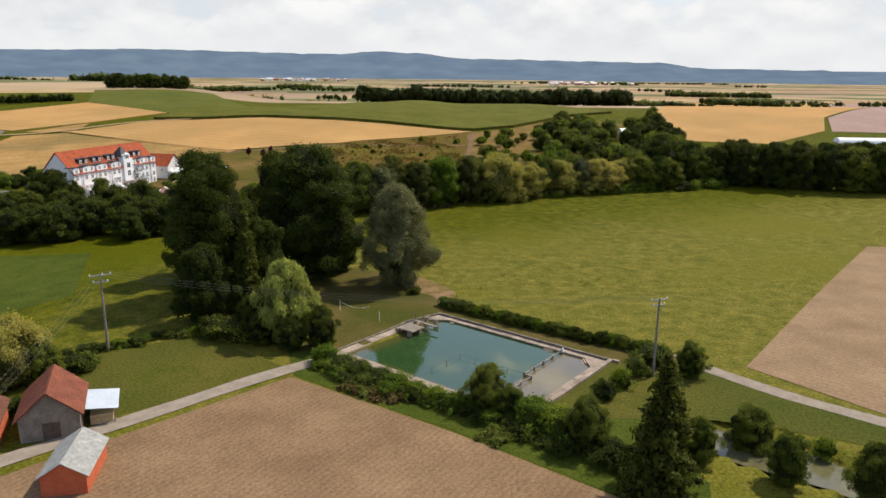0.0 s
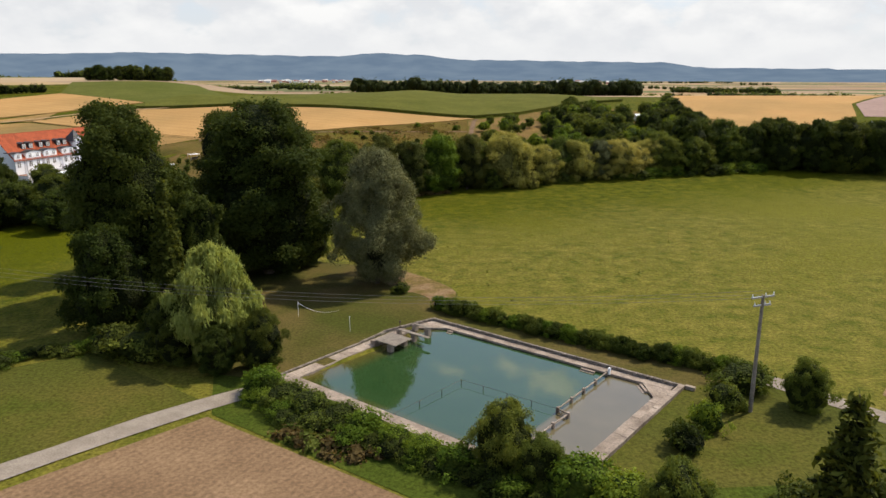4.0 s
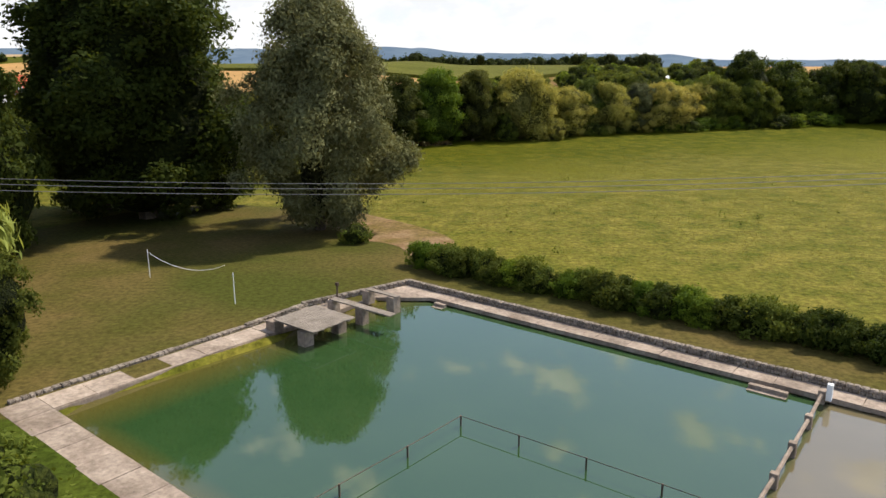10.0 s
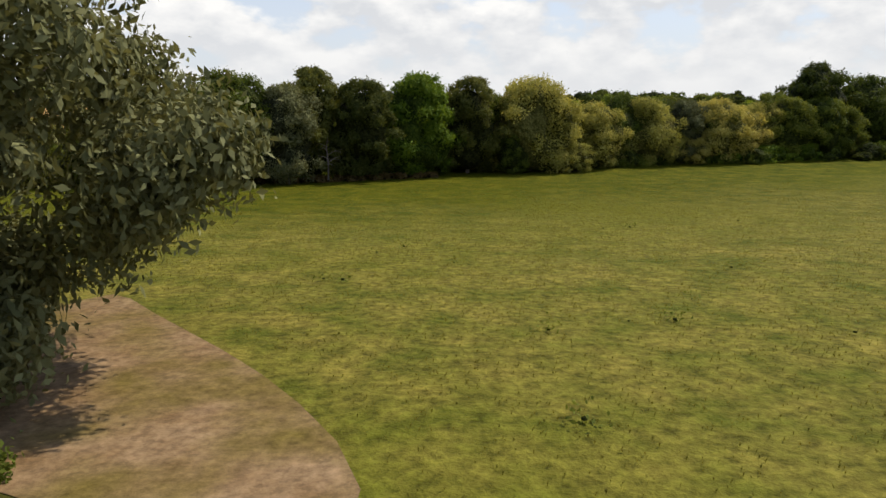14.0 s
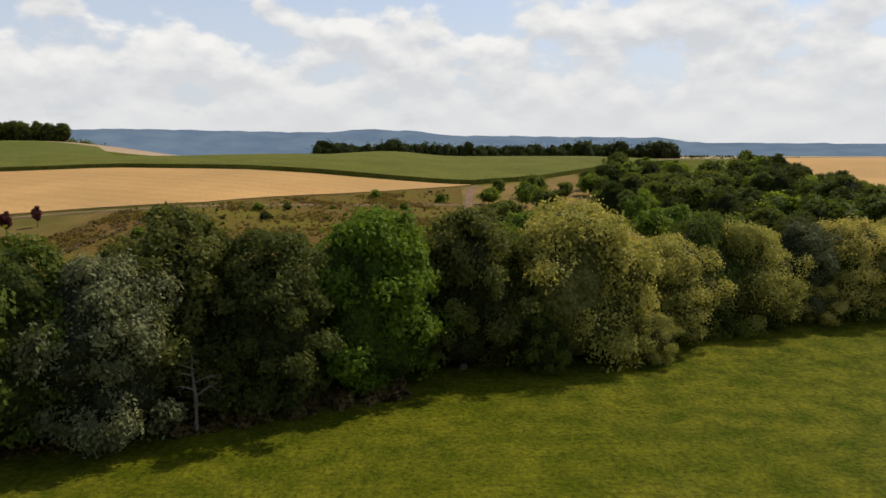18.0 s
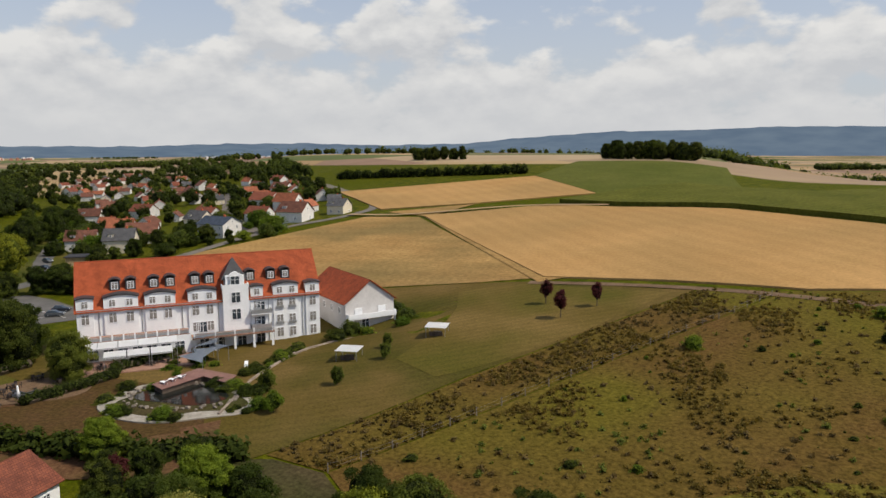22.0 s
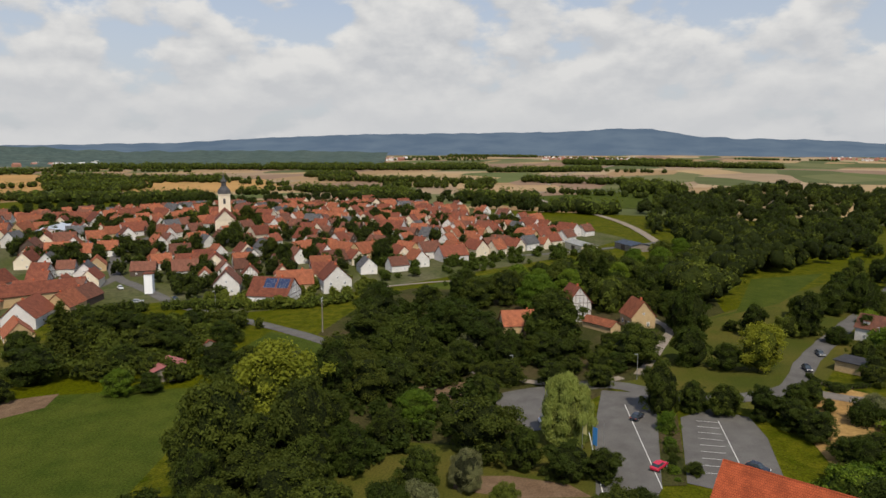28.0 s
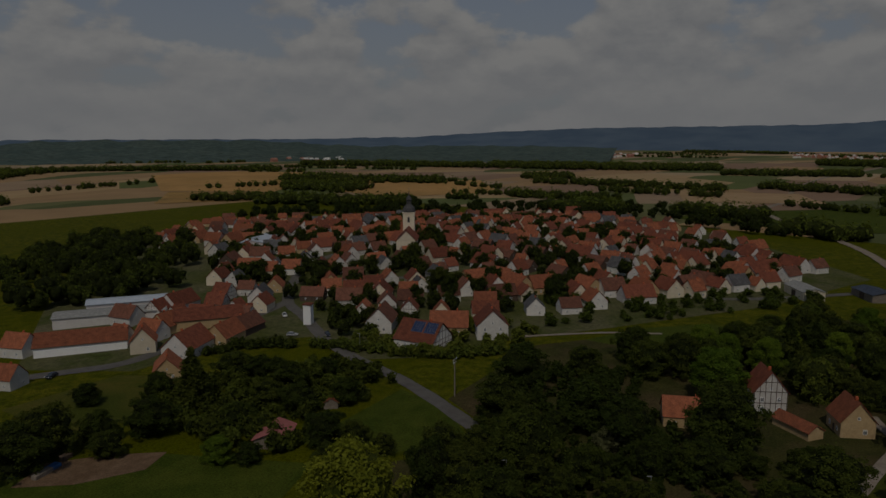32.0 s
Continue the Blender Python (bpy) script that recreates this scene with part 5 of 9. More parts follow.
for i, (px, py, a, b, rot) in enumerate(PONDS):
    bm = bmesh.new()
    bm.faces.new([bm.verts.new((math.cos(t * math.tau / 40) * a * 1.18 * (1 + 0.06 * math.sin(t * 1.3)), math.sin(t * math.tau / 40) * b * 1.18 * (1 + 0.08 * math.cos(t * 0.9)), 0)) for t in range(40)])
    ob = part("fish_pond", bm, surf("pond_water", (0.10, 0.095, 0.05), (0.13, 0.12, 0.06), 0.3, 0.04, 0.004, 1.5, 0.15), None)
    ob.matrix_basis = pose(px, py, -0.75 - 0.012 * i, 0, 0, rot)
    tagged(ob, "murky olive fish pond among shrubs", "water", kind="structure")

# volleyball posts and sagging line
net = thing("volleyball_net", "two thin white posts with a sagging line on the lawn", "net", (0, 0, 0))
va, vb = Vector((-11.2, 131.9, 0)), Vector((-19.8, 138.6, 0))
for v in (va, vb):
    part("post", tube(bmesh.new(), [v, v + Vector((0, 0, 2.3))], [0.032, 0.032], 6), WHITE, net)
vl = []
for i in range(13):
    f = i / 12
    q = vb.lerp(vb + Vector((6.2, -0.8, 0)), f)
    vl.append(q + Vector((0, 0, 2.1 - 3.4 * f * (1 - f) - 0.9 * f)))
part("line", tube(bmesh.new(), vl, [0.018] * 13, 4), WHITE, net)


# power poles and wires
def power_pole(x, y, h, heading, arms, label):
    e = thing("power_pole", label, "power pole", (x, y, ground_z(x, y)), heading)
    part("shaft", tube(bmesh.new(), [(0, 0, -0.3), (0, 0, h)], [0.24, 0.15], 8), WOOD_GREY, e)
    ends = []
    for z, half in arms:
        arm = part("crossarm", boxes((-half, -0.09, z - 0.08, half, 0.09, z + 0.08)), METAL, e)
        for s in (-half + 0.1, 0.35 if half > 1 else 0, half - 0.1):
            part("insulator", tube(bmesh.new(), [(s, 0, z + 0.08), (s, 0, z + 0.38)], [0.07, 0.05], 6), WHITE, arm)
        ends += [(s, z + 0.38) for s in (-half + 0.1, half - 0.1)]
    return e, ends


pl, _ = power_pole(-57.1, 116.3, 14.0, 30, [(13.8, 1.7), (12.6, 1.2)], "tall wooden power pole with two crossarms")
pr, _ = power_pole(35.2, 107.0, 13.3, 20, [(13.1, 1.5), (12.2, 1.1)], "steel power pole with crossarms beside the pool")
WIRE = plain("dark_wire", (0.16, 0.16, 0.16), 0.6)


def wires(a, b, offs, sag, label):
    e = thing("power_line", label, "cable")
    for o in offs:
        pts = []
        for i in range(25):
            f = i / 24
            q = Vector(a).lerp(Vector(b), f)
            pts.append(q + Vector((o * 0.5, o, -4 * sag * f * (1 - f))))
        part("wire", tube(bmesh.new(), pts, [0.012] * 25, 4), WIRE, e)


wires((-57.1, 116.3, 14.1), (35.2, 107.0, 13.4), (-1.2, 0, 1.2), 2.2, "three thin power cables over the pool")
wires((-57.1, 116.3, 14.1), (-44, 30, 14), (-1.2, 0, 1.2), 2.6, "three thin power cables over the field")


# farm buildings by the lane
def tile_roof(name, c1, c2):
    """Clay tiles: courses down the slope, single tiles tinted, lichen."""
    m, nt, p, N, L = nodes_of(name)
    tc, oi = N("ShaderNodeTexCoord"), N("ShaderNodeObjectInfo")
    br = N("ShaderNodeTexBrick")
    br.inputs["Scale"].default_value = 1.0
    br.inputs["Brick Width"].default_value, br.inputs["Row Height"].default_value = 0.3, 0.36
    br.inputs["Mortar Size"].default_value = 0.025
    br.inputs["Color1"].default_value, br.inputs["Color2"].default_value = rgb(c1), rgb(c2)
    br.inputs["Mortar"].default_value = rgb(tuple(v * 0.45 for v in c1))
    L(tc.outputs["Object"], br.inputs["Vector"])
    ns = N("ShaderNodeTexNoise")
    ns.inputs["Scale"].default_value, ns.inputs["Detail"].default_value = 0.5, 6
    L(tc.outputs["Object"], ns.inputs["Vector"])
    mr = N("ShaderNodeMapRange")
    mr.inputs[1].default_value, mr.inputs[2].default_value, mr.inputs[3].default_value, mr.inputs[4].default_value = 0.3, 0.7, 0.72, 1.2
    L(ns.outputs[0], mr.inputs[0])
    vr = N("ShaderNodeMapRange")
    vr.inputs[3].default_value, vr.inputs[4].default_value = 0.7, 1.2
    L(oi.outputs["Random"], vr.inputs[0])
    mm = N("ShaderNodeMath")
    mm.operation = "MULTIPLY"
    L(mr.outputs[0], mm.inputs[0])
    L(vr.outputs[0], mm.inputs[1])
    ml = N("ShaderNodeMixRGB")
    ml.blend_type = "MULTIPLY"
    ml.inputs[0].default_value = 1
    L(br.outputs[0], ml.inputs[1])
    L(mm.outputs[0], ml.inputs[2])
    L(ml.outputs[0], p.inputs["Base Color"])
    p.inputs["Roughness"].default_value = 0.8
    p.inputs["Specular IOR Level"].default_value = 0.2
    return m


ROOF_RED = tile_roof("red_clay_tiles", (0.255, 0.082, 0.045), (0.17, 0.058, 0.038))
ROOF_ORANGE = tile_roof("orange_clay_tiles", (0.37, 0.125, 0.062), (0.26, 0.092, 0.05))
ROOF_BROWN = tile_roof("brown_clay_tiles", (0.20, 0.085, 0.055), (0.15, 0.065, 0.045))
ROOF_GREY = tile_roof("slate_grey_tiles", (0.12, 0.12, 0.125), (0.09, 0.09, 0.095))
ROOF_BLUE = tile_roof("blue_grey_tiles", (0.07, 0.09, 0.13), (0.055, 0.07, 0.10))
FIBRE = surf("fibre_cement_sheet", (0.23, 0.24, 0.23), (0.33, 0.33, 0.32), 0.7, 0.85, 0.02, 3.0, 0.25)
TIN = surf("pale_sheet_metal", (0.42, 0.48, 0.55), (0.52, 0.57, 0.63), 0.3, 0.45, 0, 3.0, 0.12)


def gable_body(parent, l, w, eave, ridge_z, material, over=0.45, thick=0.18, roof=None, base=-1.0):
    """Walls with gables along x, and two thick roof slopes with eaves; ridge runs along x."""
    bm = bmesh.new()
    sec = [(-w / 2, base), (w / 2, base), (w / 2, eave), (0, ridge_z - 0.12), (-w / 2, eave)]
    lo, hi = [bm.verts.new((-l / 2, y, z)) for y, z in sec], [bm.verts.new((l / 2, y, z)) for y, z in sec]
    bm.faces.new(lo[::-1])
    bm.faces.new(hi)
    for i in range(5):
        j = (i + 1) % 5
        bm.faces.new((lo[i], lo[j], hi[j], hi[i]))
    part("wall", bm, material, parent)
    slope = (ridge_z - eave) / (w / 2)
    ln = math.hypot(w / 2 + over, (w / 2 + over) * slope)
    ang = math.atan(slope)
    for s in (1, -1):
        bm = boxes((-l / 2 - over, 0, 0, l / 2 + over, ln, thick))
        ob = part("roof", bm, roof or ROOF_RED, parent)
        # each slope lies in its own plane so that its tile courses run level
        rot = Matrix.Rotation(math.pi if s < 0 else 0, 4, "Z")
        ob.matrix_basis = rot @ Matrix.Translation((0, 0, ridge_z + 0.02)) @ Matrix.Rotation(-ang, 4, "X")
    return slope


def window_mesh(w, h, cross=True, frame_mat=None, pane=None):
    """A framed window: one proud frame with its mullions, and a glass pane, facing -y."""
    bm = bmesh.new()
    f = 0.11
    xs = [-w / 2, -w / 2 + f, -0.05, 0.05, w / 2 - f, w / 2] if cross else [-w / 2, -w / 2 + f, w / 2 - f, w / 2]
    zs = [0, f, h * 0.66, h * 0.66 + 0.06, h - f, h] if cross else [0, f, h - f, h]
    grid = [[bm.verts.new((x, 0.02, z)) for x in xs] for z in zs]
    for j in range(len(zs) - 1):
        for i in range(len(xs) - 1):
            if j % 2 == 0 or i % 2 == 0:
                bm.faces.new((grid[j][i], grid[j][i + 1], grid[j + 1][i + 1], grid[j + 1][i]))
    ext = bmesh.ops.extrude_face_region(bm, geom=bm.faces[:])
    for v in ext["geom"]:
        if isinstance(v, bmesh.types.BMVert):
            v.co.y = -0.06
    bmesh.ops.recalc_face_normals(bm, faces=bm.faces)
    nf = len(bm.faces)
    box(bm, -w / 2 + f * 0.5, -0.03, f * 0.5, w / 2 - f * 0.5, 0.012, h - f * 0.5)
    me = bpy.data.meshes.new("window")
    for i, fc in enumerate(bm.faces):
        fc.material_index = 0 if i < nf else 1
    bm.to_mesh(me)
    bm.free()
    me.materials.append(frame_mat or WHITE)
    me.materials.append(pane or PANE)
    return me


WIN = window_mesh(1.0, 1.3)
WIN_S = window_mesh(0.7, 0.8, False)
WIN_DARK = window_mesh(1.0, 1.3, True, DARKWOOD)


def put(name, me, parent, x, y, z, rz=0.0, label="", s=1.0):
    ob = new(name, me)
    ob.parent = parent
    ob.matrix_basis = pose(x, y, z, 0, 0, rz) @ Matrix.Scale(s, 4)
    if label:
        ob["label"] = label
    return ob


hut = thing("field_hut", "orange-red rendered hut with grey sheet roof", "hut", (-43.4, 77.0, 0), 100)
gable_body(hut, 8.2, 5.0, 2.6, 4.2, REDWALL, 0.35, 0.1, FIBRE)
for i in range(9):
    for s in (1, -1):
        part("roof_batten", boxes((-4.4 + i * 1.1, s * 0.05 - 0.02, 4.28, -4.36 + i * 1.1, s * 0.05 + 0.02, 4.32)), FIBRE, hut)
part("door", boxes((4.1, -0.6, 0.0, 4.16, 0.6, 2.0)), DARKWOOD, hut)
barn = thing("field_barn", "old wooden field barn with red tiled roof", "barn", (-52.8, 90.3, 0), 112)
gable_body(barn, 9.5, 7.2, 3.4, 6.6, WOOD_GREY, 0.5, 0.15, ROOF_RED)
for i in range(11):
    part("wall_board", boxes((-4.8 + 0.0, -3.5 + i * 0.64, 0.0, -4.78, -2.9 + i * 0.64, 3.3 + 2.6 * (1 - abs(-3.2 + i * 0.64) / 3.6))), WOOD_GREY, barn)
part("door", boxes((-4.86, -1.2, 0.0, -4.80, 0.9, 2.4)), DARKWOOD, barn)
lean = thing("lean_to_shed", "open lean-to with pale sheet roof and stacked wood", "shed", (-47.5, 92.6, 0), 112)
bm = boxes((-3.2, -2.2, 2.5, 3.4, 2.4, 2.58))
bm.transform(Matrix.Rotation(radians(7), 4, "X"))
part("roof", bm, TIN, lean)
for x in (-2.9, 3.0):
    for y in (-1.9, 2.1):
        part("post", boxes((x - 0.07, y - 0.07, 0, x + 0.07, y + 0.07, 2.55 + y * 0.12)), WOOD_GREY, lean)
for i in range(13):
    for j in range(7):
        part("log", tube(bmesh.new(), [(-2.5 + i * 0.41 + 0.1 * (j % 2), -1.7, 0.1 + j * 0.19), (-2.5 + i * 0.41 + 0.1 * (j % 2), 1.2, 0.1 + j * 0.19)], [0.2, 0.19], 6), SAND, lean)
shed = thing("brick_shed", "red-walled shed with dark red tiled roof", "shed", (-61.0, 86.0, 0), 112)
gable_body(shed, 8.0, 6.4, 3.2, 5.4, REDWALL, 0.4, 0.15, ROOF_BROWN)



# the hotel
HZ = -108.6
HOTEL_O = Vector((-130.0, 327.6, -3.0))


def hotel_xy(x, y):
    c, s = math.cos(radians(HZ)), math.sin(radians(HZ))
    return HOTEL_O.x + x * c - y * s, HOTEL_O.y + x * s + y * c


SLATE = surf("black_slate", (0.025, 0.026, 0.03), (0.045, 0.046, 0.05), 1.2, 0.5, 0.005, 6.0, 0.2)
CANVAS = surf("white_canvas", (0.85, 0.86, 0.87), (0.9, 0.91, 0.92), 0.5, 0.8, 0, 4.0, 0.04)
SAIL = surf("grey_blue_canvas", (0.24, 0.28, 0.34), (0.30, 0.34, 0.40), 0.5, 0.7, 0, 4.0, 0.06)
TERRACOTTA = surf("terracotta_paving", (0.28, 0.16, 0.115), (0.36, 0.22, 0.16), 1.2, 0.85, 0.005, 5.0, 0.2)
DECKRED = surf("reddish_decking", (0.19, 0.10, 0.085), (0.25, 0.14, 0.115), 0.7, 0.8, 0.005, 5.0, 0.15, stripes=(0, 0.14, 0.15))
ROOF_HOTEL = tile_roof("bright_red_tiles", (0.335, 0.074, 0.027), (0.265, 0.058, 0.022))
GRAVEL = surf("pale_gravel", (0.27, 0.245, 0.205), (0.38, 0.35, 0.30), 0.8, 0.95, 0.02, 7.0, 0.3)

hotel = thing("hotel", "long white hotel with red tiled roof and slate dormers", "hotel", HOTEL_O, HZ)
HL, HD, EAVE, RIDGE, RY = 47.0, 15.8, 9.3, 17.3, -7.9
bm = bmesh.new()
sec = [(0, -1.5), (0, EAVE), (RY, RIDGE - 0.1), (-HD, EAVE), (-HD, -1.5)]
lo, hi = [bm.verts.new((0, y, z)) for y, z in sec], [bm.verts.new((HL, y, z)) for y, z in sec]
bm.faces.new(lo)
bm.faces.new(hi[::-1])
for i in range(5):
    j = (i + 1) % 5
    bm.faces.new((lo[j], lo[i], hi[i], hi[j]))
part("wall", bm, WHITE, hotel)
slope = math.atan((RIDGE - EAVE) / -RY)
ln = math.hypot(8.5, 8.5 * math.tan(slope))
for s in (1, -1):
    ob = part("roof", boxes((-0.5, 0, 0, HL + 0.5, ln, 0.2)), ROOF_HOTEL, hotel)
    ob.matrix_basis = Matrix.Translation((0 if s > 0 else HL, RY, RIDGE + 0.03)) @ Matrix.Rotation(0 if s > 0 else math.pi, 4, "Z") @ Matrix.Rotation(-slope, 4, "X")
part("ridge_cap", tube(bmesh.new(), [(-0.5, RY, RIDGE + 0.22), (HL + 0.5, RY, RIDGE + 0.22)], [0.16, 0.16], 6), ROOF_HOTEL, hotel)
HWIN = window_mesh(1.5, 2.05, pane=CURTAINED)
HWIN_S = window_mesh(1.25, 1.45, pane=CURTAINED)
HDOOR = window_mesh(1.9, 2.3)


def arch_block(x0, x1, name="gable_bay"):
    """A white bay that breaks through the eaves, under a low curved slate cap."""
    n, w = 9, x1 - x0
    top, rise = 11.25, 0.09 * w
    pts = [(x0, -1.5), (x1, -1.5)] + [(x1 - w * i / n, top + rise * math.sin(math.pi * i / n)) for i in range(n + 1)]
    bm = bmesh.new()
    f, b = [bm.verts.new((x, 0.3, z)) for x, z in pts], [bm.verts.new((x, -3.4, z)) for x, z in pts]
    bm.faces.new(f[::-1])
    for i in range(len(pts)):
        j = (i + 1) % len(pts)
        bm.faces.new((f[i], f[j], b[j], b[i]))
    bay = part(name, bm, WHITE, hotel)
    bm = bmesh.new()
    rows = []
    for i in range(n + 1):
        x, z = x1 + 0.2 - (w + 0.4) * i / n, top + 0.06 + rise * math.sin(math.pi * i / n)
        rows.append([bm.verts.new(v) for v in ((x, 0.55, z), (x, 0.55, z + 0.24), (x, -4.2, z + 0.24), (x, -4.2, z))])
    for r0, r1 in zip(rows, rows[1:]):
        for k in range(4):
            bm.faces.new((r0[k], r0[(k + 1) % 4], r1[(k + 1) % 4], r1[k]))
    bm.faces.new(rows[0][::-1])
    bm.faces.new(rows[-1])
    part("slate_cap", bm, SLATE, bay)
    return bay


BAYS = [(44.1, 47.1), (36.1, 42.3), (29.2, 34.9), (21.3, 26.8), (11.9, 14.4), (4.5, 9.8), (-0.1, 2.9)]
for x0, x1 in BAYS:
    bay = arch_block(x0, x1)
    cols = [(x0 + x1) / 2] if x1 - x0 < 4 else [x0 + (x1 - x0) * 0.25, x0 + (x1 - x0) * 0.75]
    for x in cols:
        put("window", HWIN_S, hotel, x, 0.33, 9.6, 180)
        put("window", HWIN, hotel, x, 0.33, 6.4, 180)
        if x1 < 21 or x < 26:
            put("window", HWIN, hotel, x, 0.33, 3.0, 180)
        if x1 < 11:
            put("window", HWIN, hotel, x, 0.33, 0.15, 180)
    for x in cols:
        if x1 < 15 and x1 > 3:
            for z in (6.35, 2.95):
                part("window_rail", boxes((x - 0.8, 0.35, z, x + 0.8, 0.55, z + 0.58)), METAL, hotel)
for x in (40.2, 37.3, 33.0, 29.9, 25.1, 22.3, 14.0, 9.7, 6.6):
    d = part("roof_dormer", boxes((x - 0.95, -5.6, 12.2, x + 0.95, -2.6, 14.1)), SLATE, hotel)
    bm = bmesh.new()
    pts = [(x - 1.15 + 2.3 * i / 6, 14.12 + 0.45 * math.sin(math.pi * i / 6)) for i in range(7)]
    rows = [[bm.verts.new(v) for v in ((px, -2.35, pz), (px, -2.35, pz + 0.16), (px, -6.4, pz + 0.16), (px, -6.4, pz))] for px, pz in pts]
    for r0, r1 in zip(rows, rows[1:]):
        for k in range(4):
            bm.faces.new((r0[k], r0[(k + 1) % 4], r1[(k + 1) % 4], r1[k]))
    bm.faces.new(rows[0][::-1])
    bm.faces.new(rows[-1])
    part("cap", bm, SLATE, d)
    put("window", HWIN_S, d, x, -2.57, 12.5, 180)
for x in (43.2, 35.5, 28.0, 21.0, 10.8, 3.6):
    part("downpipe", tube(bmesh.new(), [(x, 0.12, -1), (x, 0.12, 9.2)], [0.07, 0.07], 6), METAL, hotel)
part("gutter", boxes((0, 0.35, 9.0, HL, 0.6, 9.15)), METAL, hotel)
# the tower bay
tower = part("tower", boxes((14.9, -4.5, -1.5, 20.1, 0.9, 11.6), (15.6, -3.9, 11.6, 19.4, 0.2, 14.0)), WHITE, hotel)
bm = bmesh.new()
b4 = [bm.verts.new(v) for v in ((14.8, -6.0, 13.2), (20.2, -6.0, 13.2), (20.2, -0.4, 13.2), (14.8, -0.4, 13.2))]
ap = bm.verts.new((17.5, -2.6, 17.6))
bm.faces.new(b4[::-1])
for i in range(4):
    bm.faces.new((b4[i], b4[(i + 1) % 4], ap))
part("tower_roof", bm, SLATE, tower, "black slate pyramid roof")
bm = bmesh.new()
prism(bm, [(16.1 + 2.8 * i / 8, 14.0 + 0.9 * math.sin(math.pi * i / 8)) for i in range(9)], -0.1, 0.5)
bm.transform(Matrix(((1, 0, 0, 0), (0, 0, 1, 0), (0, 1, 0, 0), (0, 0, 0, 1))))
part("tower_gable", bm, WHITE, tower)
put("window", HDOOR, tower, 17.5, 0.55, 11.7, 180)
for z in (8.4, 4.9):
    put("window", HDOOR, tower, 17.5, 0.93, z, 180)
part("balcony_rail", boxes((14.8, 0.75, 11.6, 20.2, 0.9, 12.3), (14.8, -1.2, 11.6, 14.95, 0.75, 12.3), (20.05, -1.2, 11.6, 20.2, 0.75, 12.3)), WHITE, tower)
# balconies and the veranda
for x0, x1, z in ((10.4, 14.6, 5.9), (10.4, 14.6, 2.7)):
    b = part("balcony", boxes((x0, 0.3, z - 0.2, x1, 1.9, z)), WHITE, hotel)
    part("railing", boxes((x0, 1.82, z, x1, 1.9, z + 0.9), (x0, 0.3, z, x0 + 0.08, 1.82, z + 0.9), (x1 - 0.08, 0.3, z, x1, 1.82, z + 0.9)), METAL, b)
    put("window", HDOOR, hotel, (x0 + x1) / 2, 0.36, z + 0.05, 180)
ver = part("veranda", boxes((10.4, 0.95, 2.35, 26.6, 4.4, 2.65)), TERRACOTTA, hotel)
for x in (10.8, 14.6, 18.4, 22.2, 26.2):
    part("column", boxes((x - 0.22, 3.9, -1.6, x + 0.22, 4.34, 2.345)), WHITE, ver)
    part("rail_post", boxes((x - 0.12, 4.15, 2.65, x + 0.12, 4.39, 3.6)), WHITE, ver)
part("rail", boxes((10.6, 4.22, 3.4, 26.4, 4.32, 3.5), (10.6, 4.25, 2.75, 26.4, 4.29, 3.3)), METAL, ver)
for x in (12.6, 16.6, 20.4, 24.0):
    put("window", HDOOR, hotel, x, 0.36 if not 14.9 < x < 20.1 else 0.93, -0.9, 180)
put("window", HDOOR, hotel, 24.2, 0.33, 2.7, 180)
low = part("ground_floor_wing", boxes((27.0, 0.3, -1.5, HL, 5.2, 3.9)), WHITE, hotel)
part("terrace_floor", boxes((27.0, 0.35, 3.9, HL, 5.2, 4.0)), TERRACOTTA, low)
for i in range(11):
    x = 27.1 + i * (HL - 27.2) / 10
    part("rail_post", boxes((x - 0.14, 4.95, 4.0, x + 0.14, 5.2, 5.05)), WHITE, low)
part("rail", boxes((27.1, 5.02, 4.75, HL, 5.12, 4.85), (27.1, 5.05, 4.1, HL, 5.09, 4.65)), METAL, low)
for i in range(7):
    put("window", HDOOR, low, 29.0 + i * 2.55, 5.23, 0.4, 180)
# terrace, awnings and tables
def lay(name, label, category, rows, material, kind=""):
    ob = part(name, boxes(*rows), material, None)
    ob.matrix_basis = pose(*HOTEL_O, 0, 0, HZ)
    return tagged(ob, label, category, kind=kind)


lay("terrace", "terracotta-paved restaurant terrace of the hotel", "terrace", [(26.9, 5.25, -1.5, 46.5, 14.0, 0.25)], TERRACOTTA, "structure")


def awning(x0, x1, y0, z0, y1, z1):
    a = thing("awning", "white canvas awning stretched over the terrace", "awning", HOTEL_O, HZ, "terrace awnings")
    bm = bmesh.new()
    vs = [bm.verts.new(v) for v in ((x0, y0, z0), (x1, y0, z0), (x1, (y0 + y1) / 2, (z0 + z1) / 2 - 0.12), (x0, (y0 + y1) / 2, (z0 + z1) / 2 - 0.12), (x0, y1, z1), (x1, y1, z1), (x0, y1, z1 - 0.28), (x1, y1, z1 - 0.28))]
    for f in ((0, 1, 2, 3), (3, 2, 5, 4), (4, 5, 7, 6)):
        bm.faces.new([vs[i] for i in f])
    bmesh.ops.solidify(bm, geom=bm.faces[:], thickness=0.03)
    part("canvas", bm, CANVAS, a)
    part("front_bar", boxes((x0, y1 - 0.04, z1 - 0.06, x1, y1 + 0.04, z1)), METAL, a)
    for x in (x0 + 0.1, x1 - 0.1):
        part("leg", boxes((x - 0.04, y1 - 0.1, 0.25, x + 0.04, y1 - 0.02, z1 - 0.06)), METAL, a)


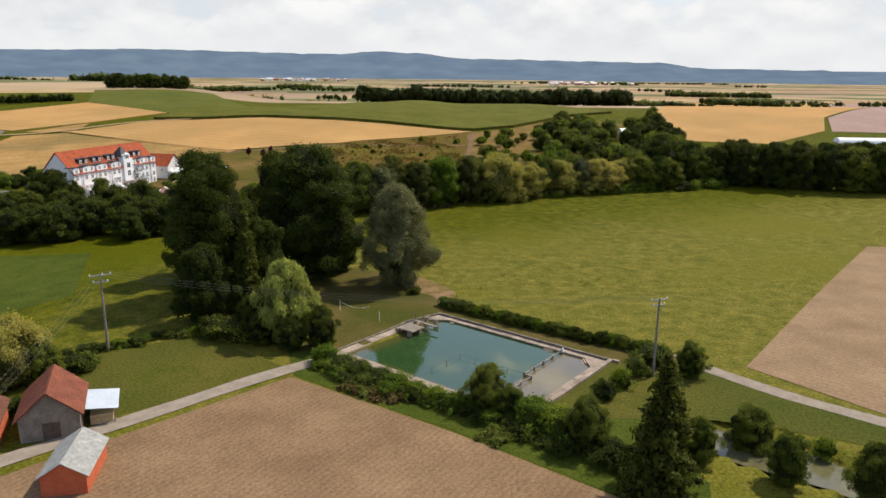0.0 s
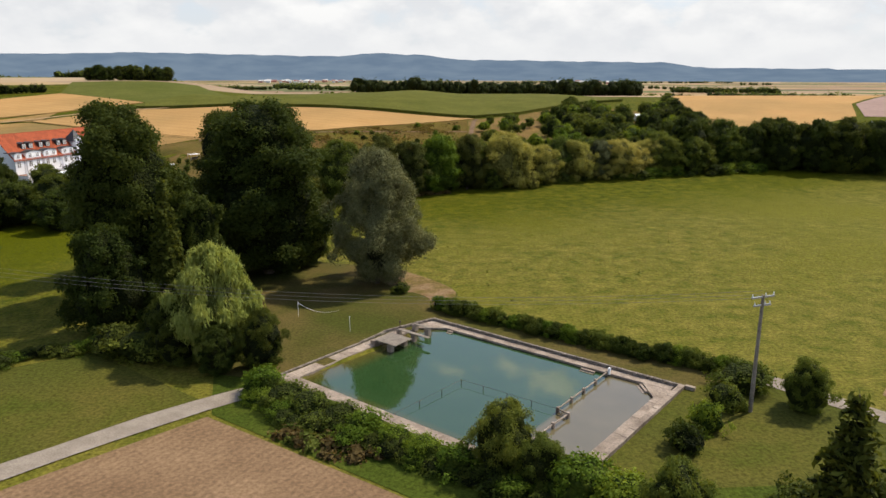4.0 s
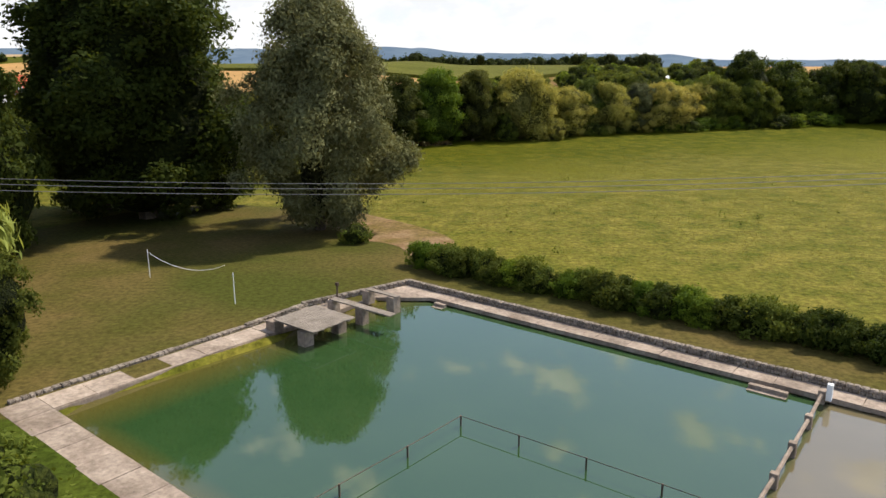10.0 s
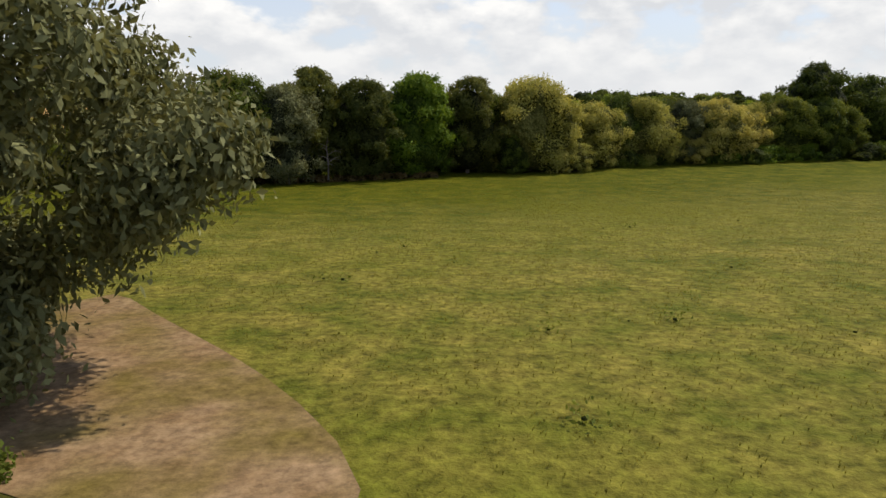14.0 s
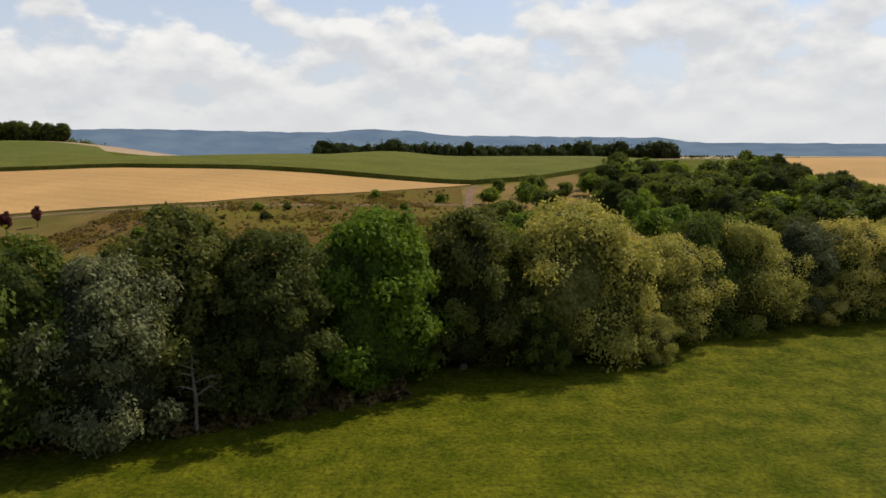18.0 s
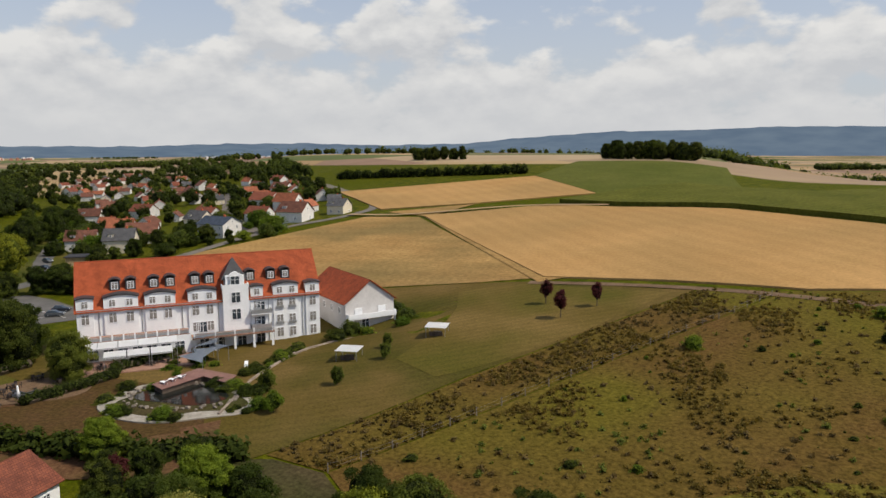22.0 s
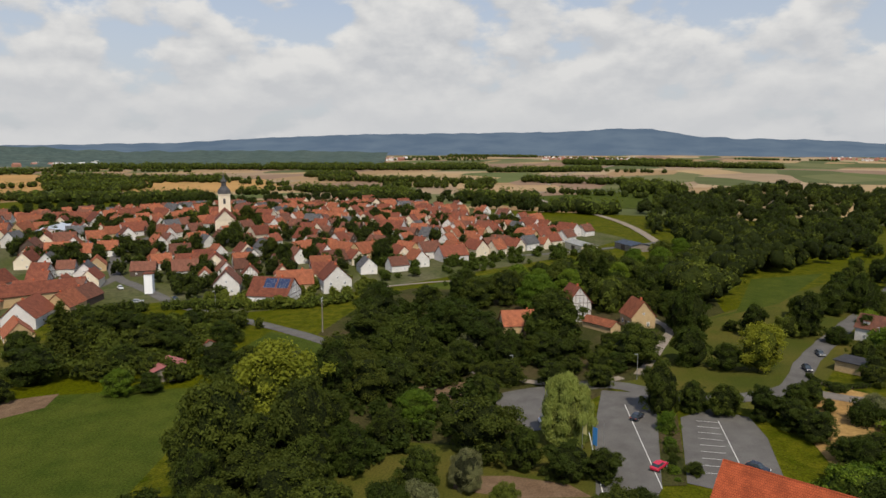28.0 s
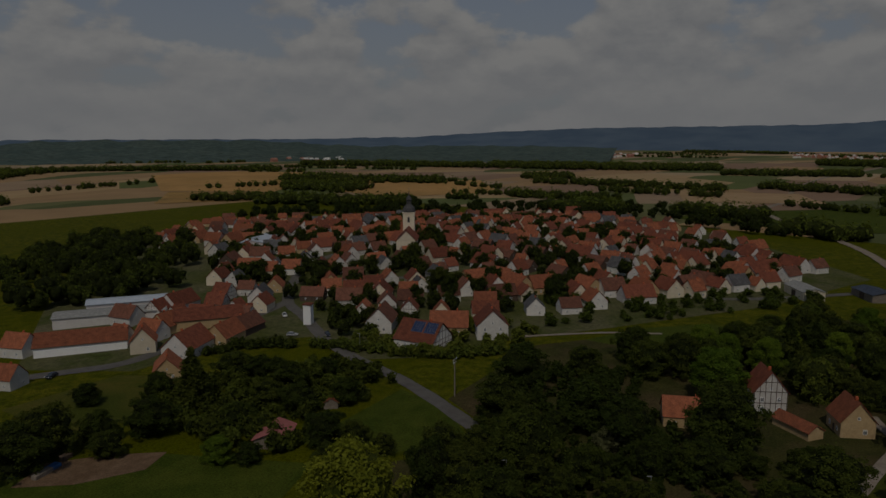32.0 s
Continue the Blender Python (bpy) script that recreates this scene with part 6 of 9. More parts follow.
for i in range(5):
    awning(29.6 + i * 3.5, 32.95 + i * 3.5, 5.3, 3.95, 8.3, 3.45)
for i in range(3):
    awning(30.6 + i * 4.0, 34.4 + i * 4.0, 9.0, 3.0, 11.8, 2.6)
CHAIRMAT = plain("dark_wicker", (0.05, 0.04, 0.035), 0.7)


def cafe_set(x, y, z, rz, group="terrace tables"):
    t = thing("cafe_table", "dark square cafe table on the terrace", "table", (x, y, z), rz, group)
    part("tabletop", boxes((-0.45, -0.45, 0.72, 0.45, 0.45, 0.76)), CHAIRMAT, t)
    part("pedestal", tube(bmesh.new(), [(0, 0, 0), (0, 0, 0.72)], [0.2, 0.05], 8), CHAIRMAT, t)
    for a in (0, 90, 180, 270):
        m = pose(x, y, z, 0, 0, rz + a) @ pose(0, 0.85, 0)
        c = thing("cafe_chair", "dark wicker chair at a table", "chair", m.translation, rz + a, "terrace chairs")
        part("seat", boxes((-0.24, -0.24, 0.42, 0.24, 0.24, 0.48)), CHAIRMAT, c)
        part("backrest", boxes((-0.24, 0.2, 0.48, 0.24, 0.25, 0.9)), CHAIRMAT, c)
        for sx in (-0.2, 0.2):
            for sy in (-0.2, 0.2):
                part("leg", boxes((sx - 0.02, sy - 0.02, 0, sx + 0.02, sy + 0.02, 0.42)), CHAIRMAT, c)


for i in range(5):
    cafe_set(*hotel_xy(31.5 + i * 2.9, 10.8 + 0.5 * (i % 2)), -2.74, HZ + 20 * i)
# sail shades
for k, (x, y, z) in enumerate(((24.5, 6.0, 0.6), (23.8, 8.8, 0.0), (23.0, 11.4, -0.4), (25.2, 12.8, -0.6), (27.0, 14.6, -0.8))):
    px, py = hotel_xy(x, y)
    e = thing("sail_shade", "grey-blue triangular sun sail on slim masts", "awning", (px, py, HOTEL_O.z), HZ + 35 * k, "sun sails")
    tri = [(-2.8, -1.1, 2.8 + z), (2.8, -1.6, 2.2 + z), (0.4, 2.6, 3.1 + z)]
    bm = bmesh.new()
    bm.faces.new([bm.verts.new(v) for v in tri])
    bmesh.ops.solidify(bm, geom=bm.faces[:], thickness=0.03)
    part("sail", bm, SAIL, e)
    for v in tri:
        part("mast", tube(bmesh.new(), [(v[0], v[1], -0.6), v], [0.05, 0.04], 6), METAL, e)

# annex with a gable end
ann = thing("annex", "pale hotel annex with red gable roof and long white balcony", "house", (-135.2, 339.2, -2.8), 171)
gable_body(ann, 21, 12.0, 6.4, 10.9, GREY_WALL, 0.5, 0.2, ROOF_HOTEL)
bal = part("balcony", boxes((-11.9, -5.9, 2.7, -10.5, 5.9, 2.95)), WHITE, ann)
part("parapet", boxes((-11.95, -5.9, 2.96, -11.8, 5.9, 3.9), (-11.8, -5.9, 2.96, -10.55, -5.78, 3.9), (-11.8, 5.78, 2.96, -10.55, 5.9, 3.9)), WHITE, bal)
for y in (-5.6, 5.6):
    part("post", boxes((-11.9, y - 0.12, -0.6, -11.66, y + 0.12, 2.69)), WHITE, bal)
for y in (-2.9, 2.9):
    sh = part("roller_shutter", boxes((-10.58, y - 0.95, 3.2, -10.49, y + 0.95, 5.0)), WHITE, ann, "closed white roller shutter")
    for i in range(9):
        part("slat", boxes((-10.61, y - 0.9, 3.24 + i * 0.195, -10.583, y + 0.9, 3.41 + i * 0.195)), WHITE, sh)
put("window", HDOOR, ann, -10.53, 1.2, 0.1, -90)
for i in range(4):
    put("window", HWIN_S, ann, -7.5 + i * 4.2, -6.03, 3.6, 0)
    put("window", HWIN_S, ann, -7.5 + i * 4.2, -6.03, 0.7, 0)
    put("window", HWIN_S, ann, -7.5 + i * 4.2, 6.03, 3.6, 180)


# sunshades on the lawn
def garden_canopy(x, y):
    e = thing("garden_canopy", "white square canopy over a dark bench on the lawn", "canopy", (x, y, ground_z(x, y) + 0.1), 38, "lawn canopies")
    bm = bmesh.new()
    vs = [bm.verts.new(v) for v in ((-2.2, -2.2, 1.95), (2.2, -2.2, 1.95), (2.2, 2.2, 1.95), (-2.2, 2.2, 1.95))]
    top = bm.verts.new((0, 0, 2.15))
    for i in range(4):
        bm.faces.new((vs[i], vs[(i + 1) % 4], top))
    bmesh.ops.solidify(bm, geom=bm.faces[:], thickness=0.05)
    part("canvas", bm, CANVAS, e)
    for sx in (-1.9, 1.9):
        for sy in (-1.9, 1.9):
            part("post", boxes((sx - 0.05, sy - 0.05, -0.2, sx + 0.05, sy + 0.05, 1.97)), METAL, e)
    part("bench", boxes((-1.3, -1.2, 0.0, 1.3, -0.7, 0.45), (-1.3, -1.3, 0.45, 1.3, -1.2, 0.95)), DARKWOOD, e)
    part("table", boxes((-0.8, -0.3, 0.65, 0.8, 0.5, 0.72), (-0.1, 0.0, 0, 0.1, 0.2, 0.65)), DARKWOOD, e)


garden_canopy(-105.2, 318.5)
garden_canopy(-101.4, 336.8)

# garden pond and its pavilion
def flat_shape(name, label, category, x, y, z, a, b, rot, material, wob=0.12, seed=1):
    bm = bmesh.new()
    rs = random.Random(seed)
    ph = rs.random() * 6
    n = 44
    ring = []
    for i in range(n):
        t = i * math.tau / n
        r = 1 + wob * math.sin(3 * t + ph) + wob * 0.5 * math.sin(5 * t + ph * 2)
        ring.append(bm.verts.new((math.cos(t) * a * r, math.sin(t) * b * r, 0)))
    bm.faces.new(ring)
    ext = bmesh.ops.extrude_face_region(bm, geom=bm.faces[:])
    for v in ext["geom"]:
        if isinstance(v, bmesh.types.BMVert):
            v.co.z -= 0.5
    bmesh.ops.recalc_face_normals(bm, faces=bm.faces)
    ob = part(name, bm, material, None)
    ob.matrix_basis = pose(x, y, z, 0, 0, rot)
    return tagged(ob, label, category, kind="structure")


flat_shape("gravel_bed", "pale gravel path round the garden pond", "path", -107, 287.5, -2.55, 13, 8.5, 40, GRAVEL, 0.08, 3)
flat_shape("garden_bed", "dark planted bed within the gravel", "garden bed", -107.5, 287.5, -2.5, 10.2, 6.4, 40, FOREST_FLOOR, 0.12, 3)
flat_shape("garden_pond", "dark still garden pond with water plants", "water", -109.3, 289.2, -2.44, 7.6, 4.6, 40, surf("dark_pond", (0.012, 0.013, 0.012), (0.02, 0.022, 0.018), 0.5, 0.06, 0.004, 2.0, 0.2), 0.1, 5)
flat_shape("border_soil", "dry brown earth bank round the garden", "soil", -108, 280.5, -2.75, 24, 12, 35, VERGE, 0.22, 8)
rockery = thing("rockery", "pale boulders and stepping stones round the garden pond", "rockery")
for i in range(60):
    t = i * math.tau / 60
    k = prng.uniform(0.98, 1.22)
    u, v = 8.4 * k * math.cos(t), 5.2 * k * math.sin(t)
    c, q = math.cos(radians(40)), math.sin(radians(40))
    ob = new("rock", prng.choice(STONES))
    ob.parent = rockery
    z = prng.uniform(0.3, 0.85)
    ob.matrix_basis = Matrix.LocRotScale((-108.8 + u * c - v * q, 288.6 + u * q + v * c, -2.42 + z * 0.12), Euler((prng.uniform(-0.2, 0.2), prng.uniform(-0.2, 0.2), prng.uniform(0, 3))), (z, z * prng.uniform(0.6, 1.0), z * 0.5))
deck = thing("pond_deck", "reddish timber deck round two sides of the garden pond", "deck")
DECK = [(-115, 286), (-111.4, 286.2), (-113.4, 294), (-107.3, 295.5), (-110, 298.5), (-118.2, 295.3)]
part("deck_boards", prism(bmesh.new(), DECK, -1.55, -1.4), DECKRED, deck)
part("base_wall", prism(bmesh.new(), [(-114.8, 286.3), (-111.8, 286.5), (-113.8, 294.3), (-107.8, 295.8), (-110.1, 298.2), (-117.9, 295.1)], -3.4, -1.552), DARKWOOD, deck)


def lounger(x, y, z, rz):
    e = thing("sun_lounger", "white sun lounger with raised back", "lounger", (x, y, z), rz, "sun loungers")
    part("seat", boxes((-0.32, -0.9, 0.28, 0.32, 0.4, 0.36)), WHITE, e)
    bm = boxes((-0.32, 0, 0, 0.32, 0.75, 0.07))
    bm.transform(Matrix.Translation((0, 0.42, 0.32)) @ Matrix.Rotation(radians(40), 4, "X"))
    part("backrest", bm, WHITE, e)
    for sx in (-0.28, 0.28):
        for sy in (-0.8, 0.3):
            part("leg", boxes((sx - 0.03, sy - 0.03, 0, sx + 0.03, sy + 0.03, 0.28)), WHITE, e)


for x, y in ((-113.6, 287.6), (-114.1, 289.2), (-114.6, 290.8)):
    lounger(x, y, -1.4, -75)
lounger(-116.5, 303.5, -2.5, 60)

gw = thing("garden_wall", "low white garden wall curving round the lawn", "wall", (0, 0, 0), kind="structure")
gpts = [(-97.5, 289.5), (-103.5, 295.5), (-108.7, 300.5), (-112.0, 305), (-114.5, 309), (-118.0, 314.5), (-119.6, 319), (-119.8, 323), (-118.9, 330.5)]
for (x0, y0), (x1, y1) in zip(gpts, gpts[1:]):
    d = Vector((x1 - x0, y1 - y0, 0))
    bm = boxes((0, -0.18, -0.8, d.length, 0.18, 0.45))
    ob = part("wall_section", bm, CONCRETE, gw)
    ob.matrix_basis = pose(x0, y0, ground_z(x0, y0) + 0.05, 0, 0, math.degrees(math.atan2(d.y, d.x)))


def hedge_run(pts, h, w, label, material=LEAF_DARK, name="clipped_hedge", dens=26, leaf=0.16):
    """A clipped hedge: one long leafy body over a line of points."""
    rng = np.random.default_rng(int(abs(pts[0][0] * 7 + pts[0][1])))
    lobes = []
    for (x0, y0), (x1, y1) in zip(pts, pts[1:]):
        n = max(2, int(math.hypot(x1 - x0, y1 - y0) / (w * 0.6)))
        for i in range(n):
            f = i / n
            x, y = x0 + (x1 - x0) * f, y0 + (y1 - y0) * f
            lobes.append((x + rng.normal() * 0.08, y + rng.normal() * 0.08, height(x, y) + h * 0.5, w * 0.6, w * 0.6, h * 0.55))
    e = thing(name, label, "hedge")
    leaf_cloud("foliage", lobes, len(lobes) * dens, leaf, rng, material, e, 0, shell=0.25, spread=0.16)
    bm = bmesh.new()
    for (x0, y0), (x1, y1) in zip(pts, pts[1:]):
        tube(bm, [(x0, y0, height(x0, y0) + h * 0.4), (x1, y1, height(x1, y1) + h * 0.4)], [h * 0.42, h * 0.42], 6)
    part("inner_growth", bm, BARK, e)
    return e


hedge_run([(-138.5, 259), (-131, 262), (-123, 265.2)], 2.0, 2.0, "clipped green hedge round the beer garden")
hedge_run([(-122.6, 269.3), (-124.8, 277), (-127.2, 283.7), (-131.2, 285.6), (-132.5, 292), (-134, 299)], 2.0, 2.2, "clipped green hedge beside the garden path")
hedge_run([(-141.5, 266), (-144.8, 274.4)], 2.0, 2.0, "clipped hedge behind the beer garden")
hedge_run([(-123.7, 249.7), (-118, 253.6), (-113.9, 256.6)], 1.0, 1.0, "low clipped hedge beside the road")
flat_shape("beer_garden", "gravel beer garden inside the hedge", "terrace", -129, 271.5, -2.72, 9, 6.5, 60, DIRT, 0.04, 9)
for k in range(7):
    a = k * 0.9
    cafe_set(-129.5 + 5.5 * math.cos(a) * (0.6 + 0.4 * (k % 2)), 271.5 + 4.5 * math.sin(a), -2.68, 40 * k, "beer garden tables")
for x, y in ((-124.5, 268.5), (-127.5, 264.8), (-131, 266)):
    e = thing("parasol", "closed white parasol standing in the beer garden", "parasol", (x, y, -2.7), 0, "parasols")
    part("pole", tube(bmesh.new(), [(0, 0, 0), (0, 0, 2.6)], [0.04, 0.03], 6), METAL, e)
    part("canopy", tube(bmesh.new(), [(0, 0, 1.0), (0, 0, 1.4), (0, 0, 2.5), (0, 0, 2.75)], [0.14, 0.24, 0.16, 0.03], 8), CANVAS, e)
kiosk = thing("garden_kiosk", "small grey garden kiosk with dark gable roof", "kiosk", (-134.5, 263, -2.9), 60)
gable_body(kiosk, 3.2, 2.6, 2.1, 3.0, GREY_WALL, 0.2, 0.08, ROOF_GREY, base=0)
bar = thing("garden_bar", "white curved outdoor bar counter", "counter", (-126.5, 269, -2.7), 20)
part("front", boxes((-1.8, -0.1, 0, 1.8, 0.1, 1.0), (1.6, 0.1, 0, 1.8, 1.6, 1.0)), WHITE, bar)
part("counter_top", boxes((-1.9, -0.25, 1.0, 1.9, 0.3, 1.06), (1.45, 0.3, 1.0, 1.95, 1.7, 1.06)), SLATE, bar)
for kind, x, y, h, w in [("red", -96.3, 363.7, 5.4, 0.85), ("red", -87.2, 357.4, 5.8, 0.85), ("red", -85.8, 367.6, 5.2, 0.85), ("dark", -146.5, 272, 13, 0.95), ("mid", -132.3, 278, 8.7, 0.85), ("dark", -152, 275, 11, 0.9), ("mid", -152, 253, 7.9, 0.8), ("dark", -130, 243.5, 14.5, 0.8), ("dark", -135.5, 239.5, 13, 0.85), ("silver", -139, 243, 12, 0.8), ("dark", -127.5, 247.8, 11, 0.8),
                         ("shrub", -120.5, 326, 2.4, 1.2), ("shrub", -122.5, 331, 3.0, 1.1), ("shrub", -119.5, 333, 1.6, 1.4), ("shrub", -126, 346, 2.6, 1.2), ("shrub", -121, 345, 2.4, 1.3), ("shrub", -117.5, 341, 2.0, 1.4),
                         ("fruit", -102, 300, 3.6, 0.8), ("fruit", -95, 309, 3.2, 0.7), ("fruit", -92.5, 296, 3.4, 0.8), ("fruit", -104, 326.5, 3.0, 0.6), ("fruit", -99, 322, 3.0, 0.7)]:
    plant(kind, x, y, h, w, "hotel garden trees")
for i in range(34):
    a = trng.uniform(0, math.tau)
    r = trng.uniform(0.82, 1.15)
    x, y = -107.5 + math.cos(a) * 12.5 * r * 0.83 - math.sin(a) * 7.5 * r * 0.55, 287.5 + math.cos(a) * 12.5 * r * 0.62 + math.sin(a) * 7.5 * r * 0.8
    plant("shrub", x, y, trng.uniform(0.8, 1.9), 1.25, "plants round the garden pond")
for i in range(16):
    f = i / 15
    plant("shrub", -119.5 + 10 * f + trng.uniform(-1, 1) - 2.5, 319 - 17 * f + trng.uniform(-1, 1), trng.uniform(0.9, 1.6), 1.3, "shrubs along the garden wall")
for i in range(14):
    plant("shrub", -127 + trng.uniform(-6, 6), 296 + trng.uniform(-4, 5), trng.uniform(0.6, 1.2), 1.4, "low plants below the terrace")


# roads and yards of the village
field("village_ground", [(-165, 35), (-200, -40), (-300, -210), (-420, -260), (-520, -170), (-660, -110), (-690, 0), (-600, 130), (-520, 215), (-420, 195), (-340, 160), (-300, 140), (-262, 128), (-245, 112), (-252, 80), (-225, 62), (-190, 66)], YARD, "gardens and yards between village houses", 0.05, 14, "garden")
field("near_meadow", [(-105, 120), (-130, 110), (-165, 128), (-188, 163), (-160, 178), (-130, 190), (-95, 190), (-80, 150)], LUSH, "lush green meadow below the village", 0.05, 10)
field("garden_plot", [(-193, 150), (-225, 148), (-232, 168), (-222, 184), (-196, 168)], LUSH, "small green paddock beside the village road", 0.07, 10)
field("allotment", [(-150, 70), (-185, 66), (-200, 85), (-178, 108), (-155, 100)], PADDOCK, "worn garden plots behind the farms", 0.06, 10)
field("woodland_floor", [(-112, 206), (-150, 196), (-190, 170), (-228, 192), (-240, 160), (-300, 150), (-345, 175), (-430, 235), (-430, 262), (-330, 280), (-262, 296), (-236, 284), (-228, 258), (-205, 250), (-180, 244), (-135, 232)], FOREST_FLOOR, "dark grass and leaf litter under the trees", 0.055, 12, "ground cover")
field("paddock", [(-203, 158), (-209, 149), (-237, 144), (-233, 169), (-218, 178), (-206, 170)], LUSH, "small green paddock behind the sheds", 0.075, 8)
field("lane_meadow", [(-318, 160), (-345, 168), (-372, 186), (-372, 200), (-345, 204), (-322, 184)], LUSH, "green meadow strip below the village houses", 0.08, 8)
field("bare_patch", [(-197, 210), (-207, 210.5), (-216, 219), (-216, 226), (-209, 229), (-201, 221)], DIRT, "dry worn clearing among the trees", 0.09, 6, "soil")
field("bare_patch", [(-161, 240), (-166, 239), (-170, 248), (-171, 259), (-168, 264), (-162, 251)], DIRT, "dry brown earth beside the park hedge", 0.09, 6, "soil")
field("park_lawn", [(-170, 195), (-180, 240), (-205, 250), (-150, 285), (-135, 268), (-122, 259), (-126, 244), (-130, 235), (-145, 215)], PADDOCK, "shaded lawn beside the car park", 0.06, 10)
field("roadside_grass", [(-226, 252), (-236, 262), (-300, 268), (-330, 283), (-420, 330), (-300, 322), (-262, 310), (-238, 304), (-224, 290), (-226, 272)], PADDOCK, "short dry grass beside the access road", 0.07, 10)
field("planted_strip", [(-177, 275), (-195, 272.5), (-212.5, 270.1), (-214, 274.2), (-196, 276.8), (-179, 279)], FOREST_FLOOR, "planted strip between two car parks", 0.16, 8)
field("sports_ground", [(-300, 268), (-350, 300), (-430, 322), (-400, 290), (-330, 285)], LUSH, "small grass playing field among trees", 0.08, 12)
field("brown_field", [(-250, 310), (-225, 298), (-195, 305), (-160, 330), (-165, 348), (-240, 332)], WHEAT_DULL, "dry grass slope below the fields", 0.12, 12)
field("far_wheat", [(-560, -640), (-662, -867), (-820, -845), (-900, -700), (-650, -508)], WHEAT, "golden wheat field behind the village", 0.5, 30)
field("far_wheat", [(-700, -330), (-860, -290), (-980, -420), (-820, -600), (-720, -480)], WHEAT, "golden stubble field behind the village", 0.5, 30)
field("far_wheat", [(-470, -480), (-560, -430), (-640, -500), (-560, -620)], WHEAT_DULL, "dull straw field beside a copse", 0.5, 30)
field("far_meadow", [(-700, 20), (-790, 50), (-950, 170), (-900, 262), (-745, 262), (-690, 140)], LUSH, "bright green meadow beyond the village", 0.4, 24)
field("far_wheat", [(-880, -40), (-1040, -120), (-1100, 20), (-960, 90)], PALEFIELD, "pale harvested field on the plain", 0.5, 30)
ribbon("village_road", [(-218, 205), (-226.8, 185.3), (-231.8, 172), (-238, 154), (-243, 135), (-247, 110), (-253, 88), (-267, 57), (-277, 32), (-300, 5), (-330, -20), (-372, -30)], 5.0, ASPHALT, "worn grey village road", 0.14)
ribbon("village_road", [(-277, 32), (-254, 39.5), (-217, 49.5), (-192, 55.7), (-176, 50.5), (-161, 44), (-135, 30)], 5.5, ASPHALT, "asphalt street past the farmyards", 0.15)
ribbon("footpath", [(-304, 139), (-330, 160), (-345, 178)], 2.0, LANE, "narrow pale footpath", 0.14)
ribbon("village_road", [(-300, 5), (-360, 60), (-410, 120), (-412, 165), (-445, 197), (-508, 236)], 4.5, ASPHALT, "village side street", 0.14)
ribbon("country_road", [(-508, 236), (-620, 190), (-796, 74), (-980, 40), (-1175, -3), (-1500, -20), (-1876, -26)], 6.0, LANE, "pale country road crossing the plain", 0.4)
ribbon("access_road", [(-200, 226), (-216, 240), (-229, 256), (-226, 272), (-231, 286), (-244, 299), (-272, 305), (-312, 317), (-356, 332), (-454, 365), (-560, 420)], 6.0, ASPHALT, "asphalt access road with parked cars", 0.14)
ribbon("hill_road", [(-244, 299), (-241, 318), (-250, 345), (-263, 375), (-268, 400), (-265, 425), (-275, 450), (-320, 472), (-400, 505), (-491, 535)], 5.5, PALE_ROAD, "pale grey road curving up the hill", 0.2)
ribbon("hill_road", [(-268, 388), (-298, 391), (-380, 425), (-512, 491)], 7.5, PALE_ROAD, "wide pale residential street", 0.2)
ribbon("field_track", [(-265, 428), (-235, 437), (-200, 470), (-165, 484)], 2.6, PALEFIELD, "pale earth track between wheat fields", 0.75)
ribbon("field_edge_track", [(-112, 376), (-80, 388), (-30, 399), (16, 412)], 2.6, DIRT, "dry track along the wheat", 0.2)
ribbon("park_path", [(-223, 214), (-225.5, 226), (-223, 236), (-223.5, 246), (-227, 251), (-236, 258)], 2.6, LANE, "pale gravel path through the park", 0.14)
ribbon("farm_lane", [(-240, 262), (-257, 263.5), (-274, 264.4), (-292, 265), (-300, 260.5), (-308, 256)], 3.0, LANE, "pale lane to the farm gate", 0.14)
ribbon("park_path", [(-140, 236), (-128, 240), (-118, 247), (-104, 257), (-92, 262)], 4.0, LANE, "pale path below the hotel garden", 0.14)
field("car_park", [(-166, 265), (-168, 274), (-176, 275), (-212, 270), (-226, 266), (-224, 255), (-200, 258)], ASPHALT, "asphalt car park of the hotel", 0.12, 10, "car park")
field("car_park", [(-178, 297), (-180, 279), (-212.8, 275), (-221, 281), (-219, 289.5), (-208, 293)], ASPHALT, "asphalt car park with marked bays", 0.12, 10, "car park")
field("car_park", [(-192, 246), (-206, 232), (-216, 240), (-214, 254), (-200, 256)], ASPHALT, "shaded asphalt car park", 0.125, 10, "car park")
PAINT = plain("white_paint", (0.7, 0.7, 0.68), 0.7)
field("bare_patch", [(-136, 122), (-146, 115), (-158, 122), (-168, 131), (-160, 136), (-146, 131)], DIRT, "worn bare earth at the meadow edge", 0.09, 6.0, "soil")
TARP = plain("blue_tarpaulin", (0.03, 0.12, 0.30), 0.5)
for x, y, l, w, h, m, lab in ((-146, 119, 3.4, 2.0, 0.9, TARP, "blue tarpaulin over a low stack"), (-138.5, 116.5, 2.6, 1.8, 0.7, TARP, "small blue tarpaulin on the grass"), (-143, 121, 5.0, 1.6, 1.1, WOOD_GREY, "low stack of grey firewood"), (-150, 116, 3.0, 1.8, 1.2, DARKWOOD, "dark stack of old timber")):
    e = thing("covered_stack", lab, "stack", (x, y, height(x, y)), 25, "stacks at the meadow edge")
    part("stack", boxes((-l / 2, -w / 2, -0.1, l / 2, w / 2, h), bevel=0.15), m, e)
marks = thing("bay_markings", "white painted parking bay lines", "road marking", kind="structure")
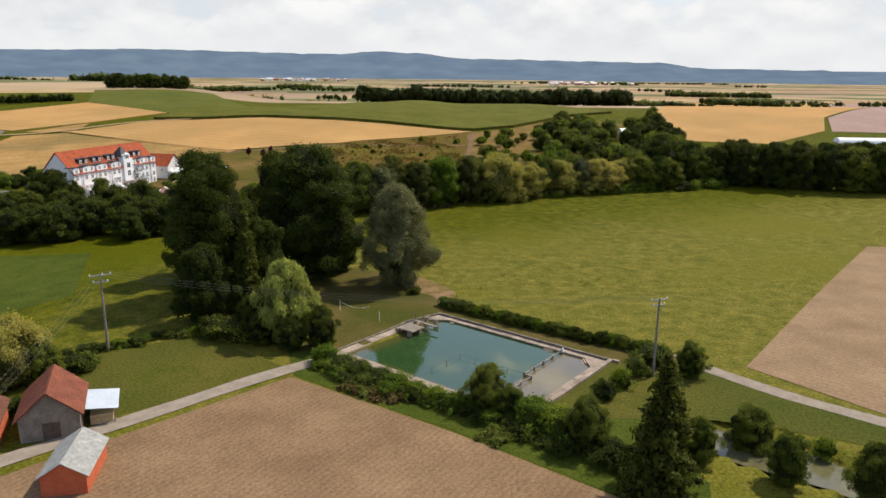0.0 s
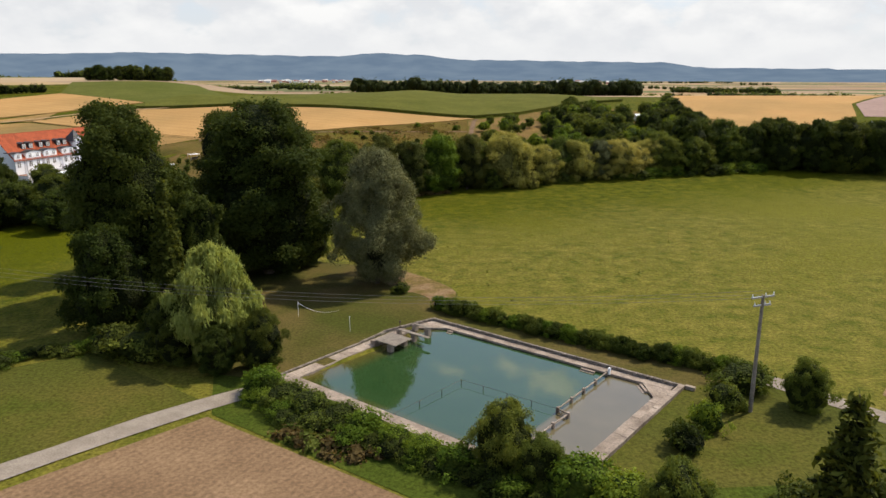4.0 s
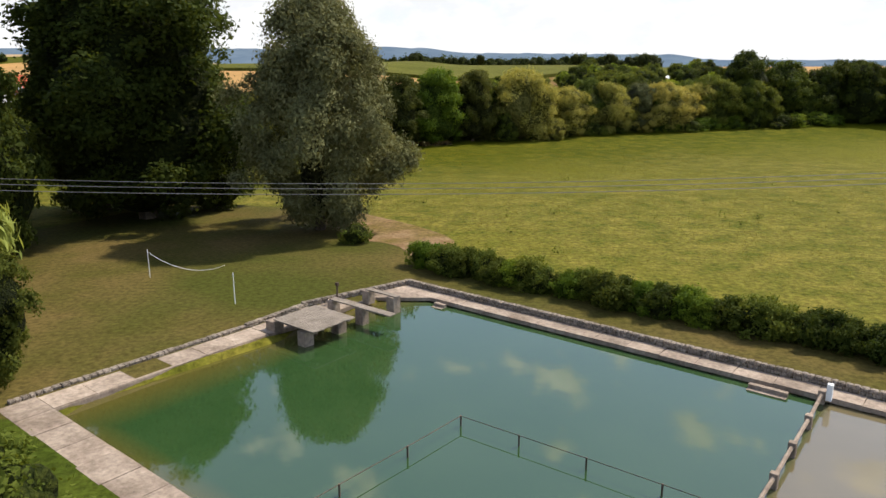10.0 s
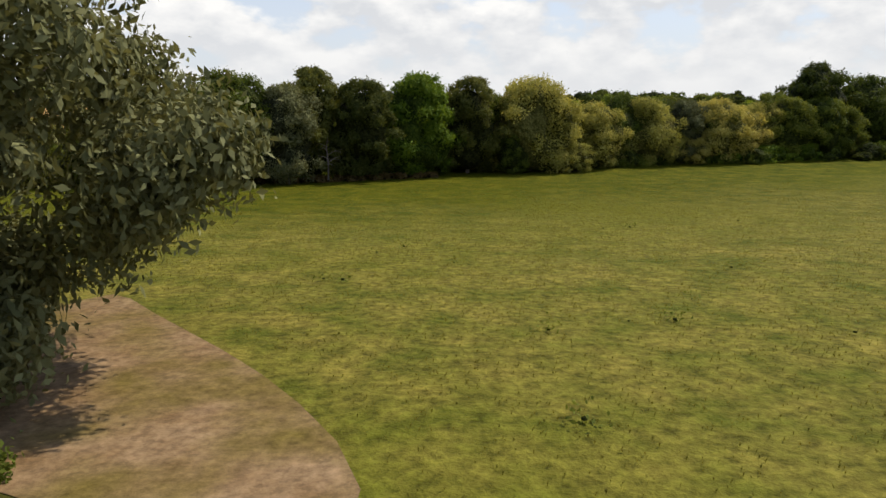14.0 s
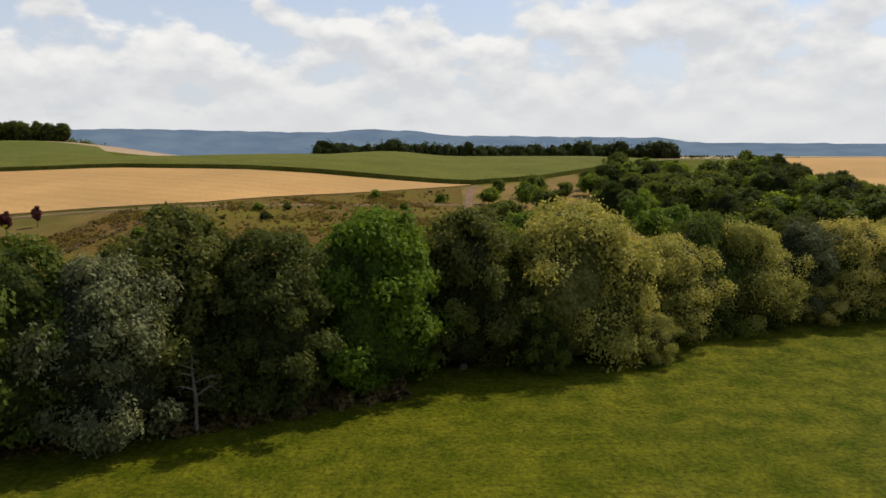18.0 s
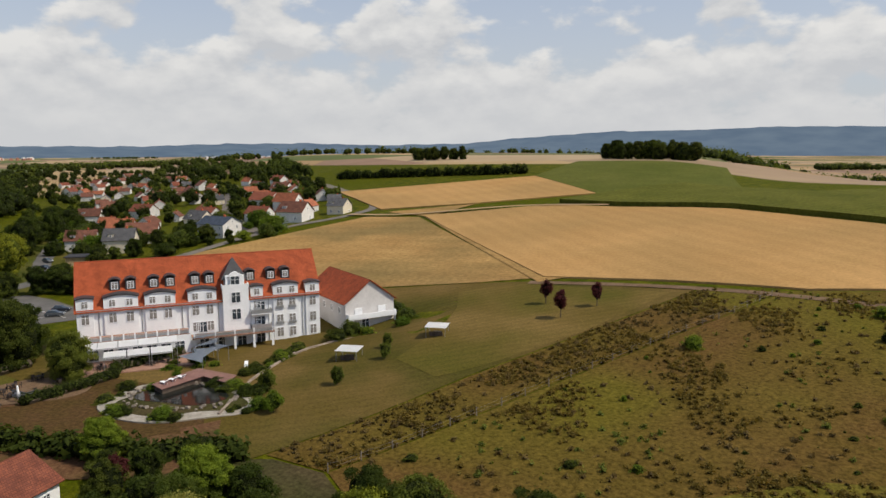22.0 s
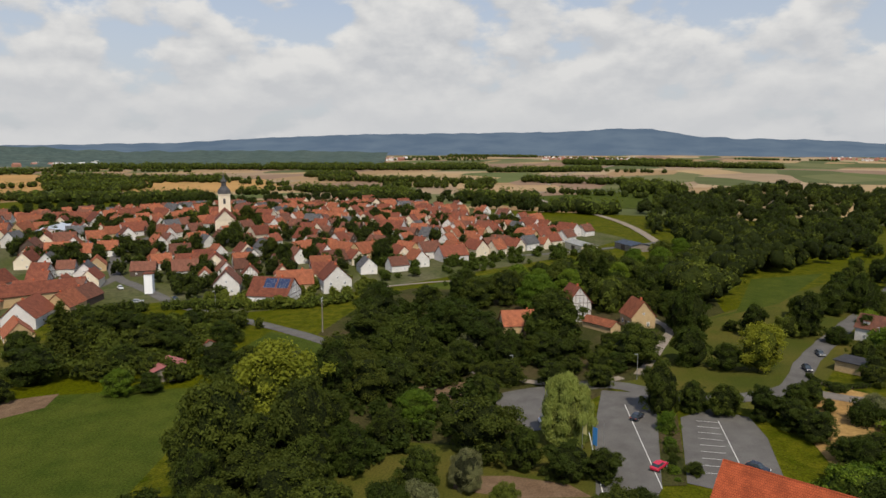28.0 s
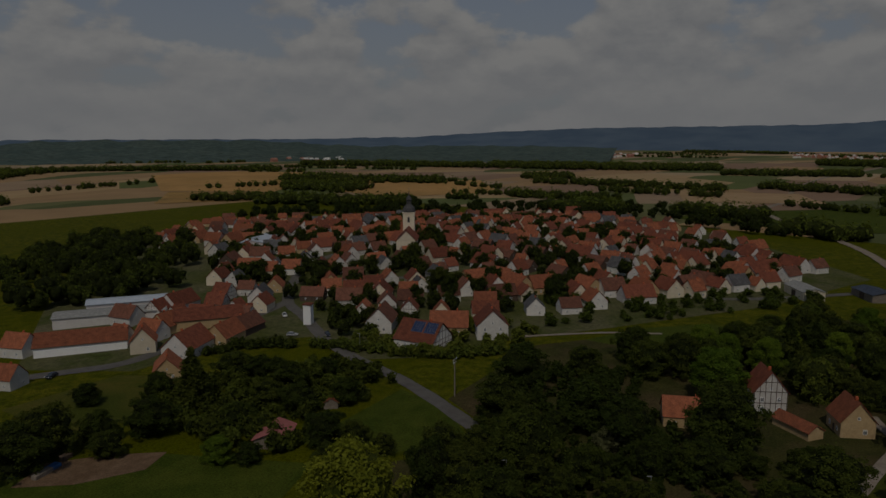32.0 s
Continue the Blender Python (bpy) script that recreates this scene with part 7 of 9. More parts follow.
for i in range(9):
    x, y = -186 - i * 3.3, 284 - i * 0.4
    bm = boxes((-0.06, -2.4, 0, 0.06, 2.4, 0.01))
    ob = part("line", bm, PAINT, marks)
    ob.matrix_basis = pose(x, y, height(x, y) + 0.16, 0, 0, 10)
for x0, y0, x1, y1 in ((-176, 275, -216, 262), (-168, 266, -218, 251), (-182, 290, -214, 283)):
    d = Vector((x1 - x0, y1 - y0, 0))
    ob = part("line", boxes((0, -0.08, 0, d.length, 0.08, 0.01)), PAINT, marks)
    ob.matrix_basis = pose(x0, y0, height(x0, y0) + 0.165, 0, 0, math.degrees(math.atan2(d.y, d.x)))


# houses
SOLAR = surf("solar_panel", (0.02, 0.035, 0.09), (0.04, 0.06, 0.13), 0.8, 0.15, 0, 2.0, 0.3)


def join_windows(e):
    """One mesh of all the windows of a far-off house."""
    obs = [o for o in e.children if o.name.startswith("window")]
    bm = bmesh.new()
    for o in obs:
        n = len(bm.verts)
        bm.from_mesh(o.data)
        bm.verts.ensure_lookup_table()
        for v in bm.verts[n:]:
            v.co = o.matrix_basis @ v.co
    me = bpy.data.meshes.new("windows")
    bm.to_mesh(me)
    bm.free()
    for m in obs[0].data.materials:
        me.materials.append(m)
    for o in obs:
        bpy.data.objects.remove(o)
    new("windows", me).parent = e
    return e


def timber_frame(parent, l, eave, ridge_z, w, x):
    """Dark beams over a white gable at x."""
    rows = []
    for z in (0.2, eave * 0.5, eave, (eave + ridge_z) / 2):
        half = w / 2 if z <= eave else w / 2 * (ridge_z - z) / (ridge_z - eave)
        rows.append((x - 0.03, -half, z - 0.1, x + 0.03, half, z + 0.1))
    n = 6
    for i in range(n + 1):
        y = -w / 2 + 0.12 + (w - 0.24) * i / n
        top = eave + (ridge_z - eave) * (1 - abs(y) / (w / 2)) - 0.2
        rows.append((x - 0.025, y - 0.09, 0.2, x + 0.025, y + 0.09, max(top, 0.5)))
    part("timber_frame", boxes(*rows), DARKWOOD, parent)


def house_kind(l, w, eave, pitch, wall, roof, label, timber=False, dormers=0, solar=False, floors=2, win=None, name="house", rich=False):
    e = thing(name, label, "house", (0, 0, -80))
    ridge_z = eave + w / 2 * pitch
    gable_body(e, l, w, eave, ridge_z, wall, 0.4, 0.16, roof)
    part("chimney", boxes((l * 0.2, -0.35, ridge_z - 0.9, l * 0.2 + 0.6, 0.35, ridge_z + 0.9)), REDWALL, e)
    win = win or WIN
    for fl in range(floors):
        z = 0.9 + fl * 2.7
        if z + 1.3 > eave:
            break
        n = max(2, int(l / (3.2 if rich else 5.6)))
        for i in range(n):
            x = -l / 2 + l * (i + 0.5) / n
            put("window", win, e, x, -w / 2 - 0.02, z, 0)
            if rich and i % 2 == 0:
                put("window", win, e, x, w / 2 + 0.02, z, 180)
        for s in (-1, 1):
            for y in (-w * 0.25, w * 0.25) if rich else (w * 0.2 * s,):
                put("window", win, e, s * (l / 2 + 0.02), y, z, 90 * s)
    for s in (-1, 1):
        put("window", WIN_S, e, s * (l / 2 + 0.02), 0, eave + 0.5, 90 * s)
    if rich or floors == 1 or timber:
        part("door", boxes((l * 0.02 - 0.5, -w / 2 - 0.06, 0, l * 0.02 + 0.5, -w / 2 - 0.005, 2.05)), DARKWOOD, e)
    if timber:
        timber_frame(e, l, eave, ridge_z, w, l / 2 + 0.02)
        timber_frame(e, l, eave, ridge_z, w, -l / 2 - 0.02)
    for i in range(dormers):
        x = -l * 0.25 + i * l * 0.5
        y = -w / 2 * 0.62
        d = part("dormer", boxes((x - 0.9, y - 0.7, eave + 0.6, x + 0.9, y + 1.6, eave + 2.0)), wall, e)
        part("dormer_roof", boxes((x - 1.1, y - 0.95, eave + 2.0, x + 1.1, y + 2.4, eave + 2.14)), roof, d)
        put("window", WIN_S, d, x, y - 0.72, eave + 0.9, 0)
    if solar:
        ang = math.atan(pitch)
        for i in range(2):
            for j in range(1):
                ob = part("solar_array", boxes((0.04, 0.86, 0.18, 4.94, 5.76, 0.2)), METAL, e, "blue solar panels")
                ob.matrix_basis = Matrix.Rotation(math.pi, 4, "Z") @ Matrix.Translation((-l / 2 + 0.8 + i * 5.6, 0, ridge_z + 0.02)) @ Matrix.Rotation(-ang, 4, "X")
                for a in range(4):
                    for b in range(4):
                        part("solar_panel", boxes((0.08 + a * 1.22, 0.9 + b * 1.22, 0.203, 1.22 + a * 1.22, 2.06 + b * 1.22, 0.26)), SOLAR, ob)
    return e


H = [
    house_kind(12, 10.1, 4.5, 1.05, HOUSE_WHITE, ROOF_ORANGE, "white village house with orange tiled gable roof"),
    house_kind(14, 10.6, 4.7, 1.0, CREAM, ROOF_RED, "cream village house with red tiled roof"),
    house_kind(10, 9, 4.2, 1.1, HOUSE_WHITE, ROOF_RED, "half-timbered house with red tiled roof", timber=True),
    house_kind(13, 10.1, 4.4, 1.05, HOUSE_WHITE, ROOF_BROWN, "white house under a weathered brown roof"),
    house_kind(16, 11.2, 3.9, 1.0, SAND, ROOF_ORANGE, "stone barn with large orange tiled roof", floors=1),
    house_kind(18, 12.3, 4, 0.95, GREY_WALL, ROOF_RED, "long farm building with red tiled roof", floors=1),
    house_kind(12, 10.1, 4.7, 1.0, HOUSE_WHITE, ROOF_GREY, "white house with slate grey roof", dormers=2),
    house_kind(9, 9, 4.4, 1.15, CREAM, ROOF_ORANGE, "small cream house with steep orange roof"),
    house_kind(11, 9.5, 4.5, 1.05, HOUSE_WHITE, ROOF_BROWN, "half-timbered house with brown roof", timber=True),
    house_kind(15, 11.2, 3.5, 0.9, DARKWOOD, ROOF_BROWN, "dark timber barn with brown tiled roof", floors=1),
]
HS = [
    house_kind(11, 9.5, 4.2, 0.75, HOUSE_WHITE, ROOF_BROWN, "white suburban house with brown roof", dormers=1),
    house_kind(12, 10, 4.0, 0.7, HOUSE_WHITE, ROOF_RED, "white suburban house with red roof"),
    house_kind(10, 9, 4.6, 0.8, CREAM, ROOF_GREY, "pale suburban house with grey roof", dormers=1),
    house_kind(11, 9, 4.4, 0.8, HOUSE_WHITE, ROOF_ORANGE, "white suburban house with orange roof"),
]
VILLAGE = [(12, 10.3, 4.3, 1.05, HOUSE_WHITE, ROOF_ORANGE, "white village house with orange tiled gable roof"), (14, 10.9, 4.5, 1.0, CREAM, ROOF_RED, "cream village house with red tiled roof"),
           (10, 9.2, 4, 1.1, HOUSE_WHITE, ROOF_RED, "white village house with steep red roof"), (13, 10.3, 4.2, 1.05, HOUSE_WHITE, ROOF_BROWN, "white house under a weathered brown roof"),
           (16, 11.5, 3.7, 1.0, SAND, ROOF_ORANGE, "stone barn with large orange tiled roof"), (18, 12.6, 3.8, 0.95, GREY_WALL, ROOF_RED, "long farm building with red tiled roof"),
           (12, 10.3, 4.5, 1.0, HOUSE_WHITE, ROOF_GREY, "white house with slate grey roof"), (9, 9.2, 4.2, 1.15, CREAM, ROOF_ORANGE, "small cream house with steep orange roof"),
           (11, 9.8, 4.3, 1.05, HOUSE_WHITE, ROOF_BROWN, "white house with brown roof"), (15, 11.5, 3.4, 0.9, DARKWOOD, ROOF_BROWN, "dark timber barn with brown tiled roof")]
HF = [join_windows(house_kind(*v)) for v in VILLAGE]
HSF = [join_windows(house_kind(*v)) for v in ((11, 9.5, 4.2, 0.75, HOUSE_WHITE, ROOF_BROWN, "white suburban house with brown roof"), (12, 10, 4.0, 0.7, HOUSE_WHITE, ROOF_RED, "white suburban house with red roof"), (10, 9, 4.6, 0.8, CREAM, ROOF_GREY, "pale suburban house with grey roof"), (11, 9, 4.4, 0.8, HOUSE_WHITE, ROOF_ORANGE, "white suburban house with orange roof"))]
PROTOS += H + HS + HF + HSF
hrng = random.Random(21)
TAKEN = []


FAR_HOUSES = []


def settle(proto, x, y, rz, s=1.0, group="village houses", label="", single=True):
    z = min(height(x + dx, y + dy) for dx in (-4, 4) for dy in (-4, 4)) + 0.25
    at = pose(x, y, z, 0, 0, rz) @ Matrix.Diagonal((s, s, s, 1))
    TAKEN.append((x, y))
    if not single:
        FAR_HOUSES.append((proto, at))
        return None
    return tagged(copy_thing(proto, at), label, "", group)


def join_far_houses():
    """The houses at the far side of the village and up the hill, past counting."""
    verts, faces, mats, midx = [], [], [], []
    for proto, at in FAR_HOUSES:
        for o in proto.children:
            m, base = at @ o.matrix_basis, len(verts)
            slots = []
            for mt in o.data.materials:
                if mt not in mats:
                    mats.append(mt)
                slots.append(mats.index(mt))
            verts += [(m @ v.co)[:] for v in o.data.vertices]
            for f in o.data.polygons:
                faces.append([base + i for i in f.vertices])
                midx.append(slots[f.material_index])
    e = thing("far_houses", "red-roofed houses at the far side of the village", "houses", kind="stuff")
    mesh_ob("houses", verts, faces, None, e, mats=mats, midx=midx)


# long sheds of the farms at the street
for x, y, l, w, e0, rg, wm, rm, lab in ((-190, 27, 30, 15, 3.6, 7.0, WHITE, ROOF_ORANGE, "long white farm shed with red tiled roof"), (-213, -2, 42, 13, 4.0, 4.9, GREY_WALL, FIBRE, "long low shed with grey sheet roof"),
                                        (-226, -15, 32, 12, 4.2, 5.0, GREY_WALL, TIN, "long shed with pale metal roof"), (-237, 37, 30, 10, 4.0, 7.6, SAND, ROOF_RED, "long barn with red tiled roof"), (-345, -90, 34, 14, 4.5, 5.6, GREY_WALL, TIN, "pale flat-roofed hall at the village edge"),
                                        (-452, 200, 20, 10, 4.2, 5.6, CREAM, FIBRE, "cream hall with grey sheet roof"), (-470, 226, 18, 12, 3.6, 4.8, WOOD_GREY, ROOF_BLUE, "farm hall with dark solar roof")):
    e = thing("farm_shed", lab, "shed", (x, y, height(x, y)), -27 if x > -300 else 40, "farm sheds")
    gable_body(e, l, w, e0, rg, wm, 0.5, 0.18, rm)
    part("door", boxes((-2, -w / 2 - 0.06, 0, 2, -w / 2 - 0.01, 3.2)), DARKWOOD, e)
    TAKEN.append((x, y))

# houses along the street that the view knows best
KNOWN = [(7, -203, 47, 60, 1.15), (0, -172, 18, 118, 1.0), (4, -196, 78, 60, 0.9), (5, -212, 62, 30, 1.1), (4, -228, 60, 25, 1.0), (9, -240, 55, 20, 1.0), (0, -212, 36, 110, 0.95),
         (4, -222, 30, 20, 1.0), (1, -236, 30, 120, 0.9), (6, -268, 24, 40, 1.05), (2, -250, 18, 120, 1.0), (2, -262, 4, 110, 1.0), (5, -240, 4, 20, 1.0), (0, -158, 50, 120, 0.9), (2, -228, 8, 30, 1.0), (3, -215, 8, 110, 1.0), (8, -247, 43, 110, 0.9), (2, -231, 19, 20, 0.85), (7, -202, 32, 110, 0.9), (1, -262, 34, 35, 0.9), (0, -283, 76, 40, 0.9), (2, -252, 30, 30, 0.85)]
for k, x, y, rz, s in KNOWN:
    settle(H[k], x, y, rz, s * 0.82)
sol = house_kind(17, 15, 3.4, 0.85, HOUSE_WHITE, ROOF_RED, "half-timbered farmhouse with blue solar panels on the roof", timber=True, solar=True, rich=True)
wht = house_kind(14, 13, 6.0, 0.95, HOUSE_WHITE, ROOF_RED, "large white house with half-hipped red roof", floors=2, rich=True)
bluehouse = house_kind(14, 11, 5.6, 0.5, HOUSE_WHITE, ROOF_BLUE, "white cubic house with dark blue roof", rich=True)
hal = house_kind(9, 9, 6.5, 1.25, HOUSE_WHITE, ROOF_RED, "half-timbered gabled farmhouse among trees", timber=True, rich=True)
gat = house_kind(9, 8.5, 4.2, 1.2, SAND, ROOF_ORANGE, "sandstone barn with steep orange gable", floors=1)
PROTOS += [sol, wht, bluehouse, hal, gat]
near = house_kind(11, 9, 3.0, 0.6, WHITE, ROOF_RED, "low white house with red tiled roof beside the farm track", floors=1, rich=True)
PROTOS.append(near)
settle(near, -84.8, 257.5, -60)
settle(sol, -273, 119, 102, 0.95)
settle(wht, -299, 130, 45, 0.9)
settle(H[4], -291, 116, 128, 0.9)
settle(H[3], -277, 93, 35, 1.0)
settle(bluehouse, -281, 374, 22)
settle(hal, -294, 232, 36, 1.0, "farm among the trees")
settle(gat, -293, 254, 34, 1.0, "farm among the trees")
settle(H[4], -270, 219, 120, 0.75, "farm among the trees")
FLATROOF = surf("dark_roof_felt", (0.035, 0.035, 0.04), (0.055, 0.055, 0.06), 0.8, 0.8, 0.005, 4.0, 0.2)
bung = thing("bungalow", "small orange rendered bungalow with flat dark roof", "house", (-266, 317, height(-266, 317)), 62)
part("wall", boxes((-5, -3.5, -1, 5, 3.5, 2.9)), SAND, bung)
part("roof", boxes((-5.5, -4.0, 2.9, 5.5, 4.0, 3.2), bevel=0.03), FLATROOF, bung, "flat dark roof")
for x in (-3, 0.5, 3.4):
    put("window", WIN, bung, x, 3.52, 0.9, 180)
TAKEN.append((-266, 317))
hedge_run([(-256, 304), (-250, 306), (-249, 312), (-253, 318)], 1.3, 1.5, "clipped hedge curving round a front garden")
lowbarn = thing("low_barn", "long low stable with red tiled roof", "barn", (-284, 243.5, -2.9), 61)
gable_body(lowbarn, 12, 5, 2.4, 4.0, SAND, 0.4, 0.15, ROOF_ORANGE)
PINKROOF = surf("faded_red_sheet", (0.30, 0.10, 0.10), (0.37, 0.14, 0.13), 0.8, 0.7, 0.005, 4.0, 0.15)
rs1 = thing("garden_shed", "small shed with red sheet roof in the trees", "shed", (-189.5, 145.5, -2.9), 40)
gable_body(rs1, 10, 8, 2.6, 4.2, WOOD_GREY, 0.5, 0.12, PINKROOF)
rs2 = thing("garden_shed", "tiny shed with red tiled roof", "shed", (-214, 138, -2.7), 50)
gable_body(rs2, 5, 4, 2.1, 3.2, WOOD_GREY, 0.3, 0.1, ROOF_RED)
rs3 = thing("garden_shed", "old shed with mossy red roof beside a path", "shed", (-124, 214, -3.0), 25)
gable_body(rs3, 9, 5.5, 2.6, 4.2, WOOD_GREY, 0.5, 0.12, ROOF_BROWN)
rs4 = thing("garden_shed", "small red wooden cabin on the lawn", "shed", (-158, 213, -3.0), 20)
gable_body(rs4, 4, 3.2, 2.2, 3.0, REDWALL, 0.3, 0.1, FIBRE)


def flow(x, y):
    """Street direction across the village."""
    return 35 + 40 * math.sin(x * 0.011 + 0.5) + 25 * math.sin(y * 0.013 + 1.2)


def quarter(pts, n, gap, protos, group, weights=None, spin=0.0, size=(0.66, 0.9)):
    lo_x, hi_x, lo_y, hi_y = min(p[0] for p in pts), max(p[0] for p in pts), min(p[1] for p in pts), max(p[1] for p in pts)
    made = tries = 0
    while made < n and tries < n * 60:
        tries += 1
        x, y = hrng.uniform(lo_x, hi_x), hrng.uniform(lo_y, hi_y)
        if not inside(pts, x, y) or any((x - a) ** 2 + (y - b) ** 2 < gap * gap for a, b in TAKEN):
            continue
        rz = flow(x, y) + spin + hrng.choice((0, 90)) + hrng.uniform(-8, 8)
        k = hrng.choices(range(len(protos)), weights)[0]
        far = {id(H): HF, id(HS): HSF}[id(protos)]
        settle((far if x < -300 else protos)[k], x, y, rz, hrng.uniform(*size), group, single=x > -405)
        made += 1


TAKEN += [(-390 - 3, -6), (-386, -14), (-396, 2)]
ROADPTS = [(-247, 110), (-253, 88), (-260, 72), (-267, 57), (-272, 44), (-285, 22), (-300, 5), (-320, 20), (-340, 40), (-360, 60), (-385, 90), (-410, 120)]
TAKEN += ROADPTS
for k, x, y, rz, s_ in ((0, -281, 410, 30, 1.15), (1, -305, 405, 28, 0.9), (3, -322, 430, 30, 1.1), (1, -352, 433, 30, 1.1), (0, -400, 470, 30, 1.0), (1, -336, 393, 22, 0.95), (2, -318, 381, 22, 1.0), (0, -302, 350, 62, 1.1), (2, -286, 336, 60, 1.1), (3, -335, 352, 60, 1.0), (0, -304, 327, 64, 1.0), (1, -400, 385, 30, 1.0), (0, -410, 360, 60, 1.0)):
    settle(HS[k], x, y, rz, s_, "hillside houses")
quarter([(-280, 30), (-262, -10), (-300, -70), (-335, -130), (-400, -190), (-500, -140), (-590, -90), (-610, 0), (-560, 120), (-520, 190), (-440, 185), (-395, 150), (-350, 140), (-318, 122), (-300, 95), (-290, 70)],
        330, 10.3, H, "village houses", [5, 4, 2, 3, 4, 3, 3, 3, 2, 3])
quarter([(-590, -90), (-660, -60), (-640, 60), (-560, 150), (-600, 0)], 30, 14, H, "village houses")
quarter([(-300, -120), (-330, -200), (-420, -250), (-470, -180), (-400, -190)], 24, 13, H, "village houses")
quarter([(-300, 338), (-285, 365), (-330, 398), (-430, 440), (-520, 480), (-620, 500), (-760, 500), (-800, 440), (-600, 400), (-460, 380), (-350, 342)], 52, 19, HS, "hillside houses")
quarter([(-285, 398), (-278, 432), (-330, 462), (-470, 520), (-505, 500), (-370, 432)], 16, 19, HS, "hillside houses")

join_far_houses()

# the church
ch = thing("church", "village church with pale tower, onion dome and red nave roof", "church", (-392, -4, height(-392, -4)), 40)
part("tower", boxes((-3.4, -3.4, -1, 3.4, 3.4, 22), (-3.7, -3.7, 22, 3.7, 3.7, 22.5), (-3.6, -3.6, 12, 3.6, 3.6, 12.35)), CREAM, ch)
part("dome", tube(bmesh.new(), [(0, 0, 22.5), (0, 0, 23.3), (0, 0, 24.8), (0, 0, 26.3), (0, 0, 27.2), (0, 0, 29.2), (0, 0, 29.9), (0, 0, 31.2), (0, 0, 32.2), (0, 0, 35.5)], [3.7, 3.9, 3.5, 2.2, 1.5, 1.45, 1.9, 1.2, 0.4, 0.05], 12), ROOF_GREY, ch, "dark slate onion dome")
for a in range(4):
    m = Matrix.Rotation(a * math.pi / 2, 4, "Z")
    for z, w, h in ((16.6, 1.3, 3.2), (6.5, 0.9, 1.8)):
        part("belfry_opening", boxes((-w / 2, -3.47, z, w / 2, -3.39, z + h), m=m), SLATE, ch)
part("cross", boxes((-0.06, -0.06, 35.4, 0.06, 0.06, 37.2), (-0.5, -0.05, 36.4, 0.5, 0.05, 36.55)), METAL, ch)
nave = part("nave_wall", boxes((3.2, -5.5, -1, 24, 5.5, 8.5)), CREAM, ch)
ang = math.atan2(6.0, 6.1)
for s in (1, -1):
    ob = part("nave_roof", boxes((-10.8, 0, 0, 10.8, 8.6, 0.2)), ROOF_RED, ch)
    ob.matrix_basis = Matrix.Translation((13.6, 0, 14.5)) @ Matrix.Rotation(0 if s > 0 else math.pi, 4, "Z") @ Matrix.Rotation(-ang, 4, "X")
bm = prism(bmesh.new(), [(-5.5, 8.5), (5.5, 8.5), (0, 14.3)], 3.3, 23.9)
bm.transform(Matrix(((0, 0, 1, 0), (1, 0, 0, 0), (0, 1, 0, 0), (0, 0, 0, 1))))
part("nave_gable", bm, CREAM, ch)
for i in range(4):
    for s in (-1, 1):
        put("window", WIN_DARK, ch, 6 + i * 4.6, s * 5.53, 3, 0 if s < 0 else 180, s=1.9)

tw = thing("transformer_tower", "slim pale transformer tower beside the road", "tower", (-262, 66, -1.4), 30)
part("wall", boxes((-1.6, -1.6, -0.5, 1.6, 1.6, 8.6)), WHITE, tw)
part("roof", boxes((-1.9, -1.9, 8.6, 1.9, 1.9, 9.0)), ROOF_RED, tw)
power_pole(-243, 160, 11.5, 20, [(11.3, 1.5), (10.4, 1.1)], "wooden power pole beside the village road")
for x, y in ((-236, 262), (-222, 232), (-208, 205), (-292, 325), (-252, 108)):
    e = thing("street_lamp", "tall slim grey street lamp", "street lamp", (x, y, height(x, y)), 40, "street lamps")
    part("pole", tube(bmesh.new(), [(0, 0, 0), (0, 0, 7)], [0.09, 0.06], 6), METAL, e)
    part("head", boxes((-0.1, -0.9, 6.95, 0.1, 0.1, 7.1)), METAL, e)


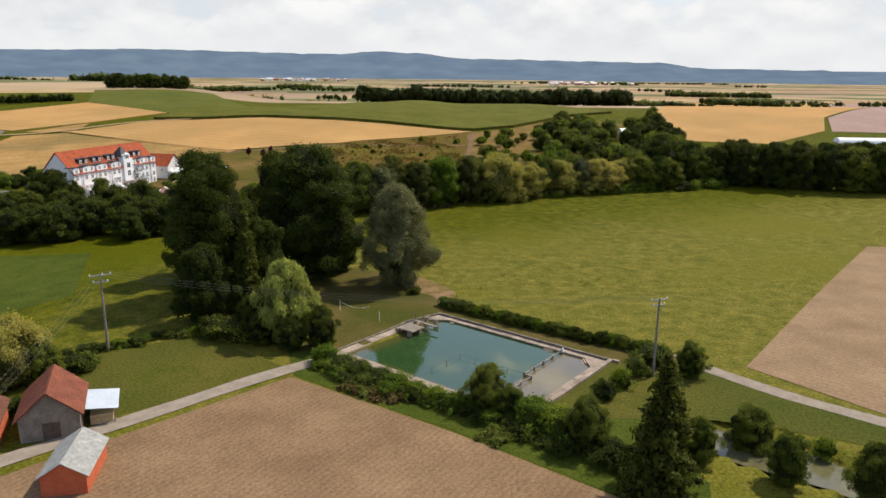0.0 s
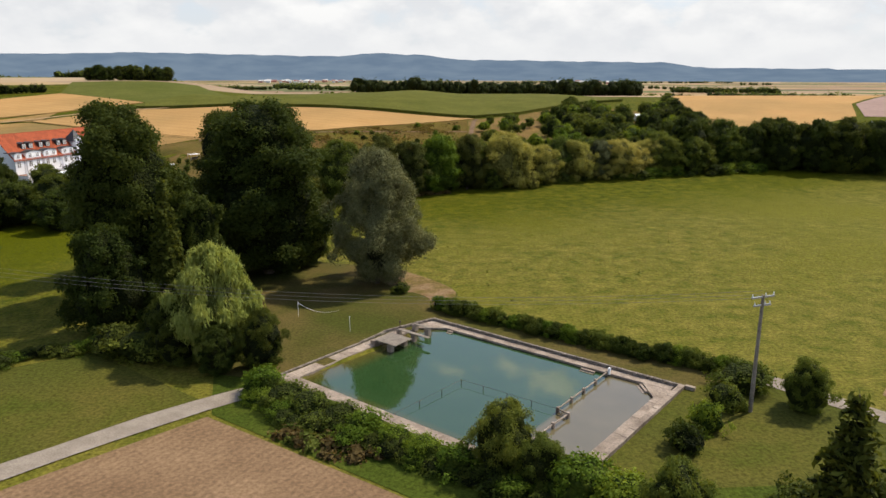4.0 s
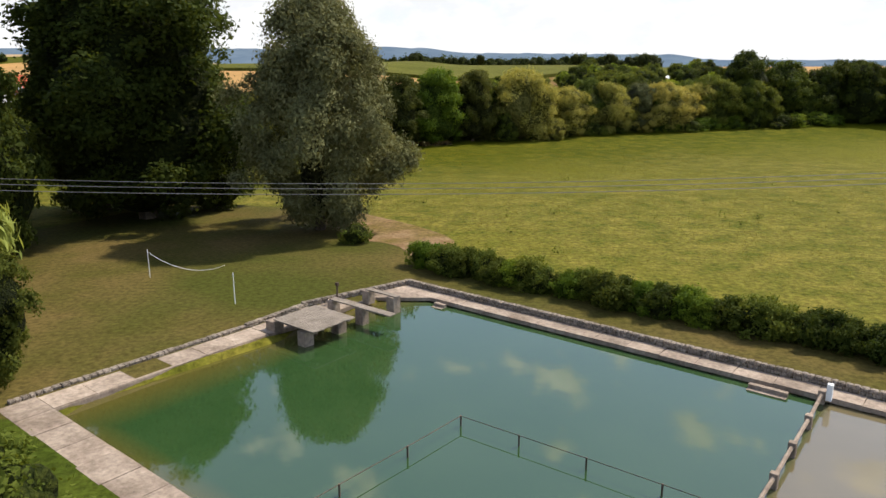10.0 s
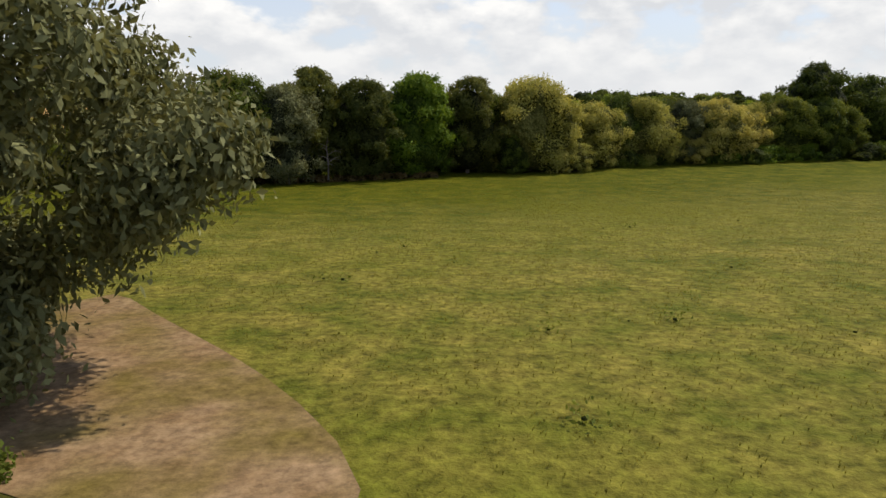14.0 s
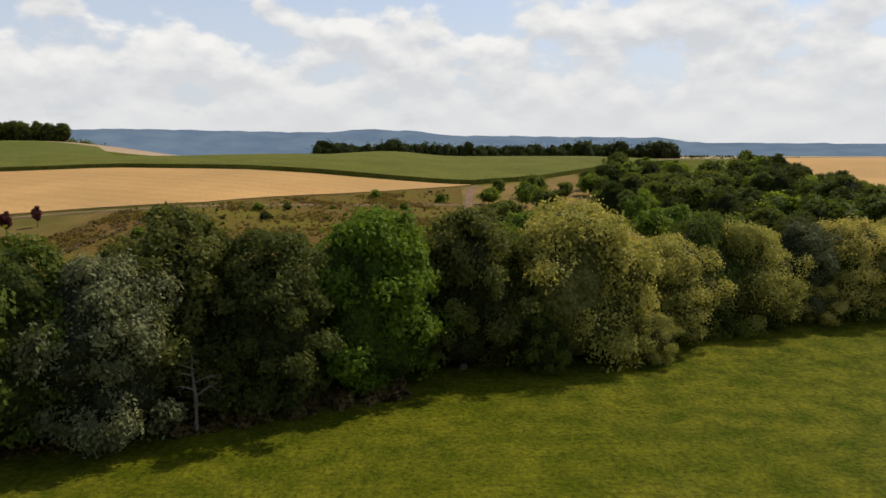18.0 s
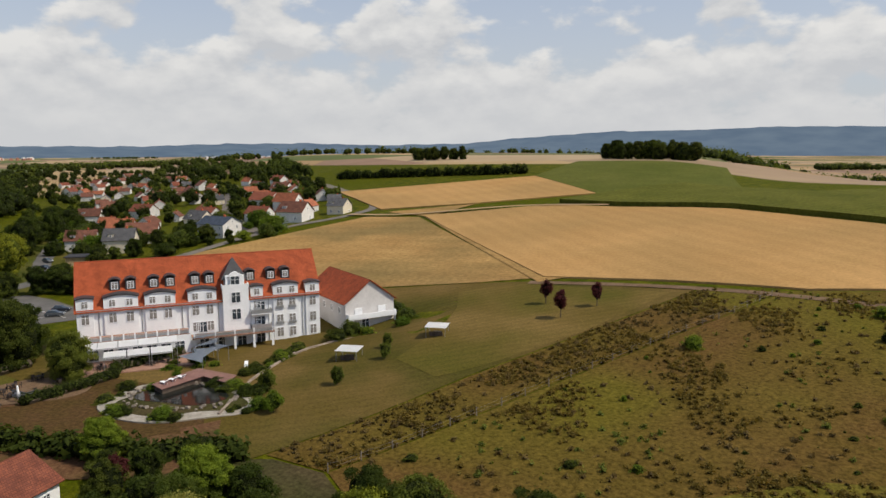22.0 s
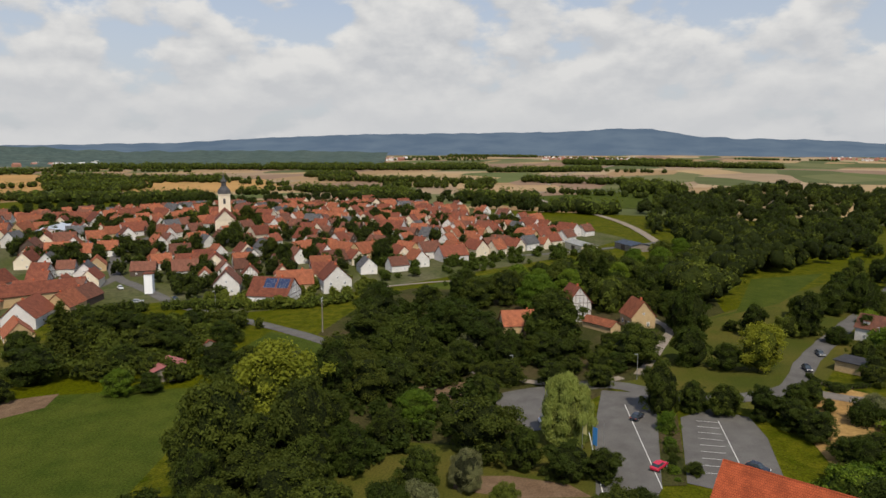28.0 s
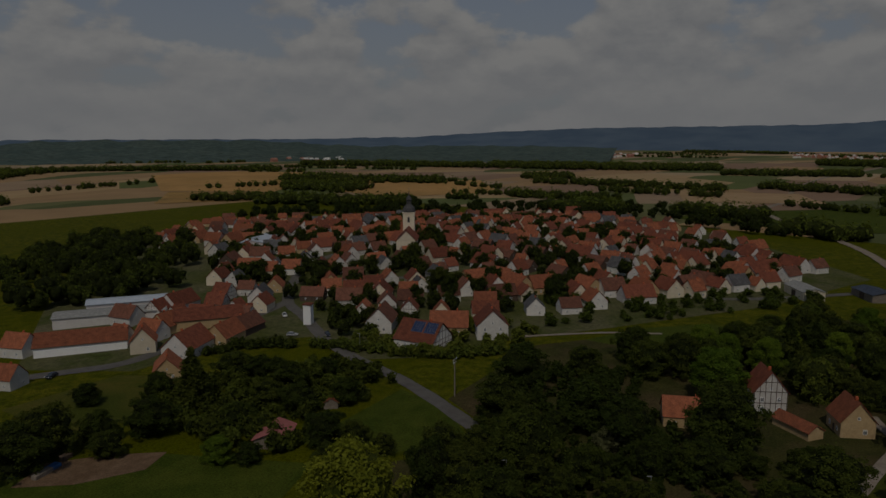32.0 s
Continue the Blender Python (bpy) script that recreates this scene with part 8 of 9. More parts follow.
# cars
def car_kind(colour, label):
    m = surf("car_paint", colour, tuple(v * 0.9 for v in colour), 0.5, 0.25, 0, 3.0, 0.05)
    e = thing("car", label, "car", (0, 0, -80))
    bm = bmesh.new()
    prof = [(-2.15, 0.35), (2.15, 0.35), (2.2, 0.65), (2.05, 0.85), (1.1, 0.95), (-1.95, 1.0), (-2.2, 0.75)]
    prism(bm, prof, -0.87, 0.87)
    bm.transform(Matrix(((1, 0, 0, 0), (0, 0, 1, 0), (0, 1, 0, 0), (0, 0, 0, 1))))
    bmesh.ops.recalc_face_normals(bm, faces=bm.faces)
    bmesh.ops.bevel(bm, geom=bm.edges[:], offset=0.06, segments=2, affect="EDGES")
    part("body", bm, m, e)
    bm = bmesh.new()
    lo = [bm.verts.new(v) for v in ((-1.85, -0.78, 0.97), (1.0, -0.78, 0.94), (1.0, 0.78, 0.94), (-1.85, 0.78, 0.97))]
    hi = [bm.verts.new(v) for v in ((-1.4, -0.62, 1.43), (0.2, -0.62, 1.45), (0.2, 0.62, 1.45), (-1.4, 0.62, 1.43))]
    for i in range(4):
        bm.faces.new((lo[i], lo[(i + 1) % 4], hi[(i + 1) % 4], hi[i]))
    bm.faces.new(hi)
    part("glasshouse", bm, PANE, e, "dark car windows")
    part("roof", boxes((-1.42, -0.63, 1.43, 0.22, 0.63, 1.48), bevel=0.02), m, e)
    tyre_m = plain("tyre_rubber", (0.02, 0.02, 0.02), 0.8)
    for x in (-1.3, 1.35):
        for y in (-0.8, 0.8):
            ty = part("wheel", tube(bmesh.new(), [(x, y - 0.11, 0.32), (x, y + 0.11, 0.32)], [0.32, 0.32], 14), tyre_m, e, "black tyre")
            part("rim", tube(bmesh.new(), [(x, y - 0.12, 0.32), (x, y + 0.12, 0.32)], [0.19, 0.19], 10), METAL, ty)
    for y in (-0.65, 0.65):
        part("headlight", boxes((2.1, y - 0.16, 0.66, 2.2, y + 0.16, 0.78)), WHITE, e)
        part("tail_light", boxes((-2.2, y - 0.14, 0.72, -2.12, y + 0.14, 0.86)), REDWALL, e)
    return e


CARS = [car_kind((0.55, 0.03, 0.07), "bright red parked car with dark windows"), car_kind((0.03, 0.035, 0.05), "dark blue-black parked car with dark windows"), car_kind((0.45, 0.46, 0.48), "silver parked car with dark windows"), car_kind((0.75, 0.75, 0.75), "white parked car with dark windows"), car_kind((0.10, 0.11, 0.12), "dark grey parked car with dark windows")]
PROTOS += CARS
for k, x, y, rz in ((0, -184, 273.5, 160), (1, -208, 266, 165), (1, -190.5, 291, 60), (4, -186, 288.5, 60), (1, -262, 304, 15), (4, -279, 308.5, 15), (2, -342, 327, 20), (2, -248, 74, 130), (1, -257, 84, 60), (3, -262, 50, 60), (1, -200, 252, 120), (3, -198, 248, 120), (4, -272, 398, 60), (2, -290, 392, 20), (1, -170, 52, 30)):
    c = copy_thing(CARS[k], pose(x, y, height(x, y) + 0.17, 0, 0, rz))
    tagged(c, "", "", "parked cars")
for i in range(11):
    plant("shrub", -180 - i * 3.1 + prng.uniform(-0.5, 0.5), 277.0 - i * 0.47 + prng.uniform(-0.4, 0.4), prng.uniform(0.8, 2.0), 1.1, "bushes between the car parks")
BANNER_Y = plain("yellow_white_cloth", (0.75, 0.68, 0.3), 0.8)
BANNER_B = plain("blue_cloth", (0.05, 0.22, 0.5), 0.8)
for x, y, m, lab in ((-185.5, 258.3, BANNER_Y, "tall flagpole with yellow and white banner"), (-181, 261.2, BANNER_B, "tall flagpole with blue banner"), (-183.2, 263, WHITE, "tall bare white flagpole")):
    e = thing("flagpole", lab, "flagpole", (x, y, height(x, y)), 60, "flagpoles")
    part("pole", tube(bmesh.new(), [(0, 0, 0), (0, 0, 8)], [0.07, 0.04], 6), METAL, e)
    if m is not WHITE:
        part("banner", boxes((0.05, -0.02, 4.2, 1.15, 0.02, 7.8)), m, e)


def thicket(name, label, pts, n, h0, h1, gap, material, seed):
    """A far wood as one body of many crowns."""
    rs, rng = random.Random(seed), np.random.default_rng(seed)
    lo_x, hi_x, lo_y, hi_y = min(p[0] for p in pts), max(p[0] for p in pts), min(p[1] for p in pts), max(p[1] for p in pts)
    done, lobes, tries = [], [], 0
    while len(done) < n and tries < n * 40:
        tries += 1
        x, y = rs.uniform(lo_x, hi_x), rs.uniform(lo_y, hi_y)
        if not inside(pts, x, y) or any((x - a) ** 2 + (y - b) ** 2 < gap * gap for a, b in done) or any((x - a) ** 2 + (y - b) ** 2 < 56 for a, b in TAKEN):
            continue
        done.append((x, y))
        h, lean = rs.uniform(h0, h1) * rs.uniform(0.8, 1.12), rs.uniform(0, 6)
        for k in range(6):
            a, r = k * 2.4 + lean, h * rs.uniform(0.18, 0.34) * (k > 0)
            lobes.append((x + math.cos(a) * r, y + math.sin(a) * r, height(x, y) + h * (0.66 if k == 0 else 0.26 + 0.08 * k + rs.uniform(-0.05, 0.05)), h * rs.uniform(0.19, 0.29), h * rs.uniform(0.19, 0.29), h * 0.28))
    e = thing(name, label, "woodland", kind="stuff")
    leaf_cloud("foliage", lobes, len(lobes) * 12, 0.52, rng, material, e, spread=0.4, twigs=5)


# trees along the stream below the hill
for kind, x, y, h, w in [("mid", -29.5, 256, 18.5, 0.85), ("silver", -21.4, 258, 16, 0.9), ("alder", -17, 265, 19.5, 0.95), ("alder", -8, 265, 17.5, 1.0), ("bright", 1.5, 272, 18.5, 0.95), ("alder", 11, 277, 18.3, 0.95), ("mid", 16, 283, 16, 0.8),
                         ("olive", 24, 281.5, 18.4, 0.95), ("olive", 38.3, 289, 13.5, 0.95), ("mid", 45, 295, 15.5, 0.85), ("olive", 51, 296, 14, 0.95), ("silver", 60, 298, 13.5, 0.85), ("olive", 68, 300, 14, 0.95), ("silver", 78, 306, 10, 0.85), ("mid", 86, 312, 15, 0.95),
                         ("dark", 98, 317, 22, 0.95), ("mid", 112, 319, 19, 0.95), ("dark", 124, 318, 17, 1.0)]:
    plant(kind, x, y, h, w, "trees along the stream")
for kind, x, y, h, w in [("dark", 136, 315, 19, 0.9), ("dark", 147, 312, 20, 0.9), ("dark", 158, 310, 21, 0.9), ("dark", 169, 308, 20, 0.9), ("mid", 180, 306, 19, 0.9), ("dark", 191, 305, 20, 0.9), ("dark", 203, 303, 20, 0.9),
                         ("olive", 33, 280, 6, 1.1), ("olive", 62, 296, 6, 1.1), ("shrub", 73, 299, 4, 1.2), ("shrub", 120, 312, 4, 1.5), ("shrub", 126, 312, 3, 1.5), ("mid", 20, 276, 8, 0.9), ("shrub", 46, 290, 3.5, 1.2)]:
    plant(kind, x, y, h, w, "trees along the stream")
for i in range(22):
    f = i / 21
    x = -30 + 145 * f
    plant(trng.choice(("mid", "olive", "alder", "mid")), x + trng.uniform(-3, 3), 270 + 50 * f - 9 * f * f + trng.uniform(0, 6), trng.uniform(10, 14), 1.0, "trees along the stream")
for i in range(40):
    f = i / 39
    x = -40 + 160 * f
    plant("shrub", x + trng.uniform(-2, 2), 257 + 60 * f - 16 * f * f + trng.uniform(-1.5, 3) + 6 * sstep(-40, 0, x), trng.uniform(1.5, 4.0), 1.2, "bushes along the stream")
for i in range(15):
    plant("dark", 132 + i * 6 + trng.uniform(-2, 2), 320 + trng.uniform(0, 14), trng.uniform(15, 19), 0.95, "trees along the stream")
DEADWOOD = surf("bleached_bark", (0.12, 0.10, 0.08), (0.20, 0.17, 0.135), 2.0, 0.9, 0.02, 8.0, 0.2)
for x, y, h, seed in ((-19.5, 255.5, 9, 71), (-13.5, 259, 8, 72)):
    e = thing("dead_tree", "bleached dead tree with bare forked branches", "tree", (x, y, height(x, y)), 0, "trees along the stream")
    rng = np.random.default_rng(seed)
    bm = bmesh.new()
    tube(bm, [(0, 0, -0.3), (0.1, 0, h * 0.4), (-0.2, 0.1, h * 0.75), (0.1, 0, h)], [0.24, 0.18, 0.1, 0.03], 6)
    part("trunk", bm, DEADWOOD, e)
    for k in range(7):
        a, z0, l = rng.random() * 6.28, h * (0.35 + 0.08 * k), 1.6 + 1.4 * rng.random()
        ca, sa = math.cos(a), math.sin(a)
        b = part("branch", tube(bmesh.new(), [(0, 0, z0), (ca * l * 0.5, sa * l * 0.5, z0 + l * 0.25), (ca * l, sa * l, z0 + l * (0.2 + 0.5 * rng.random()))], [0.09, 0.06, 0.015], 5), DEADWOOD, e)
        for j in range(2):
            c2, s2 = math.cos(a + 0.9 * (j - 0.5) * 2), math.sin(a + 0.9 * (j - 0.5) * 2)
            part("twig", tube(bmesh.new(), [(ca * l * 0.5, sa * l * 0.5, z0 + l * 0.25), (ca * l * 0.5 + c2 * l * 0.5, sa * l * 0.5 + s2 * l * 0.5, z0 + l * 0.1)], [0.04, 0.01], 4), DEADWOOD, b)
for kind, x, y, h, w in [("olive", -38, 256, 15, 0.9), ("mid", -45, 254, 14, 0.9), ("dark", -37, 262, 12.5, 0.9), ("mid", -50, 253, 12, 0.95), ("olive", -59, 252, 11, 0.95), ("dark", -46, 261, 11, 0.9), ("mid", -55, 261, 10, 0.9), ("mid", -67, 254, 10, 0.95), ("dark", -66, 263, 8.5, 0.9), ("mid", -28, 266, 12, 0.9)]:
    plant(kind, x, y, h, w, "trees along the stream")
# wood west of the meadow
grove([(-135, 205), (-92, 206), (-74, 214), (-66, 240), (-76, 250), (-100, 246), (-140, 228)], 26, ["mid", "dark", "mid"], 9, 13, 7.5, "wood beside the meadow")
grove([(-92, 262), (-60, 275), (-34, 292), (-38, 297), (-64, 284), (-94, 272)], 12, ["mid", "dark", "bright"], 3.5, 6.5, 5, "bushes by the farm track")
for kind, x, y, h, w in [("bright", -72, 276, 7.5, 0.95), ("mid", -50, 289, 7, 1.0), ("dark", -54, 286, 8, 0.9), ("mid", -24, 303, 6.5, 1.0), ("mid", -16, 306, 6.5, 1.1), ("red", -82, 270, 5, 1.0), ("shrub", -33, 300, 4, 1.2), ("mid", -8, 308, 5, 1.0), ("olive", -58, 268, 9, 1.0)]:
    plant(kind, x, y, h, w, "bushes by the farm track")
# scrub on the pasture
PASTURE = [(-68, 296), (-58.5, 395), (-22, 418), (14, 450), (11, 353), (3, 332), (-30, 308)]
for i in range(130):
    x, y = trng.uniform(-74, 14), trng.uniform(298, 450)
    if inside(PASTURE, x, y):
        plant("shrub", x, y, trng.uniform(0.4, 1.0) if i % 7 else trng.uniform(1.5, 2.8), trng.uniform(0.8, 1.2), "scrub on the pasture")
def weeds(name, label, pts, n, size, material, seed, clump=0.0, blade=0.13, loose=0.12):
    """Low tufts of weeds over a plot, past counting; clump gathers them into drifts."""
    rs, rng = random.Random(seed), np.random.default_rng(seed)
    lo_x, hi_x, lo_y, hi_y = min(p[0] for p in pts), max(p[0] for p in pts), min(p[1] for p in pts), max(p[1] for p in pts)
    lobes = []
    for _ in range(n * 12):
        x, y = rs.uniform(lo_x, hi_x), rs.uniform(lo_y, hi_y)
        if not inside(pts, x, y) or noise.noise((x * 0.07, y * 0.07, seed)) < clump * rs.random():
            continue
        r = size * rs.uniform(0.5, 1.4)
        lobes.append((x, y, height(x, y) + r * 0.45 + 0.08, r, r, r * 0.75))
        if len(lobes) >= n:
            break
    e = thing(name, label, "weeds", kind="stuff")
    leaf_cloud("foliage", lobes, len(lobes) * 5, blade + size * 0.22, rng, material, e, spread=loose + size * 0.2, core=1)


MEADOW_PTS = [(5.5, 151.5), (1.5, 158.2), (-3, 164), (-8, 170.5), (-14, 186), (0, 205), (55, 205), (60, 160), (40, 142), (17, 142)]
weeds("meadow_weeds", "green weeds in the meadow", MEADOW_PTS, 45, 0.10, WEED_G, 62, 0.4, 0.06, 0.25)


def sward(name, label, pts, n, tall, material, seed):
    """Standing grass: tufts of three blades, past counting."""
    rs, rng = random.Random(seed), np.random.default_rng(seed)
    lo_x, hi_x, lo_y, hi_y = min(p[0] for p in pts), max(p[0] for p in pts), min(p[1] for p in pts), max(p[1] for p in pts)
    mx, my, rx, ry = (lo_x + hi_x) / 2, (lo_y + hi_y) / 2, (hi_x - lo_x) / 2, (hi_y - lo_y) / 2
    at = []
    while len(at) < n:
        x, y = rs.uniform(lo_x, hi_x), rs.uniform(lo_y, hi_y)
        if not inside(pts, x, y) or math.hypot((x - mx) / rx, (y - my) / ry) > rs.uniform(0.45, 1.1):
            continue
        if noise.noise((x * 0.35, y * 0.35, seed)) + 0.7 * noise.noise((x * 1.3, y * 1.3, 4)) > rs.uniform(-0.9, 0.35):
            at.append((x, y, height(x, y)))
    c = np.repeat(np.array(at), 3, 0)
    m = len(c)
    a = rng.random(m) * math.tau
    k = tall * (0.5 + rng.random(m))
    lean = np.stack([np.cos(a), np.sin(a), np.zeros(m)], 1)
    side = np.stack([-np.sin(a), np.cos(a), np.zeros(m)], 1) * (k * 0.13)[:, None]
    mid = c + lean * (k * 0.22)[:, None] + np.array((0, 0, 1)) * (k * 0.6)[:, None]
    tip = c + lean * (k * 0.75)[:, None] + np.array((0, 0, 1)) * (k * 0.85)[:, None]
    v = np.stack([c, mid + side, tip, mid - side], 1).reshape(-1, 3)
    e = thing(name, label, "grass", kind="stuff")
    mesh_ob("blades", v.tolist(), np.arange(m * 4).reshape(-1, 4).tolist(), material, e)


sward("meadow_grass", "standing summer grass in tufts on the meadow", [(6, 149), (2, 158), (-8, 171), (-20, 190), (-60, 215), (-60, 245), (-36, 247), (-22, 251), (-3, 262), (6, 268), (24, 274), (45, 284), (72, 290), (100, 300), (100, 130), (42, 125)], 70000, 0.11, TUFT, 91)
VERGE_PTS = [(-80, 289), (-77, 352), (-74.5, 388), (-59.8, 396), (-61.2, 377), (-64.1, 353), (-67.1, 324), (-70.1, 291)]
weeds("tall_weeds", "dry brown weeds on the pasture", PASTURE, 560, 0.24, WEED_B, 41, -0.6)
weeds("tall_weeds", "yellow-flowered weeds on the pasture", PASTURE, 2400, 0.24, WEED_Y, 42, 0.5)
weeds("tall_weeds", "green weeds on the pasture", PASTURE, 220, 0.26, WEED_G, 43, 0.3)
weeds("verge_weeds", "dry brown weeds along the fence", VERGE_PTS, 380, 0.26, WEED_B, 44, -1)
weeds("verge_weeds", "pale yellow weeds along the fence", VERGE_PTS, 700, 0.28, WEED_Y, 45, -0.3)
weeds("stream_weeds", "reddish dry reeds on the stream bank", [(-34, 253), (-20, 256), (-6, 262), (6, 268), (4, 272), (-10, 266), (-24, 261)], 260, 0.45, WEED_B, 46)
BANK_PTS = [(-22, 107.5), (-14.8, 101.4), (-7, 95.6), (0, 90), (5.5, 86), (20, 74.5), (25, 76), (8, 91), (-4, 99.5), (-18, 110)]
weeds("bank_weeds", "dry weeds and tall grass on the bank beside the stubble", BANK_PTS, 420, 0.4, WEED_B, 47)
weeds("bank_weeds", "rank green weeds on the bank beside the stubble", BANK_PTS, 500, 0.45, WEED_G, 48)
fence = thing("pasture_fence", "thin wire fence with wooden posts along the pasture", "fence")
line = [(-69.8, 291), (-66.9, 324), (-63.9, 353), (-61, 377.4), (-59.6, 396)]
stakes = []
for (x0, y0), (x1, y1) in zip(line, line[1:]):
    n = int(math.hypot(x1 - x0, y1 - y0) / 4.2)
    stakes += [(x0 + (x1 - x0) * i / n, y0 + (y1 - y0) * i / n) for i in range(n)]
for x, y in stakes:
    ob = part("post", boxes((-0.05, -0.05, -0.3, 0.05, 0.05, 1.35)), WOOD_GREY, fence)
    ob.matrix_basis = pose(x, y, height(x, y))
for z in (0.6, 1.15):
    part("wire", tube(bmesh.new(), [(x, y, height(x, y) + z) for x, y in stakes], [0.012] * len(stakes), 3), METAL, fence)
# orchard
for i in range(6):
    for j in range(5):
        x, y = 18 + i * 9 + trng.uniform(-4, 4) + j * 3, 345 + j * 22 + i * 3 + trng.uniform(-8, 8)
        plant("fruit", x, y, trng.uniform(3.5, 8.0), trng.uniform(0.8, 1.2), "orchard trees")
grove([(45, 328), (112, 342), (150, 430), (160, 490), (128, 490), (118, 455), (100, 520), (70, 470), (56, 400), (60, 370)], 105, ["woods", "fruit", "woods"], 5.5, 10.5, 6.0, "copse beyond the orchard")
cabin = thing("orchard_cabin", "small cabin with pale roof in the orchard", "cabin", (120, 462, height(120, 462)), 20)
gable_body(cabin, 7, 5, 2.4, 3.8, WHITE, 0.5, 0.12, TIN)
tunnel = thing("film_tunnel", "long white polytunnel in a field", "polytunnel", (285, 437, height(285, 437)), -4)
part("cover", (lambda b: (b.transform(Matrix(((0, 0, 1, 0), (1, 0, 0, 0), (0, 1, 0, 0), (0, 0, 0, 1)))), b)[1])(prism(bmesh.new(), [(4.5 * math.cos(math.pi * i / 10), 3.4 * math.sin(math.pi * i / 10)) for i in range(11)], -40, 40)), CANVAS, tunnel)
def hedgerow(name, label, pts, h, w, material, seed):
    """A thick hedge of bushes grown together along a line."""
    rs, rng = random.Random(seed), np.random.default_rng(seed)
    lobes = []
    for (x0, y0), (x1, y1) in zip(pts, pts[1:]):
        n = max(2, int(math.hypot(x1 - x0, y1 - y0) / (w * 0.4)))
        for i in range(n):
            f = i / n
            x, y, k = x0 + (x1 - x0) * f + rs.uniform(-0.3, 0.3) * w, y0 + (y1 - y0) * f + rs.uniform(-0.3, 0.3) * w, h * rs.uniform(0.75, 1.25)
            lobes.append((x, y, height(x, y) + k * 0.45, w * 0.5, w * 0.5, k * 0.55))
    e = thing(name, label, "hedge", kind="stuff")
    leaf_cloud("foliage", lobes, len(lobes) * 22, 0.5, rng, material, e, spread=0.4)


# woods between hotel and village
thicket("tall_wood", "tall dark wood behind the farm", [(-312, 262), (-430, 262), (-500, 250), (-540, 275), (-440, 318), (-400, 285), (-330, 281)], 40, 12, 19, 8, LEAF_MID_SHADED, 37)
thicket("tall_wood", "tall leafy trees at the wood edge", [(-312, 262), (-430, 262), (-500, 250), (-540, 275), (-440, 318), (-400, 285), (-330, 281)], 30, 11, 17, 8, LEAF_MID, 85)
for kind, x, y, h, w in [("spruce", -187.7, 109.4, 18.5, 1.4), ("mid_wood", -184.1, 95.5, 8.18, 1.3), ("dark_wood", -170.7, 117.9, 10.3, 1.4), ("dark_wood", -167.7, 84.4, 6.61, 1.4), ("dark_wood", -148, 110.9, 12.5, 1.3), ("dark_wood", -140.3, 115.7, 11.8, 1.4),
                         ("mid_wood", -159.6, 111.6, 8.06, 1.3), ("dark_wood", -157.3, 122.8, 6.5, 1.4), ("mid_wood", -206.7, 99.8, 9.74, 1.4), ("dark_wood", -211.9, 107.6, 9.07, 1.4), ("dark_wood", -214.3, 118.5, 8.74, 1.4), ("mid_wood", -228.2, 118.5, 6.5, 1.4),
                         ("mid_wood", -234.7, 127.6, 6.05, 1.4), ("dark_wood", -204.6, 135.6, 8.62, 1.4), ("dark_wood", -201.4, 125.6, 8.18, 1.4), ("mid_wood", -218.4, 139.6, 7.39, 1.4), ("mid_wood", -186.4, 133.1, 8.29, 1.3), ("bright", -173.2, 145.2, 6.5, 1.3),
                         ("mid_wood", -178, 150.9, 5.15, 1.4), ("mid_wood", -179.8, 131.5, 5.38, 1.4)]:
    plant(kind, x, y, h, w, "trees in the village gardens")
for kind, x, y, h, w in [("dark_wood", -196.5, 156.8, 8.62, 1.4), ("mid_wood", -198.2, 165.5, 8.4, 1.1), ("dark_wood", -188.5, 168.7, 6.5, 1.4), ("dark_wood", -202.5, 171.6, 5.26, 1.4), ("dark_wood", -193.4, 196.4, 14.1, 0.8), ("dark_wood", -200.7, 196.3, 10.2, 1.3),
                         ("dark_wood", -197.7, 207.9, 10.5, 1.4), ("dark_wood", -213.4, 208, 7.39, 1.4), ("dark_wood", -237.3, 181.7, 12.7, 1.3), ("mid_wood", -263.8, 169.8, 13.7, 1.3), ("dark_wood", -285.4, 178.3, 9.3, 1.4), ("spruce", -312.5, 179.3, 9.18, 1.2),
                         ("mid_wood", -297.6, 194.9, 11.4, 1.4), ("dark_wood", -304.2, 204, 13.8, 1), ("mid_wood", -250.5, 203.1, 13.9, 1.4), ("mid_wood", -226.5, 192.9, 9.07, 1.4), ("dark_wood", -238.8, 197.4, 7.17, 1.4), ("dark_wood", -245, 215.8, 11.6, 1.4),
                         ("silver", -240.3, 213.2, 6.38, 1.2), ("dark_wood", -235.2, 226.3, 9.52, 1.2)]:
    plant(kind, x, y, h, w, "trees beside the village road")
